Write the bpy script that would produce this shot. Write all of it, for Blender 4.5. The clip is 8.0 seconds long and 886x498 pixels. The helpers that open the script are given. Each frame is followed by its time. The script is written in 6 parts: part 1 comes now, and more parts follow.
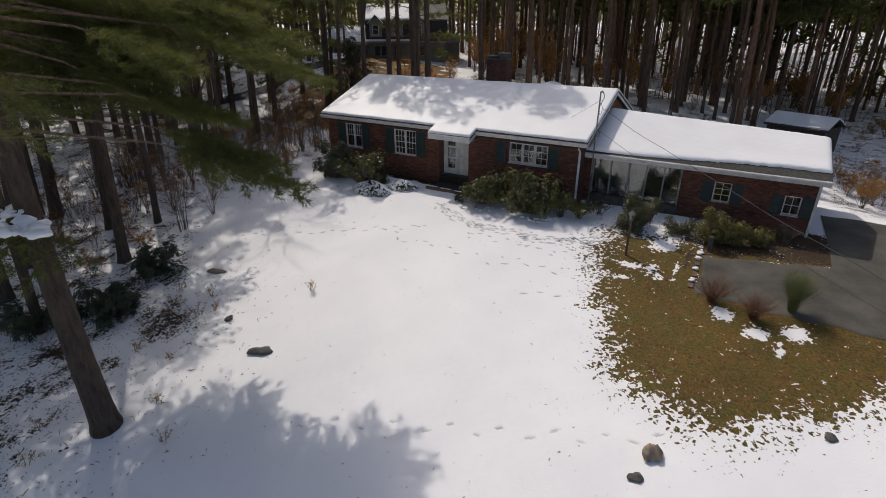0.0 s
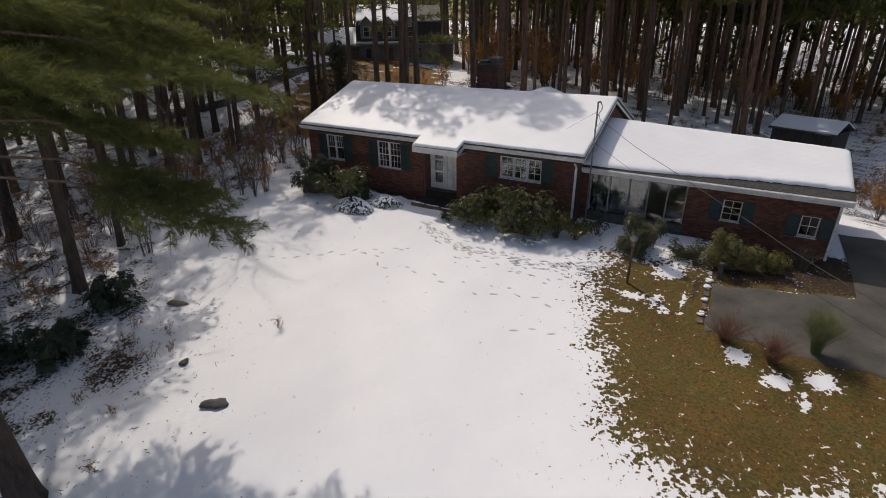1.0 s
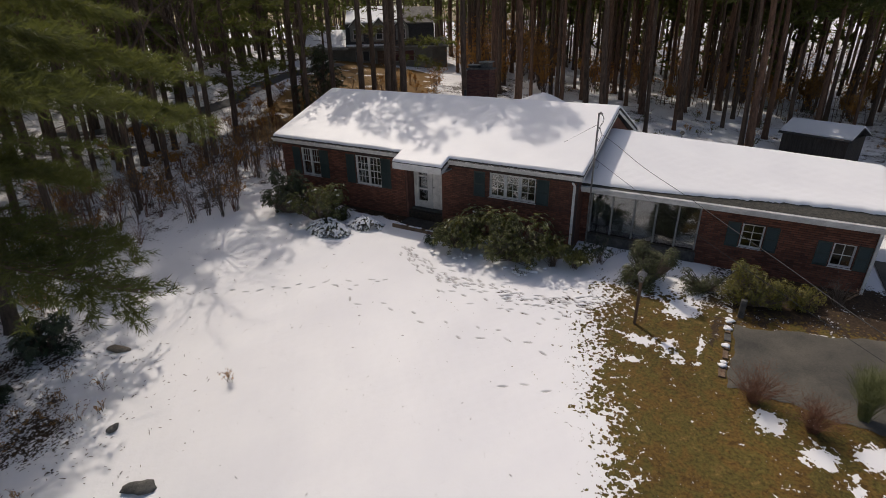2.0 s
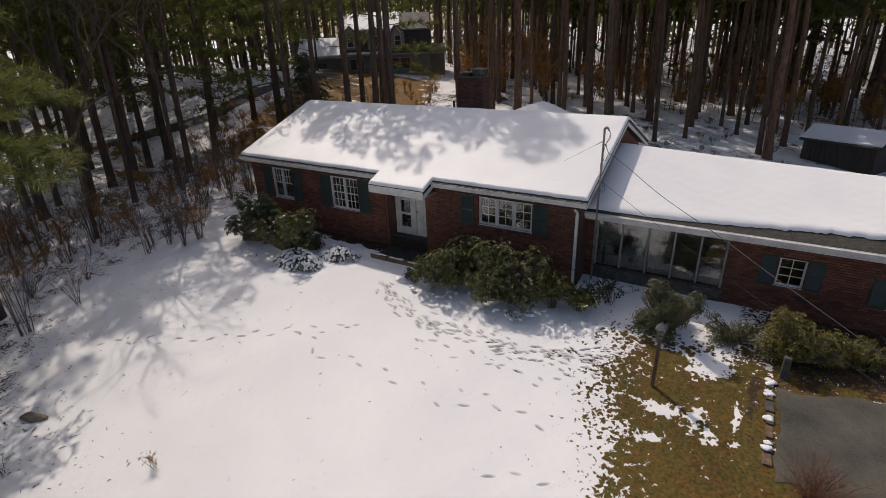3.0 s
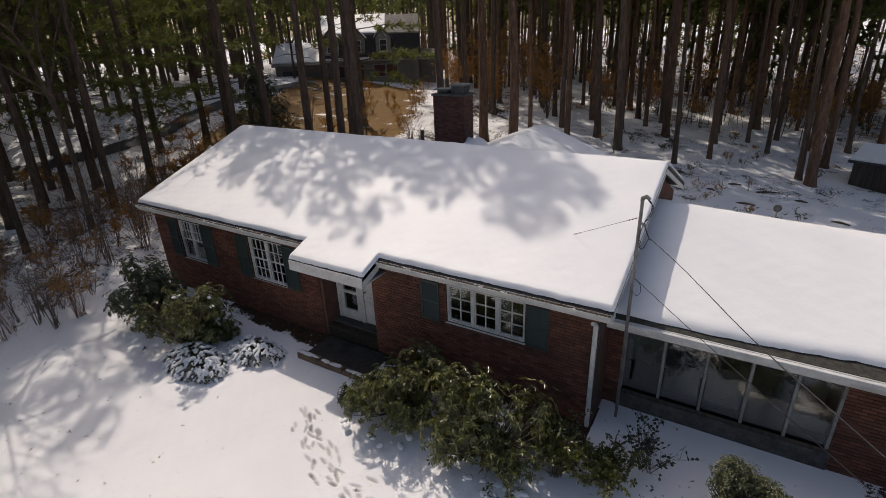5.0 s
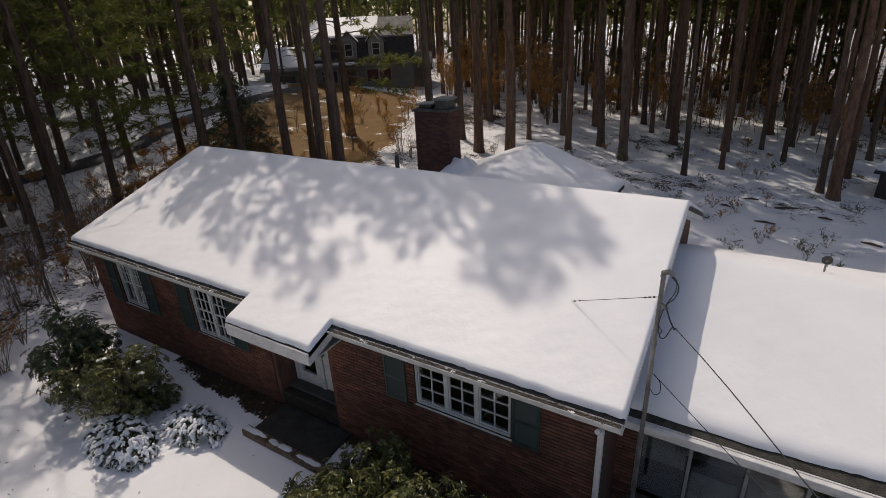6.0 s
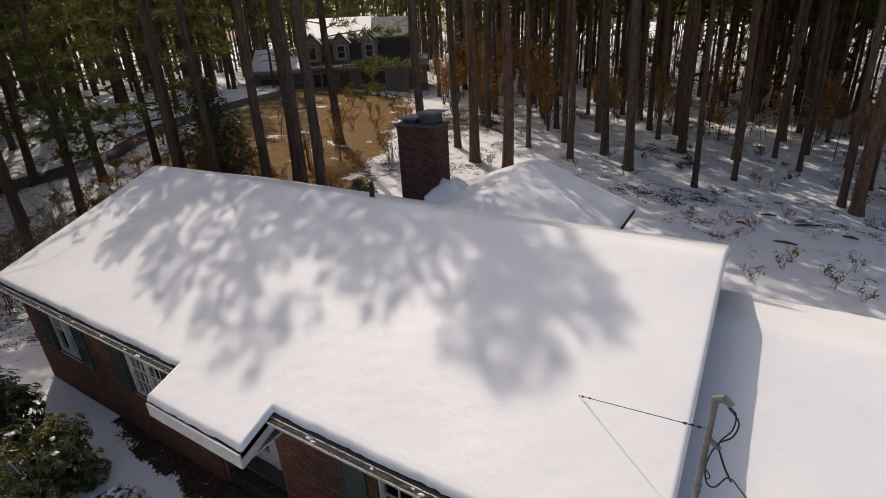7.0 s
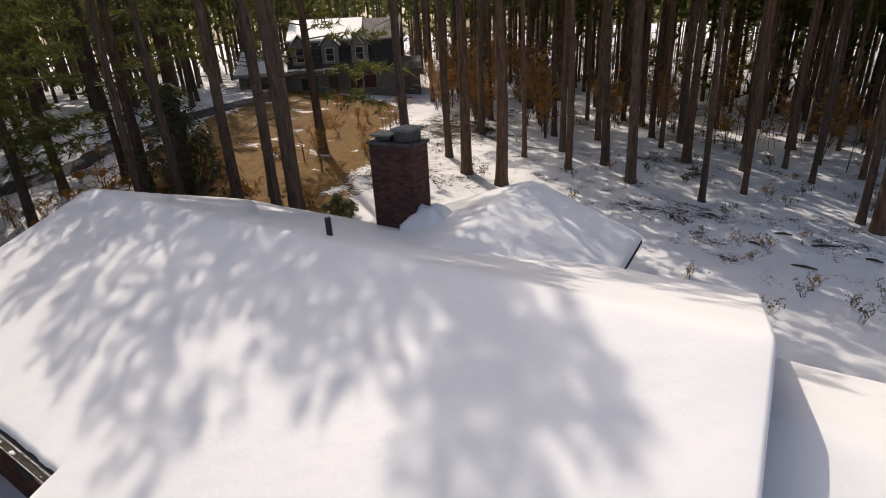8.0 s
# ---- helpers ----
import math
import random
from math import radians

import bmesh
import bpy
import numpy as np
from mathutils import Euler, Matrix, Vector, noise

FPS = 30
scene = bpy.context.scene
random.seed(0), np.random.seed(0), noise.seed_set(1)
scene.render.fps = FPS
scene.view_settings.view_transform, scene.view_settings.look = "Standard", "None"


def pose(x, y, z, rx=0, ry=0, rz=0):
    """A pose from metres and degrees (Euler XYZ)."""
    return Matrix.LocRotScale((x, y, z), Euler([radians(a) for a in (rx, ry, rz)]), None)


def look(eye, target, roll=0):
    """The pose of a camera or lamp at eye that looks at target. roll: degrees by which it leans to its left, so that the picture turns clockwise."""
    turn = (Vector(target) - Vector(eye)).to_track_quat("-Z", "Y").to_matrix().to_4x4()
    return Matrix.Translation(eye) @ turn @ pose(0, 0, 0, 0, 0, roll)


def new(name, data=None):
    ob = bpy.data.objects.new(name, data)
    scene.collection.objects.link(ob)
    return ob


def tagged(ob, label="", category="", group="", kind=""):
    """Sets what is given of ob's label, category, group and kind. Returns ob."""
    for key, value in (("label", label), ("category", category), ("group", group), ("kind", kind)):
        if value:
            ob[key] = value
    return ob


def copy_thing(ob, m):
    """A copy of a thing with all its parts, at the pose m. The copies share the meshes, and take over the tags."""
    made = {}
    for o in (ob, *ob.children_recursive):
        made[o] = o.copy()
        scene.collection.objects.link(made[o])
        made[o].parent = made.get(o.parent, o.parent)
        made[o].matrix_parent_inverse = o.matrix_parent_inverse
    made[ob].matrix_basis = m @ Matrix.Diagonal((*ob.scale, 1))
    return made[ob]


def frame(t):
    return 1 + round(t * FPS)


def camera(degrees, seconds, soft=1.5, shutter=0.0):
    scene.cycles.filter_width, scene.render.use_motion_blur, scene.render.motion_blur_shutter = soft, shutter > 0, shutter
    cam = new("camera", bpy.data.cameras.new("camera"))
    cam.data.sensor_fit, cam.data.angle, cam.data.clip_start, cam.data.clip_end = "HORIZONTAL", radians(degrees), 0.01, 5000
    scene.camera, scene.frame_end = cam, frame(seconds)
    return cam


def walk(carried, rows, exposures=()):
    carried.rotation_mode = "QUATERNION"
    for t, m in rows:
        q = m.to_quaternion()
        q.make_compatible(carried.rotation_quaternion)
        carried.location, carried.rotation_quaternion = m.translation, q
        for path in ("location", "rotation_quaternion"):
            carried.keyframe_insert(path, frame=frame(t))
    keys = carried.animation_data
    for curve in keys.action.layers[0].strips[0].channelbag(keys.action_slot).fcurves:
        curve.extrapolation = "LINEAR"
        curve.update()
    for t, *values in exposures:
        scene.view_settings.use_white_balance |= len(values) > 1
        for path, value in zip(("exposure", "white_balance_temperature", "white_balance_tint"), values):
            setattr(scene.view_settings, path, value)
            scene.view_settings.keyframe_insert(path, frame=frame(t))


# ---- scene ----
cam = camera(82.53, 8.0, soft=0.45)
# t, x, y, z, then the turn in degrees about x, y, z
PATH = [
    (0.0, 6.112, -22.172, 7.579, 65.34, 0.28, 30.78),
    (0.5, 5.862, -21.153, 7.665, 65.25, 0.56, 30.69),
    (1.0, 5.568, -20.084, 7.751, 65.29, 0.67, 30.54),
    (1.5, 5.181, -18.869, 7.796, 65.18, 0.78, 30.35),
    (3.0, 4.082, -14.650, 7.537, 66.12, 1.99, 30.77),
    (3.5, 3.571, -13.171, 7.528, 66.12, 2.05, 30.84),
    (4.0, 2.968, -11.614, 7.495, 66.28, 2.01, 30.94),
    (4.5, 2.390, -10.105, 7.478, 66.37, 1.98, 30.90),
    (6.0, 1.190, -6.093, 7.671, 66.43, 2.70, 31.14),
    (6.5, 0.833, -4.965, 7.751, 66.37, 2.71, 31.25),
    (7.0, 0.396, -3.919, 7.776, 66.38, 2.74, 31.23),
    (7.5, 0.002, -2.837, 7.797, 66.38, 2.56, 31.17),
    (8.0, -0.300, -1.739, 7.810, 66.48, 2.62, 31.13),
]
walk(cam, [(r[0], pose(*r[1:])) for r in PATH], exposures=[(0.0, -0.21, 6550, 10), (1.5, -0.20, 6700, 11), (3.0, -0.18, 6800, 12), (4.0, -0.13, 6850, 12), (4.5, -0.04, 6850, 12), (6.0, -0.19, 6850, 12), (6.5, -0.06, 6750, 12), (7.0, -0.01, 6930, 12), (7.5, 0.11, 6960, 12), (8.0, 0.27, 6960, 12)])

# ---- light ----
SUN_EL, SUN_AZ = 50.5, 303.0  # degrees; azimuth clockwise from +y
sun_dir = Vector((math.sin(radians(SUN_AZ)) * math.cos(radians(SUN_EL)), math.cos(radians(SUN_AZ)) * math.cos(radians(SUN_EL)), math.sin(radians(SUN_EL))))
world = bpy.data.worlds.new("sky")
scene.world = world
world.use_nodes = True
wn = world.node_tree.nodes
sky = wn.new("ShaderNodeTexSky")
sky.sky_type, sky.sun_disc = "NISHITA", False
sky.air_density, sky.dust_density, sky.ozone_density = 0.8, 3.0, 0.5
sky.sun_elevation, sky.sun_rotation = radians(SUN_EL), radians(SUN_AZ)
world.node_tree.links.new(sky.outputs["Color"], wn["Background"].inputs["Color"])
wn["Background"].inputs["Strength"].default_value = 0.135
sun_data = bpy.data.lights.new("sun", "SUN")
sun_data.energy, sun_data.angle, sun_data.color = 2.5, radians(0.53), (1.0, 0.93, 0.84)
sun = new("sun", sun_data)
sun.matrix_world = look(sun_dir * 60, (0, 0, 0))


# ---- materials ----
def material(name, rough=0.8, metal=0.0):
    m = bpy.data.materials.new(name)
    m.use_nodes = True
    b = m.node_tree.nodes["Principled BSDF"]
    b.inputs["Roughness"].default_value, b.inputs["Metallic"].default_value = rough, metal
    return m, m.node_tree.nodes, m.node_tree.links, b


def noise_tex(n, l, scale, detail=4.0, rough=0.55, stretch=None, space="Object"):
    co = n.new("ShaderNodeTexCoord")
    t = n.new("ShaderNodeTexNoise")
    t.inputs["Scale"].default_value, t.inputs["Detail"].default_value, t.inputs["Roughness"].default_value = scale, detail, rough
    if space == "World":
        src = n.new("ShaderNodeNewGeometry").outputs["Position"]
    else:
        src = co.outputs["Object"]
    if stretch:
        mp = n.new("ShaderNodeMapping")
        mp.inputs["Scale"].default_value = stretch
        l.new(src, mp.inputs["Vector"])
        src = mp.outputs["Vector"]
    l.new(src, t.inputs["Vector"])
    return t


def ramp(n, l, source, stops):
    r = n.new("ShaderNodeValToRGB")
    while len(r.color_ramp.elements) < len(stops):
        r.color_ramp.elements.new(0.5)
    for e, (p, c) in zip(r.color_ramp.elements, stops):
        e.position = p
        e.color = (*c, 1) if len(c) == 3 else c
    l.new(source, r.inputs["Fac"])
    return r


def mixed(n, l, fac, a, b, mode="MIX"):
    m = n.new("ShaderNodeMix")
    m.data_type, m.blend_type = "RGBA", mode
    for sock, v in ((m.inputs["Factor"], fac), (m.inputs["A"], a), (m.inputs["B"], b)):
        if isinstance(v, (int, float)):
            sock.default_value = v
        elif isinstance(v, tuple):
            sock.default_value = (*v, 1)
        else:
            l.new(v, sock)
    return m.outputs["Result"]


def bump(n, l, b, height, strength=0.4, dist=0.02):
    u = n.new("ShaderNodeBump")
    u.inputs["Strength"].default_value, u.inputs["Distance"].default_value = strength, dist
    l.new(height, u.inputs["Height"])
    l.new(u.outputs["Normal"], b.inputs["Normal"])


def math_node(n, l, op, a, b=0.0):
    m = n.new("ShaderNodeMath")
    m.operation = op
    for sock, v in ((m.inputs[0], a), (m.inputs[1], b)):
        if isinstance(v, (int, float)):
            sock.default_value = v
        else:
            l.new(v, sock)
    return m.outputs[0]


def simple(name, dark, light, scale=8.0, rough=0.8, metal=0.0, relief=0.3, dist=0.01, stretch=None, jitter=0.0, fine=6.0, space="Object"):
    """Two tones broken up at two scales, with fine relief; jitter varies each object."""
    m, n, l, b = material(name, rough, metal)
    t1 = noise_tex(n, l, scale, 5, 0.6, stretch, space)
    t2 = noise_tex(n, l, scale * fine, 3, 0.6, stretch, space)
    f = math_node(n, l, "ADD", math_node(n, l, "MULTIPLY", t1.outputs["Fac"], 0.65), math_node(n, l, "MULTIPLY", t2.outputs["Fac"], 0.35))
    c = ramp(n, l, f, [(0.36, dark), (0.62, light)]).outputs["Color"]
    if jitter:
        info = n.new("ShaderNodeObjectInfo")
        v = math_node(n, l, "ADD", math_node(n, l, "MULTIPLY", info.outputs["Random"], 2 * jitter), 1 - jitter)
        h = n.new("ShaderNodeHueSaturation")
        l.new(v, h.inputs["Value"])
        l.new(c, h.inputs["Color"])
        c = h.outputs["Color"]
    l.new(c, b.inputs["Base Color"])
    bump(n, l, b, t2.outputs["Fac"], relief, dist)
    return m


def snow_material(name, tint_lo, tint_hi, relief):
    m, n, l, b = material(name, 0.55)
    t1 = noise_tex(n, l, 0.7, 4, 0.5, space="World")
    t2 = noise_tex(n, l, 9.0, 5, 0.6, space="World")
    c = ramp(n, l, t1.outputs["Fac"], [(0.3, tint_lo), (0.7, tint_hi)])
    l.new(c.outputs["Color"], b.inputs["Base Color"])
    bump(n, l, b, t2.outputs["Fac"], relief, 0.05)
    return m


SNOW_ROOF = snow_material("roof_snow", (0.80, 0.79, 0.79), (0.86, 0.85, 0.84), 0.10)
SNOW_CLUMP = snow_material("clump_snow", (0.78, 0.78, 0.80), (0.86, 0.86, 0.87), 0.4)


def ground_material():
    m, n, l, b = material("snowy_ground", 0.8)
    b.inputs["Specular IOR Level"].default_value = 0.2
    big = noise_tex(n, l, 0.35, 3, 0.5, space="World")
    mid = noise_tex(n, l, 2.2, 6, 0.65, space="World")
    fine = noise_tex(n, l, 14.0, 5, 0.65, space="World")
    bare = n.new("ShaderNodeAttribute")
    bare.attribute_name = "bare"
    litter = n.new("ShaderNodeAttribute")
    litter.attribute_name = "litter"
    clods = n.new("ShaderNodeTexVoronoi")
    clods.inputs["Scale"].default_value = 7.5
    wob = noise_tex(n, l, 5.0, 4, 0.6, space="World")
    geo = n.new("ShaderNodeNewGeometry")
    add = n.new("ShaderNodeVectorMath")
    add.operation = "MULTIPLY_ADD"
    l.new(wob.outputs["Color"], add.inputs[0])
    add.inputs[1].default_value = (0.35, 0.35, 0.35)
    l.new(geo.outputs["Position"], add.inputs[2])
    l.new(add.outputs["Vector"], clods.inputs["Vector"])
    snow = ramp(n, l, big.outputs["Fac"], [(0.3, (0.79, 0.78, 0.79)), (0.7, (0.86, 0.85, 0.845))]).outputs["Color"]
    # dry lawn
    g1 = ramp(n, l, mid.outputs["Fac"], [(0.30, (0.070, 0.044, 0.014)), (0.44, (0.145, 0.092, 0.027)), (0.58, (0.098, 0.087, 0.024)), (0.66, (0.150, 0.112, 0.036)), (0.80, (0.25, 0.175, 0.065))]).outputs["Color"]
    g2 = ramp(n, l, fine.outputs["Fac"], [(0.3, (0.35, 0.3, 0.25)), (0.7, (1.25, 1.2, 1.1))]).outputs["Color"]
    g3 = ramp(n, l, big.outputs["Fac"], [(0.3, (0.68, 0.66, 0.6)), (0.5, (1.0, 0.98, 0.9)), (0.7, (1.15, 1.1, 1.0))]).outputs["Color"]
    grass = mixed(n, l, 1.0, mixed(n, l, 1.0, g1, g2, "MULTIPLY"), g3, "MULTIPLY")
    gold = n.new("ShaderNodeAttribute")
    gold.attribute_name = "gold"
    g4 = ramp(n, l, mid.outputs["Fac"], [(0.3, (0.12, 0.062, 0.016)), (0.5, (0.20, 0.115, 0.030)), (0.7, (0.25, 0.15, 0.045))]).outputs["Color"]
    grass = mixed(n, l, gold.outputs["Fac"], grass, mixed(n, l, 1.0, g4, g2, "MULTIPLY"))
    # leaf litter and soil
    lit = ramp(n, l, fine.outputs["Fac"], [(0.3, (0.018, 0.012, 0.008)), (0.55, (0.055, 0.035, 0.020)), (0.75, (0.12, 0.078, 0.044))]).outputs["Color"]
    speck = math_node(n, l, "ADD", math_node(n, l, "MULTIPLY", clods.outputs["Distance"], -0.55), math_node(n, l, "ADD", math_node(n, l, "MULTIPLY", mid.outputs["Fac"], 0.75), math_node(n, l, "MULTIPLY", fine.outputs["Fac"], 0.45)))
    k1 = math_node(n, l, "ADD", bare.outputs["Fac"], math_node(n, l, "MULTIPLY", math_node(n, l, "SUBTRACT", speck, 0.34), 1.7))
    f1 = ramp(n, l, k1, [(0.485, (0, 0, 0)), (0.53, (1, 1, 1))]).outputs["Color"]
    lump_noise = noise_tex(n, l, 0.9, 4, 0.6, space="World")
    grain = math_node(n, l, "ADD", math_node(n, l, "MULTIPLY", lump_noise.outputs["Fac"], 0.7), math_node(n, l, "ADD", math_node(n, l, "MULTIPLY", wob.outputs["Fac"], 0.5), math_node(n, l, "MULTIPLY", fine.outputs["Fac"], 0.9)))
    k2 = math_node(n, l, "ADD", litter.outputs["Fac"], math_node(n, l, "MULTIPLY", math_node(n, l, "SUBTRACT", grain, 1.05), 1.25))
    f2 = ramp(n, l, k2, [(0.48, (0, 0, 0)), (0.56, (1, 1, 1))]).outputs["Color"]
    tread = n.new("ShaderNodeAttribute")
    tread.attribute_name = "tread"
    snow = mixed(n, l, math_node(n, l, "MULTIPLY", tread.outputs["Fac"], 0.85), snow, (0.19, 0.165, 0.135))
    c = mixed(n, l, f2, snow, lit)
    c = mixed(n, l, f1, c, grass)
    l.new(c, b.inputs["Base Color"])
    cover = math_node(n, l, "MAXIMUM", f1, f2)
    h = math_node(n, l, "ADD", math_node(n, l, "MULTIPLY", math_node(n, l, "SUBTRACT", 1.0, cover), 0.7), math_node(n, l, "MULTIPLY", fine.outputs["Fac"], 0.35))
    bump(n, l, b, h, 0.55, 0.05)
    return m


GROUND = ground_material()
ASPHALT = simple("old_asphalt", (0.034, 0.032, 0.027), (0.105, 0.094, 0.074), 0.7, 0.85, relief=0.4, fine=40, space="World")
ROAD = simple("wet_road", (0.03, 0.03, 0.033), (0.058, 0.058, 0.06), 0.6, 0.85, relief=0.3, fine=20, space="World")
BRICK = simple("red_brick", (0.074, 0.031, 0.020), (0.152, 0.063, 0.040), 5.0, 0.88, relief=0.35, dist=0.006, jitter=0.24, space="World")
# darker copy of the red brick, with the recess's shade in its colour
BRICK_SHADED = simple("shaded_recess_brick", (0.07, 0.034, 0.025), (0.135, 0.062, 0.045), 3.0, 0.9, relief=0.4, dist=0.006, jitter=0.22, space="World")
MORTAR = simple("mortar", (0.038, 0.025, 0.021), (0.068, 0.048, 0.040), 12.0, 0.95, relief=0.4, space="World")
WHITE = simple("weathered_white_paint", (0.46, 0.455, 0.44), (0.66, 0.65, 0.62), 2.5, 0.55, relief=0.12, dist=0.004, space="World")
SHUTTER = simple("blue_green_paint", (0.016, 0.028, 0.026), (0.030, 0.048, 0.044), 4.0, 0.55, relief=0.15, dist=0.004)
# toned-down trim paint; for the porch mullions it holds their shade
DIMMED_PAINT = simple("dimmed_grey_paint", (0.16, 0.16, 0.15), (0.30, 0.30, 0.28), 3.0, 0.6, relief=0.15, dist=0.004, space="World")
SHINGLE = simple("dark_shingles", (0.022, 0.021, 0.021), (0.065, 0.06, 0.056), 7.0, 0.9, relief=0.6, dist=0.02, space="World")
MOSSY = simple("littered_shingles", (0.026, 0.025, 0.022), (0.075, 0.070, 0.056), 9.0, 0.95, relief=0.7, dist=0.03, space="World")
BARK = simple("pine_bark", (0.052, 0.035, 0.025), (0.168, 0.112, 0.079), 3.0, 0.95, relief=0.9, dist=0.05, stretch=(3, 3, 0.6), jitter=0.2)
BARK_RED = simple("reddish_pine_bark", (0.069, 0.039, 0.025), (0.217, 0.121, 0.075), 3.0, 0.95, relief=0.9, dist=0.05, stretch=(3, 3, 0.6), jitter=0.2)


def thin_leaf(m, colour, share):
    """Let part of the light through, as thin leaves do."""
    n, l = m.node_tree.nodes, m.node_tree.links
    out = [x for x in n if x.type == "OUTPUT_MATERIAL"][0]
    b = [x for x in n if x.type == "BSDF_PRINCIPLED"][0]
    t, mix = n.new("ShaderNodeBsdfTranslucent"), n.new("ShaderNodeMixShader")
    t.inputs["Color"].default_value = (*colour, 1)
    mix.inputs[0].default_value = share
    l.new(b.outputs[0], mix.inputs[1])
    l.new(t.outputs[0], mix.inputs[2])
    l.new(mix.outputs[0], out.inputs["Surface"])
    return m


BARK_DARK = simple("dark_pine_bark", (0.034, 0.025, 0.019), (0.105, 0.075, 0.056), 3.0, 0.95, relief=0.9, dist=0.05, stretch=(3, 3, 0.6), jitter=0.2)
NEEDLE = thin_leaf(simple("pine_needles", (0.040, 0.051, 0.015), (0.122, 0.134, 0.037), 0.8, 0.65, relief=0.0, jitter=0.2), (0.178, 0.192, 0.040), 0.42)


def leaf_material(name, stops, rough):
    """Leaves that differ one from another, from dark to pale."""
    m, n, l, b = material(name, rough)
    b.inputs["Specular IOR Level"].default_value = 0.6
    geo = n.new("ShaderNodeNewGeometry")
    t = noise_tex(n, l, 1.6, 3, 0.5)
    f = math_node(n, l, "ADD", math_node(n, l, "MULTIPLY", geo.outputs["Random Per Island"], 0.7), math_node(n, l, "MULTIPLY", t.outputs["Fac"], 0.35))
    l.new(ramp(n, l, f, stops).outputs["Color"], b.inputs["Base Color"])
    return m


# the last stop puts sun glints into the colour of some leaves
LEAF = thin_leaf(leaf_material("rhododendron_leaves", [(0.12, (0.012, 0.015, 0.004)), (0.50, (0.050, 0.056, 0.011)), (0.74, (0.15, 0.152, 0.034)), (0.93, (0.42, 0.40, 0.20))], 0.3), (0.15, 0.155, 0.02), 0.22)
LEAF_GOLD = thin_leaf(leaf_material("yellow_green_leaves", [(0.12, (0.024, 0.026, 0.005)), (0.5, (0.115, 0.105, 0.014)), (0.8, (0.25, 0.215, 0.034)), (0.98, (0.38, 0.33, 0.08))], 0.5), (0.24, 0.21, 0.02), 0.3)
LEAF_BOX = thin_leaf(leaf_material("boxwood_leaves", [(0.12, (0.016, 0.020, 0.006)), (0.5, (0.055, 0.062, 0.018)), (0.8, (0.125, 0.13, 0.042)), (0.98, (0.26, 0.26, 0.11))], 0.45), (0.12, 0.13, 0.025), 0.2)
LEAF_DEEP = thin_leaf(leaf_material("deep_green_leaves", [(0.12, (0.010, 0.014, 0.005)), (0.5, (0.026, 0.036, 0.010)), (0.8, (0.058, 0.072, 0.022)), (0.97, (0.16, 0.18, 0.08))], 0.35), (0.07, 0.09, 0.02), 0.15)
LEAF_DARK = simple("dark_evergreen_leaves", (0.010, 0.020, 0.008), (0.036, 0.055, 0.02), 2.2, 0.45, relief=0.0)
JUNIPER = simple("juniper_sprays", (0.07, 0.085, 0.024), (0.17, 0.18, 0.06), 3.0, 0.75, relief=0.0)
TWIG = simple("bare_twigs", (0.068, 0.049, 0.037), (0.185, 0.140, 0.108), 6.0, 0.9, relief=0.0, jitter=0.15)
TWIG_RED = simple("reddish_twigs", (0.085, 0.032, 0.018), (0.19, 0.085, 0.045), 6.0, 0.9, relief=0.0)
DRYLEAF = thin_leaf(simple("dry_beech_leaves", (0.24, 0.105, 0.026), (0.48, 0.26, 0.08), 1.6, 0.8, relief=0.0, jitter=0.2), (0.46, 0.23, 0.05), 0.32)
STONE = simple("field_stone", (0.12, 0.095, 0.07), (0.34, 0.27, 0.19), 6.0, 0.9, relief=0.6, dist=0.02)
STONE_BROWN = simple("brown_sandstone", (0.08, 0.05, 0.032), (0.20, 0.135, 0.085), 6.0, 0.9, relief=0.5, dist=0.02)
STONE_DARK = simple("wet_dark_stone", (0.03, 0.03, 0.028), (0.10, 0.095, 0.085), 6.0, 0.75, relief=0.6, dist=0.02)
SLATE = simple("dark_slate", (0.016, 0.015, 0.014), (0.05, 0.046, 0.042), 3.0, 0.8, relief=0.3, dist=0.01)
SOIL = simple("damp_soil", (0.022, 0.015, 0.010), (0.065, 0.045, 0.03), 9.0, 0.95, relief=0.8, dist=0.03)
CONCRETE = simple("grey_concrete", (0.16, 0.155, 0.145), (0.30, 0.29, 0.27), 4.0, 0.9, relief=0.4, dist=0.01)
GALV = simple("galvanised_steel", (0.13, 0.125, 0.118), (0.26, 0.25, 0.24), 5.0, 0.5, 0.6, relief=0.1, dist=0.002)
BLACK = simple("black_rubber", (0.012, 0.012, 0.013), (0.03, 0.03, 0.03), 9.0, 0.6, relief=0.05)
CABLE = simple("dark_cable", (0.012, 0.012, 0.013), (0.04, 0.04, 0.042), 30.0, 0.6, relief=0.0)
COPPER = simple("patinated_copper", (0.10, 0.105, 0.098), (0.24, 0.245, 0.23), 8.0, 0.6, 0.3, relief=0.2)
WOOD_GREY = simple("grey_barn_boards", (0.030, 0.024, 0.019), (0.075, 0.062, 0.05), 2.0, 0.9, relief=0.5, stretch=(6, 6, 0.5))
WOOD_BROWN = simple("brown_boards", (0.06, 0.034, 0.02), (0.14, 0.085, 0.05), 2.0, 0.85, relief=0.4, stretch=(5, 5, 0.7))
SIDING = simple("taupe_clapboard", (0.13, 0.122, 0.10), (0.20, 0.188, 0.158), 1.5, 0.8, relief=0.2)
# pale tone used behind the porch glass in place of sky and snow reflections
REFLECT_PALE = simple("pale_reflection_stand_in", (0.10, 0.10, 0.085), (0.26, 0.25, 0.22), 2.0, 0.9)
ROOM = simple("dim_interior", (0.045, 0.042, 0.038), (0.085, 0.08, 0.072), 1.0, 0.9)
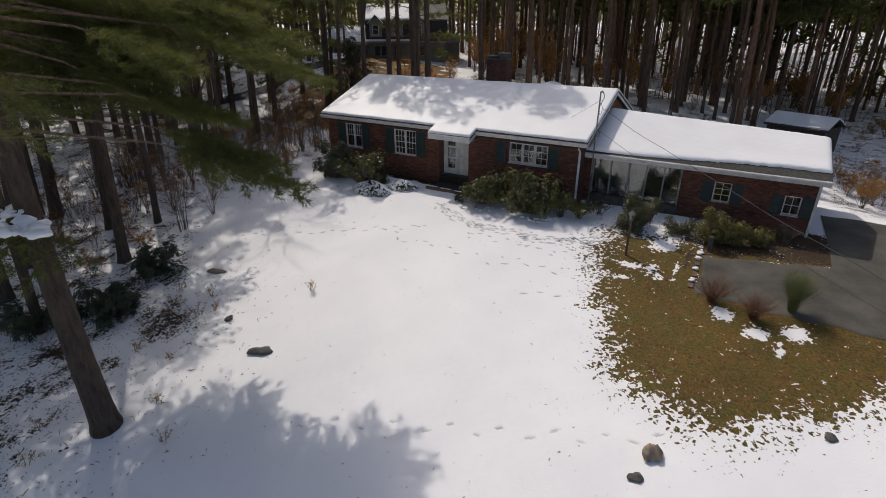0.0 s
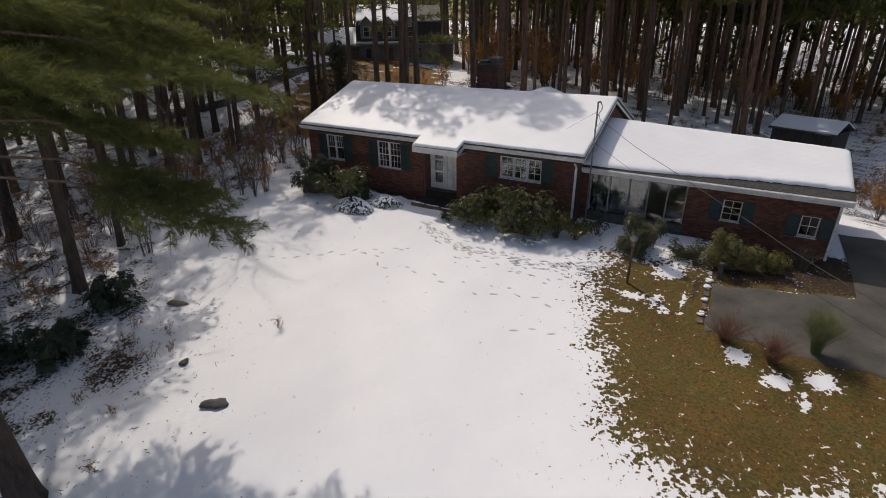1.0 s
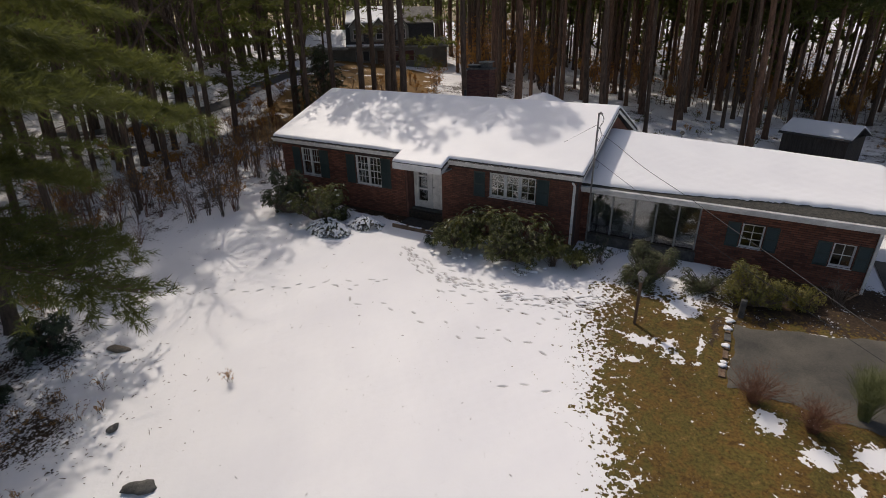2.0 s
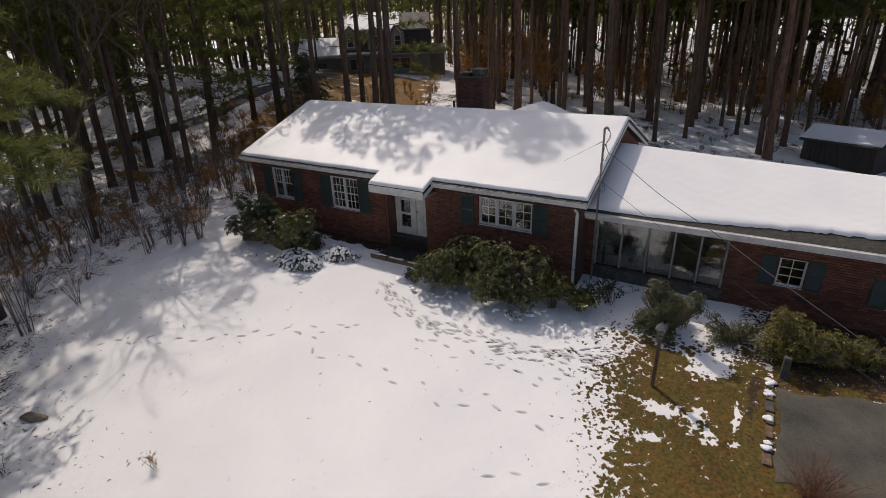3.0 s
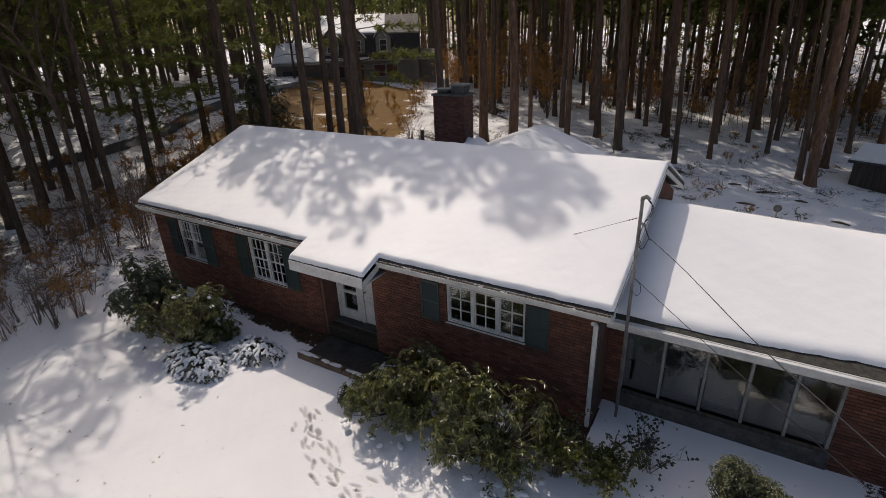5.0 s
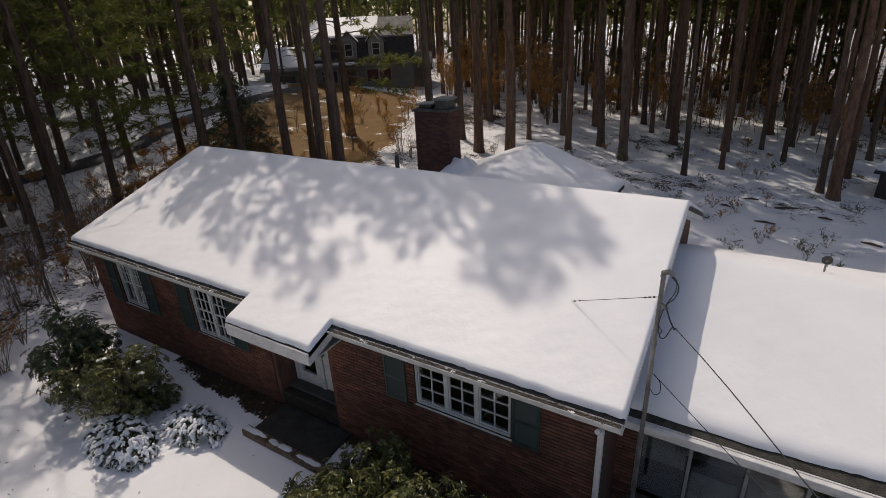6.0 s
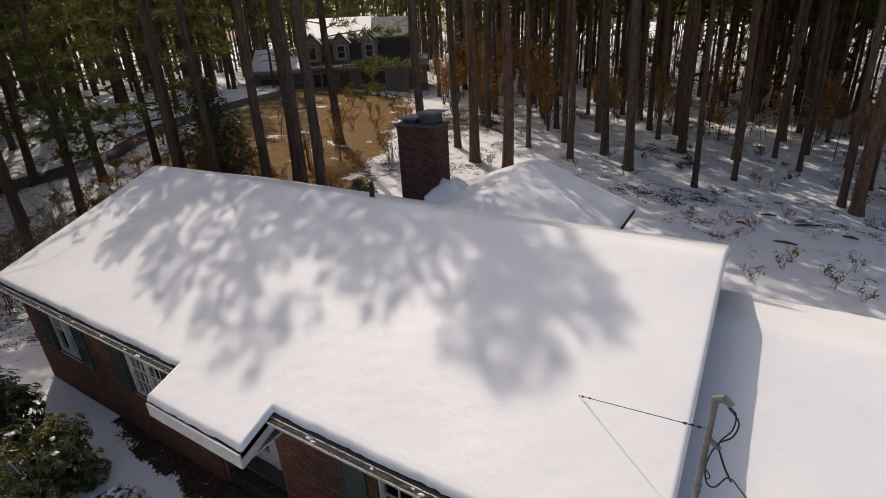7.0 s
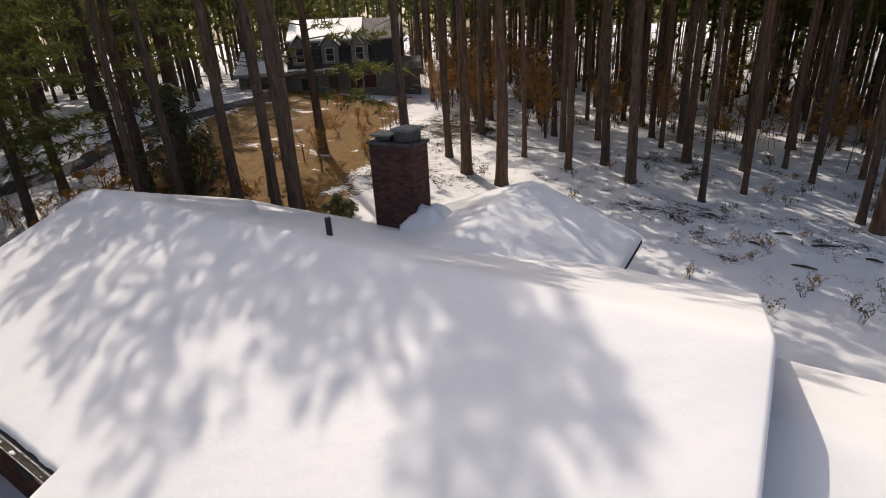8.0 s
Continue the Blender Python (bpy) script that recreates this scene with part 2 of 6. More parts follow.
DOOR_WHITE = simple("worn_door_paint", (0.48, 0.47, 0.45), (0.72, 0.71, 0.68), 3.5, 0.5, relief=0.2, space="World")
ROOF_PALE = simple("weathered_roof", (0.14, 0.13, 0.115), (0.27, 0.25, 0.22), 1.5, 0.9, relief=0.3)
RED_CURTAIN = simple("red_curtain", (0.06, 0.022, 0.018), (0.11, 0.036, 0.03), 3.0, 0.9)


def glass_material():
    m, n, l, b = material("window_glass", 0.03)
    b.inputs["Base Color"].default_value = (0.82, 0.87, 0.86, 1)
    b.inputs["Transmission Weight"].default_value = 1.0
    b.inputs["IOR"].default_value = 1.85
    t = noise_tex(n, l, 1.3, 2, 0.5)
    bump(n, l, b, t.outputs["Fac"], 0.05, 0.02)
    return m


GLASS = glass_material()


# ---- mesh building ----
class Shape:
    """Vertices and faces that become one mesh."""

    def __init__(self):
        self.v, self.f = [], []

    def add(self, verts, faces):
        k = len(self.v)
        self.v.extend(verts)
        self.f.extend([tuple(i + k for i in q) for q in faces])
        return self

    def box(self, x0, x1, y0, y1, z0, z1, b=0.0):
        if b <= 0:
            self.add([(x0, y0, z0), (x1, y0, z0), (x1, y1, z0), (x0, y1, z0), (x0, y0, z1), (x1, y0, z1), (x1, y1, z1), (x0, y1, z1)],
                     [(0, 3, 2, 1), (4, 5, 6, 7), (0, 1, 5, 4), (1, 2, 6, 5), (2, 3, 7, 6), (3, 0, 4, 7)])
            return self
        bm = bmesh.new()
        bmesh.ops.create_cube(bm, size=1)
        bmesh.ops.scale(bm, vec=(x1 - x0, y1 - y0, z1 - z0), verts=bm.verts)
        bmesh.ops.bevel(bm, geom=bm.edges[:], offset=b, segments=2, profile=0.5, affect="EDGES")
        bmesh.ops.translate(bm, vec=((x0 + x1) / 2, (y0 + y1) / 2, (z0 + z1) / 2), verts=bm.verts)
        bm.verts.index_update()
        self.add([tuple(p.co) for p in bm.verts], [tuple(p.index for p in q.verts) for q in bm.faces])
        bm.free()
        return self

    def tube(self, pts, radii, sides=6, cap=True):
        pts = [Vector(p) for p in pts]
        rings = []
        side = None
        for i, p in enumerate(pts):
            d = (pts[min(i + 1, len(pts) - 1)] - pts[max(i - 1, 0)]).normalized()
            if side is None:
                side = d.orthogonal().normalized()
            side = (side - d * side.dot(d)).normalized()
            up = d.cross(side)
            rings.append([tuple(p + (side * math.cos(a) + up * math.sin(a)) * radii[i]) for a in [2 * math.pi * j / sides for j in range(sides)]])
        verts = [q for r in rings for q in r]
        faces = []
        for i in range(len(pts) - 1):
            for j in range(sides):
                k = (j + 1) % sides
                faces.append((i * sides + j, i * sides + k, (i + 1) * sides + k, (i + 1) * sides + j))
        if cap:
            faces.append(tuple(range(sides))[::-1])
            faces.append(tuple((len(pts) - 1) * sides + j for j in range(sides)))
        return self.add(verts, faces)

    def mesh(self, name, smooth=False):
        me = bpy.data.meshes.new(name)
        me.from_pydata([tuple(p) for p in self.v], [], self.f)
        if smooth:
            me.polygons.foreach_set("use_smooth", [True] * len(me.polygons))
        me.update()
        return me


def part(name, shape, mat, parent=None, label="", smooth=False, loc=None):
    me = shape if isinstance(shape, bpy.types.Mesh) else shape.mesh(name, smooth)
    if not me.materials:
        me.materials.append(mat)
    ob = new(name, me)
    if parent is not None:
        ob.parent = parent
    if loc is not None:
        ob.location = loc
    if label:
        tagged(ob, label)
    return ob


def empty(name, loc=(0, 0, 0), **tags):
    ob = new(name)
    ob.location = loc
    return tagged(ob, **tags)


def lump(s, r, c, size, flat=0.6, rings=5, sides=9):
    """An uneven rounded lump."""
    verts = [(c[0], c[1], c[2] - size * flat * 0.7)]
    ph = [r.uniform(0, 6.28) for _ in range(4)]
    for i in range(1, rings):
        p = math.pi * i / rings
        for j in range(sides):
            a = 2 * math.pi * j / sides
            k = 1 + 0.16 * math.sin(2 * a + ph[0]) + 0.12 * math.sin(3 * a + ph[1] + p * 2) + 0.08 * math.sin(5 * a + ph[2]) + 0.08 * math.sin(4 * p + ph[3])
            verts.append((c[0] + size * k * math.sin(p) * math.cos(a), c[1] + size * k * math.sin(p) * math.sin(a), c[2] - size * flat * k * math.cos(p) * (0.7 if i < rings / 2 else 1)))
    verts.append((c[0], c[1], c[2] + size * flat))
    faces = [(0, 1 + (j + 1) % sides, 1 + j) for j in range(sides)]
    for i in range(rings - 2):
        for j in range(sides):
            a, b = 1 + i * sides + j, 1 + i * sides + (j + 1) % sides
            faces.append((a, b, b + sides, a + sides))
    top = len(verts) - 1
    faces += [(1 + (rings - 2) * sides + j, 1 + (rings - 2) * sides + (j + 1) % sides, top) for j in range(sides)]
    s.add(verts, faces)


def smoothstep(a, b, v):
    t = np.clip((np.asarray(v, float) - a) / (b - a), 0, 1)
    return t * t * (3 - 2 * t)


def waves(x, y, seed, size):
    """Smooth uneven relief between -1 and 1."""
    r = np.random.RandomState(seed)
    s = np.zeros(np.broadcast(x, y).shape)
    for k in range(7):
        a, ph, w = r.uniform(0, 2 * np.pi), r.uniform(0, 2 * np.pi), 2 * np.pi / size * r.uniform(0.5, 2.0)
        s = s + np.sin((x * np.cos(a) + y * np.sin(a)) * w + ph)
    return s / 4.0


# ---- ground ----
def ground_z(x, y):
    x, y = np.asarray(x, float), np.asarray(y, float)
    front = -0.40 + 0.098 * (np.maximum(np.minimum(y, -0.5), -45) + 0.5)
    front = front - 0.5 * smoothstep(-6, -16, x) * smoothstep(-5, -17, y)
    back = -1.4 - 0.115 * np.clip(x, -42, 14)
    s = smoothstep(3, 16, y)
    z = front * (1 - s) + back * s
    z = z + 0.05 * waves(x, y, 3, 7.0) * smoothstep(9, 14, np.abs(y - 4))
    far = smoothstep(60, 160, np.hypot(x, y))
    return z * (1 - far) + far * 1.5


def gz(x, y):
    return float(ground_z(x, y))


# footprints: chains of steps across the lawn (start, end, steps, wander)
TRAILS = [((-12.6, -8.9), (-9.3, -7.3), 7, 0.06), ((-9.3, -7.3), (-6.9, -5.7), 6, 0.06), ((-6.9, -5.7), (-5.0, -4.7), 6, 0.12), ((-6.7, -5.5), (-5.5, -6.2), 3, 0.1), ((-5.5, -6.2), (-3.0, -6.1), 4, 0.12),
          ((-3.0, -6.1), (-0.3, -6.3), 4, 0.12), ((-1.3, -5.65), (1.4, -6.05), 5, 0.1), ((0.3, -7.6), (2.0, -7.3), 3, 0.1), ((-6.0, -2.4), (-4.6, -3.4), 34, 0.24), ((-4.6, -3.4), (-2.6, -4.05), 30, 0.25), ((-3.6, -3.6), (-0.6, -3.75), 42, 0.28),
          ((-1.1, -4.0), (1.0, -3.65), 36, 0.28), ((0.3, -3.5), (2.6, -3.0), 40, 0.32), ((0.5, -3.2), (2.8, -3.8), 22, 0.3), ((-3.3, -4.6), (1.6, -4.5), 14, 0.3),
          ((-2.6, -15.6), (0.5, -14.3), 4, 0.1), ((0.5, -14.25), (6.2, -11.7), 10, 0.06)]
rng = random.Random(11)
STEPS = []
for (a, b, count, wander) in TRAILS:
    for i in range(count):
        u = (i + 0.5) / count
        d = Vector((b[0] - a[0], b[1] - a[1])).normalized()
        side = 0.11 if i % 2 else -0.11
        STEPS.append((a[0] + (b[0] - a[0]) * u - d.y * side + rng.uniform(-wander, wander), a[1] + (b[1] - a[1]) * u + d.x * side + rng.uniform(-wander, wander),
                      math.atan2(d.y, d.x) + rng.uniform(-0.5, 0.5), rng.uniform(0.08, 0.15), rng.uniform(0.022, 0.042)))


def spaced(stops):
    out = []
    for (a, b, step) in stops:
        out.extend(np.arange(a, b, step))
    return np.array(out)


def bare_amount(x, y):
    """How far the dry lawn has lost its snow."""
    d1 = x - (2.75 + np.maximum(-4.5 - y, 0) * 0.40)
    d2 = ((y + 10.15) - 0.85 * np.maximum(x - 7.4, 0) - 0.45 * np.maximum(6.2 - x, 0)) / 1.2
    d3 = -(y + 2.5)
    d = np.minimum(np.minimum(d1, d2), d3) + 0.25 * waves(x, y, 8, 2.2)
    v = smoothstep(-2.3, 0.7, d)
    for (cx, cy, sx, sy, w) in ((3.5, -4.3, 0.42, 0.26, 0.95), (4.2, -4.3, 0.24, 0.5, 0.65), (4.5, -4.7, 0.2, 0.4, 0.6), (3.4, -5.2, 0.5, 0.2, 0.55), (4.3, -2.4, 0.5, 0.5, 0.8), (6.66, -6.05, 0.36, 0.40, 1.15), (7.65, -6.65, 0.40, 0.36, 1.1), (8.65, -6.15, 0.36, 0.42, 1.2), (8.2, -7.3, 0.2, 0.4, 0.6), (5.25, -3.2, 0.13, 1.0, 0.8), (4.98, -3.9, 0.07, 0.9, 0.9)):
        v = v - w * np.exp(-(((x - cx) / sx) ** 2 + ((y - cy) / sy) ** 2) * 1.3)
    # the neighbour's lawn
    far = np.clip(smoothstep(8.6, 5.2, np.abs((x + 28.9) + (y - 25) * 0.5) + 0.8 * waves(x, y, 19, 6)) * smoothstep(5, 9, y) * smoothstep(36.5, 34.5, y) * 1.7, 0, 1.2)
    far = far * (1 - 0.75 * smoothstep(0.35, 0.9, waves(x, y, 24, 3.2)))
    return np.clip(np.maximum(v, far), 0, 1.2)


def litter_amount(x, y):
    left = smoothstep(-9.5, -14.5, x + 0.15 * (y + 10)) * smoothstep(2, -4, y) * 0.44
    left = np.maximum(left * smoothstep(-7, -11, y + 0.35 * (x + 12)), smoothstep(-15, -17.5, x) * smoothstep(9, 2, y) * 0.43)
    edge = np.clip(-10.2 + (-12.0 - y) * 0.55, -11.5, -6.0) + 0.7 * waves(x, y, 27, 3.0)
    bank = smoothstep(-0.6, 2.6, edge - x) * smoothstep(-10.8, -12.4, y) * (0.46 + 0.10 * waves(x, y, 28, 2.2))
    bank = np.maximum(bank, np.exp(-(((x + 9.9) / 1.9) ** 2 + ((y + 14.4) / 1.3) ** 2)) * 0.62)
    under = np.exp(-((x + 19.5) / 5.0) ** 2 - ((y - 32) / 8.0) ** 2) * 0.68 + np.exp(-((x + 24) / 4) ** 2 - ((y - 7) / 5.0) ** 2) * 0.5 + np.exp(-((x + 16.5) / 3.5) ** 2 - ((y - 20) / 5.0) ** 2) * 0.5
    wood = smoothstep(12, 22, y) * (0.35 + 0.12 * waves(x, y, 21, 9) + 0.05 * waves(x, y, 22, 2.5))
    side = smoothstep(-17, -20, x) * smoothstep(5, 10, y) * smoothstep(22, 15, y) * 0.42
    east = smoothstep(9.5, 12, x) * smoothstep(3, 6, y) * 0.42
    woodleft = smoothstep(-19, -24, x) * smoothstep(12, 6, y) * (0.44 + 0.08 * waves(x, y, 23, 9))
    # dark beds along the walls: bare soil, with wall and shrub shade painted in
    wing_bed_shade = smoothstep(4.2, 5.0, x) * smoothstep(-0.2, 0.2, y + 2.55 - 0.25 * np.clip(x - 6, 0, 4)) * smoothstep(2, 1, y) * np.where(x > 5.6, 0.75, 0.5) * (x < 10.5)
    wall_bed_shade = smoothstep(-0.8, -0.4, y - 0.12 * smoothstep(-7.6, -8.4, x) + 0.2 * waves(x, y, 29, 1.2)) * smoothstep(1.2, 0.6, y) * (np.abs(x + 7.6) < 7.7) * np.where(x < -11.5, 0.25, 0.85)
    strip = np.exp(-(((x - 5.3) / 0.26) ** 4)) * smoothstep(-5.4, -4.9, y) * smoothstep(-2.0, -2.4, y) * 0.75
    return np.clip(np.maximum.reduce([left, bank, under, wood, side, east, wall_bed_shade, strip, woodleft, wing_bed_shade]), 0, 1)


def build_ground():
    xs = spaced([(-900, -200, 100), (-200, -60, 14), (-60, -17, 0.7), (-17, -13, 0.1), (-13, 3.5, 0.026), (3.5, 6.5, 0.07), (6.5, 9.5, 0.1), (9.5, 24, 0.4), (24, 60, 3), (60, 200, 14), (200, 901, 100)])
    ys = spaced([(-900, -200, 100), (-200, -40, 10), (-40, -19, 0.6), (-19, -15.8, 0.1), (-15.8, -11.4, 0.06), (-11.4, -9.5, 0.1), (-9.5, -2, 0.026), (-2, -0.5, 0.1), (-0.5, 50, 0.45), (50, 110, 3), (110, 250, 14), (250, 901, 100)])
    X, Y = np.meshgrid(xs, ys)
    Z = ground_z(X, Y)
    B, L, T = bare_amount(X, Y), litter_amount(X, Y), np.zeros(X.shape)
    near = (np.abs(X) < 20) & (Y < 0) & (Y > -20)
    Z = Z + near * (0.012 * waves(X, Y, 5, 1.9) + 0.004 * waves(X, Y, 6, 0.5)) * (1 - B)
    for (px, py, a, ln, dep) in STEPS:
        i0, i1 = np.searchsorted(xs, px - 0.7), np.searchsorted(xs, px + 0.7)
        j0, j1 = np.searchsorted(ys, py - 0.7), np.searchsorted(ys, py + 0.7)
        sx, sy = X[j0:j1, i0:i1] - px, Y[j0:j1, i0:i1] - py
        u, w = sx * math.cos(a) + sy * math.sin(a), -sx * math.sin(a) + sy * math.cos(a)
        q = (u / ln) ** 2 + (w / 0.034) ** 2
        Z[j0:j1, i0:i1] -= dep * np.exp(-q * q * 1.3) - 0.006 * np.exp(-((q - 2.4) ** 2))
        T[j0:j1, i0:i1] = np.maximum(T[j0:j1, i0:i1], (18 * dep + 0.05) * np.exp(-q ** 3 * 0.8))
        if px > -1.5 and py > -5.0:
            L[j0:j1, i0:i1] = np.maximum(L[j0:j1, i0:i1], (0.40 + 0.035 * (px + 1.5)) * np.exp(-q * q * 0.55))
    ny, nx = X.shape
    idx = np.arange(nx * ny).reshape(ny, nx)
    quads = np.stack([idx[:-1, :-1], idx[:-1, 1:], idx[1:, 1:], idx[1:, :-1]], -1).reshape(-1, 4)
    me = bpy.data.meshes.new("ground")
    me.from_pydata(np.stack([X, Y, Z], -1).reshape(-1, 3).tolist(), [], quads.tolist())
    me.polygons.foreach_set("use_smooth", [True] * len(me.polygons))
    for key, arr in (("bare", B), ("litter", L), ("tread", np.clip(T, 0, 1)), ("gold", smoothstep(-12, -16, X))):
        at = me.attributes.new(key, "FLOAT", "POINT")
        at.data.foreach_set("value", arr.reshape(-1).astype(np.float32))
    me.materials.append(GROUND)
    return tagged(new("ground", me), "snow-covered lawn and woodland floor with dry bare grass and footprints", "ground", kind="structure")


build_ground()


def sheet(name, mat, xs, ys, lift, keep=None, **tags):
    """A thin paved sheet that follows the ground."""
    X, Y = np.meshgrid(xs, ys)
    Z = ground_z(X, Y) + lift
    ny, nx = X.shape
    s = Shape()
    s.v = np.stack([X, Y, Z], -1).reshape(-1, 3).tolist()
    for j in range(ny - 1):
        for i in range(nx - 1):
            if keep is None or keep((xs[i] + xs[i + 1]) / 2, (ys[j] + ys[j + 1]) / 2):
                k = j * nx + i
                s.f.append((k, k + 1, k + nx + 1, k + nx))
    return tagged(part(name, s, mat, smooth=True), **tags)


def build_driveway():
    """Worn asphalt that runs before the wing and on along its end; its edges wander."""
    low = lambda x: -5.25 - 0.03 * (x - 6) + 0.06 * math.sin(x * 2.1) + 0.05 * math.sin(x * 5.3 + 1) + 0.02 * math.sin(x * 17)
    bed = lambda x: -2.5 + 0.25 * max(x - 6, 0) + 0.06 * math.sin(x * 3.7) + 0.02 * math.sin(x * 13)
    s = Shape()
    for x0, x1, top in ((5.76, 9.7, bed), (9.7, 14.5, lambda x: 4.3 + 0.1 * math.sin(x * 3))):
        nx, ny = int((x1 - x0) / 0.08), (28 if x1 < 10 else 120)
        base = len(s.v)
        for i in range(nx + 1):
            x = x0 + (x1 - x0) * i / nx
            for j in range(ny + 1):
                y = low(x) + (top(x) - low(x)) * j / ny
                xe = x + (0.05 * math.sin(y * 3) + 0.02 * math.sin(y * 11) if i == 0 and x < 6 else 0)
                s.v.append((xe, y, gz(xe, y) + (0.035 if (0 < i or x1 > 10) and 0 < j < ny or (i in (0, nx) and 9 < x < 10 and 0 < j) else 0.012)))
        for i in range(nx):
            for j in range(ny):
                k = base + i * (ny + 1) + j
                s.f.append((k, k + ny + 1, k + ny + 2, k + 1))
    return tagged(part("driveway", s, ASPHALT, smooth=True), label="worn grey asphalt driveway beside the house", category="driveway", kind="structure")


build_driveway()


LANE = [(-44.0, 2.0), (-38.0, 6.2), (-34.4, 9.2), (-32.9, 11.6), (-33.8, 15.7), (-35.3, 19.0), (-37.0, 25.0), (-38.0, 31.0)]


def on_lane(x, y):
    best = 99.0
    for (ax, ay), (bx, by) in zip(LANE, LANE[1:]):
        u = max(0, min(1, ((x - ax) * (bx - ax) + (y - ay) * (by - ay)) / ((bx - ax) ** 2 + (by - ay) ** 2)))
        best = min(best, math.hypot(x - ax - u * (bx - ax), y - ay - u * (by - ay)))
    return best < 0.85


sheet("lane", ROAD, np.arange(-46, -30, 0.2), np.arange(0, 33, 0.2), 0.05, on_lane, label="dark wet lane between snowy verges", category="road", kind="structure")

# ---- house ----
MX0, MX1, MY0, MY1, WALL_TOP = -14.85, 0.05, 0.0, 8.85, 2.36
RIDGE_Y, RIDGE_Z, PITCH = 4.35, 4.28, 0.366
EAVE_Y = -0.30
PX0, PX1, PORCH_Y = -7.45, -5.1, -0.92
WX0, WX1, WY0, WY1 = 0.05, 9.05, 0.98, 7.55
W_RIDGE_Y, W_RIDGE_Z, W_EAVE, W_EAVE_Z, W_FALL = 4.15, 3.40, 0.58, 2.0, 0.060  # ridge lowered along x to fit the camera's view
house = empty("house", (0, 0, 0), label="single-storey red brick ranch house with snow-covered roofs", category="house")


def main_roof(x, y):
    return RIDGE_Z - PITCH * np.abs(np.asarray(y) - RIDGE_Y)


def wing_roof(x, y):
    top = W_RIDGE_Z - W_FALL * np.asarray(x)
    return top - (top - W_EAVE_Z) * np.abs(np.asarray(y) - W_RIDGE_Y) / (W_RIDGE_Y - W_EAVE)


def wall_mesh(x0, x1, z0, z1, y0, y1, holes):
    """One connected wall with openings right through it."""
    xs = sorted({x0, x1, *[h[0] for h in holes], *[h[1] for h in holes]})
    zs = sorted({z0, z1, *[min(max(h[2], z0), z1) for h in holes], *[min(max(h[3], z0), z1) for h in holes]})
    nx, nz = len(xs), len(zs)
    full = [[not any(h[0] <= (xs[i] + xs[i + 1]) / 2 <= h[1] and h[2] <= (zs[j] + zs[j + 1]) / 2 <= h[3] for h in holes) for j in range(nz - 1)] for i in range(nx - 1)]
    at = lambda i, j, k: (i * nz + j) * 2 + k
    s = Shape()
    s.v = [(x, y, z) for x in xs for z in zs for y in (y0, y1)]
    has = lambda i, j: 0 <= i < nx - 1 and 0 <= j < nz - 1 and full[i][j]
    for i in range(nx - 1):
        for j in range(nz - 1):
            if not full[i][j]:
                continue
            s.f += [(at(i, j, 0), at(i + 1, j, 0), at(i + 1, j + 1, 0), at(i, j + 1, 0)), (at(i, j, 1), at(i, j + 1, 1), at(i + 1, j + 1, 1), at(i + 1, j, 1))]
            if not has(i - 1, j):
                s.f.append((at(i, j, 0), at(i, j + 1, 0), at(i, j + 1, 1), at(i, j, 1)))
            if not has(i + 1, j):
                s.f.append((at(i + 1, j, 0), at(i + 1, j, 1), at(i + 1, j + 1, 1), at(i + 1, j + 1, 0)))
            if not has(i, j - 1):
                s.f.append((at(i, j, 0), at(i, j, 1), at(i + 1, j, 1), at(i + 1, j, 0)))
            if not has(i, j + 1):
                s.f.append((at(i, j + 1, 0), at(i + 1, j + 1, 0), at(i + 1, j + 1, 1), at(i, j + 1, 1)))
    keep = sorted({q for face in s.f for q in face})
    back = {q: k for k, q in enumerate(keep)}
    s.v = [s.v[q] for q in keep]
    s.f = [tuple(back[q] for q in face) for face in s.f]
    return s


WIN_A = (-13.62, -12.45, 0.82, 2.15)
WIN_B = (-10.22, -8.80, 0.80, 2.15)
RECESS = (-7.5, -5.55, -0.45, 2.36)
WIN_C = (-3.44, -1.50, 1.20, 2.18)
MAIN_HOLES = [WIN_A, WIN_B, RECESS, WIN_C]
GLASSED = (0.40, 4.14, 0.06, 1.9)
WIN_D = (5.45, 6.10, 0.48, 1.32)
WIN_E = (7.98, 8.56, 0.36, 1.14)
WING_HOLES = [GLASSED, WIN_D, WIN_E]

wall_front = wall_mesh(MX0, MX1, -0.6, WALL_TOP, MY0, MY0 + 0.25, MAIN_HOLES)
front_wall = part("front_wall", wall_front, MORTAR, house, "red brick front wall")
side = Shape().box(MX0, MX0 + 0.25, MY0 + 0.25, MY1, -0.6, WALL_TOP)
left_wall = part("side_wall", side, BRICK, house, "red brick side wall")
side = Shape().box(MX1 - 0.25, MX1, MY0 + 0.25, MY1, -0.9, WALL_TOP)
right_wall = part("side_wall", side, BRICK, house, "red brick side wall")
back_wall = part("back_wall", Shape().box(MX0 + 0.25, MX1 - 0.25, MY1 - 0.25, MY1, -0.9, WALL_TOP), BRICK, house)
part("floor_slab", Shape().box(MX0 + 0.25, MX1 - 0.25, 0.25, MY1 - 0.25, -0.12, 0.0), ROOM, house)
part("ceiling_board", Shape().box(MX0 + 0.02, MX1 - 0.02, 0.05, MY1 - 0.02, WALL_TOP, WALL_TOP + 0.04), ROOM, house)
wing_front = wall_mesh(WX0, WX1, -1.0, 1.88, WY0, WY0 + 0.25, WING_HOLES)
wing_wall = part("wing_wall", wing_front, MORTAR, house, "red brick wing wall")
part("side_wall", Shape().box(WX1 - 0.25, WX1, WY0 + 0.25, WY1, -1.6, 1.88), BRICK, house)
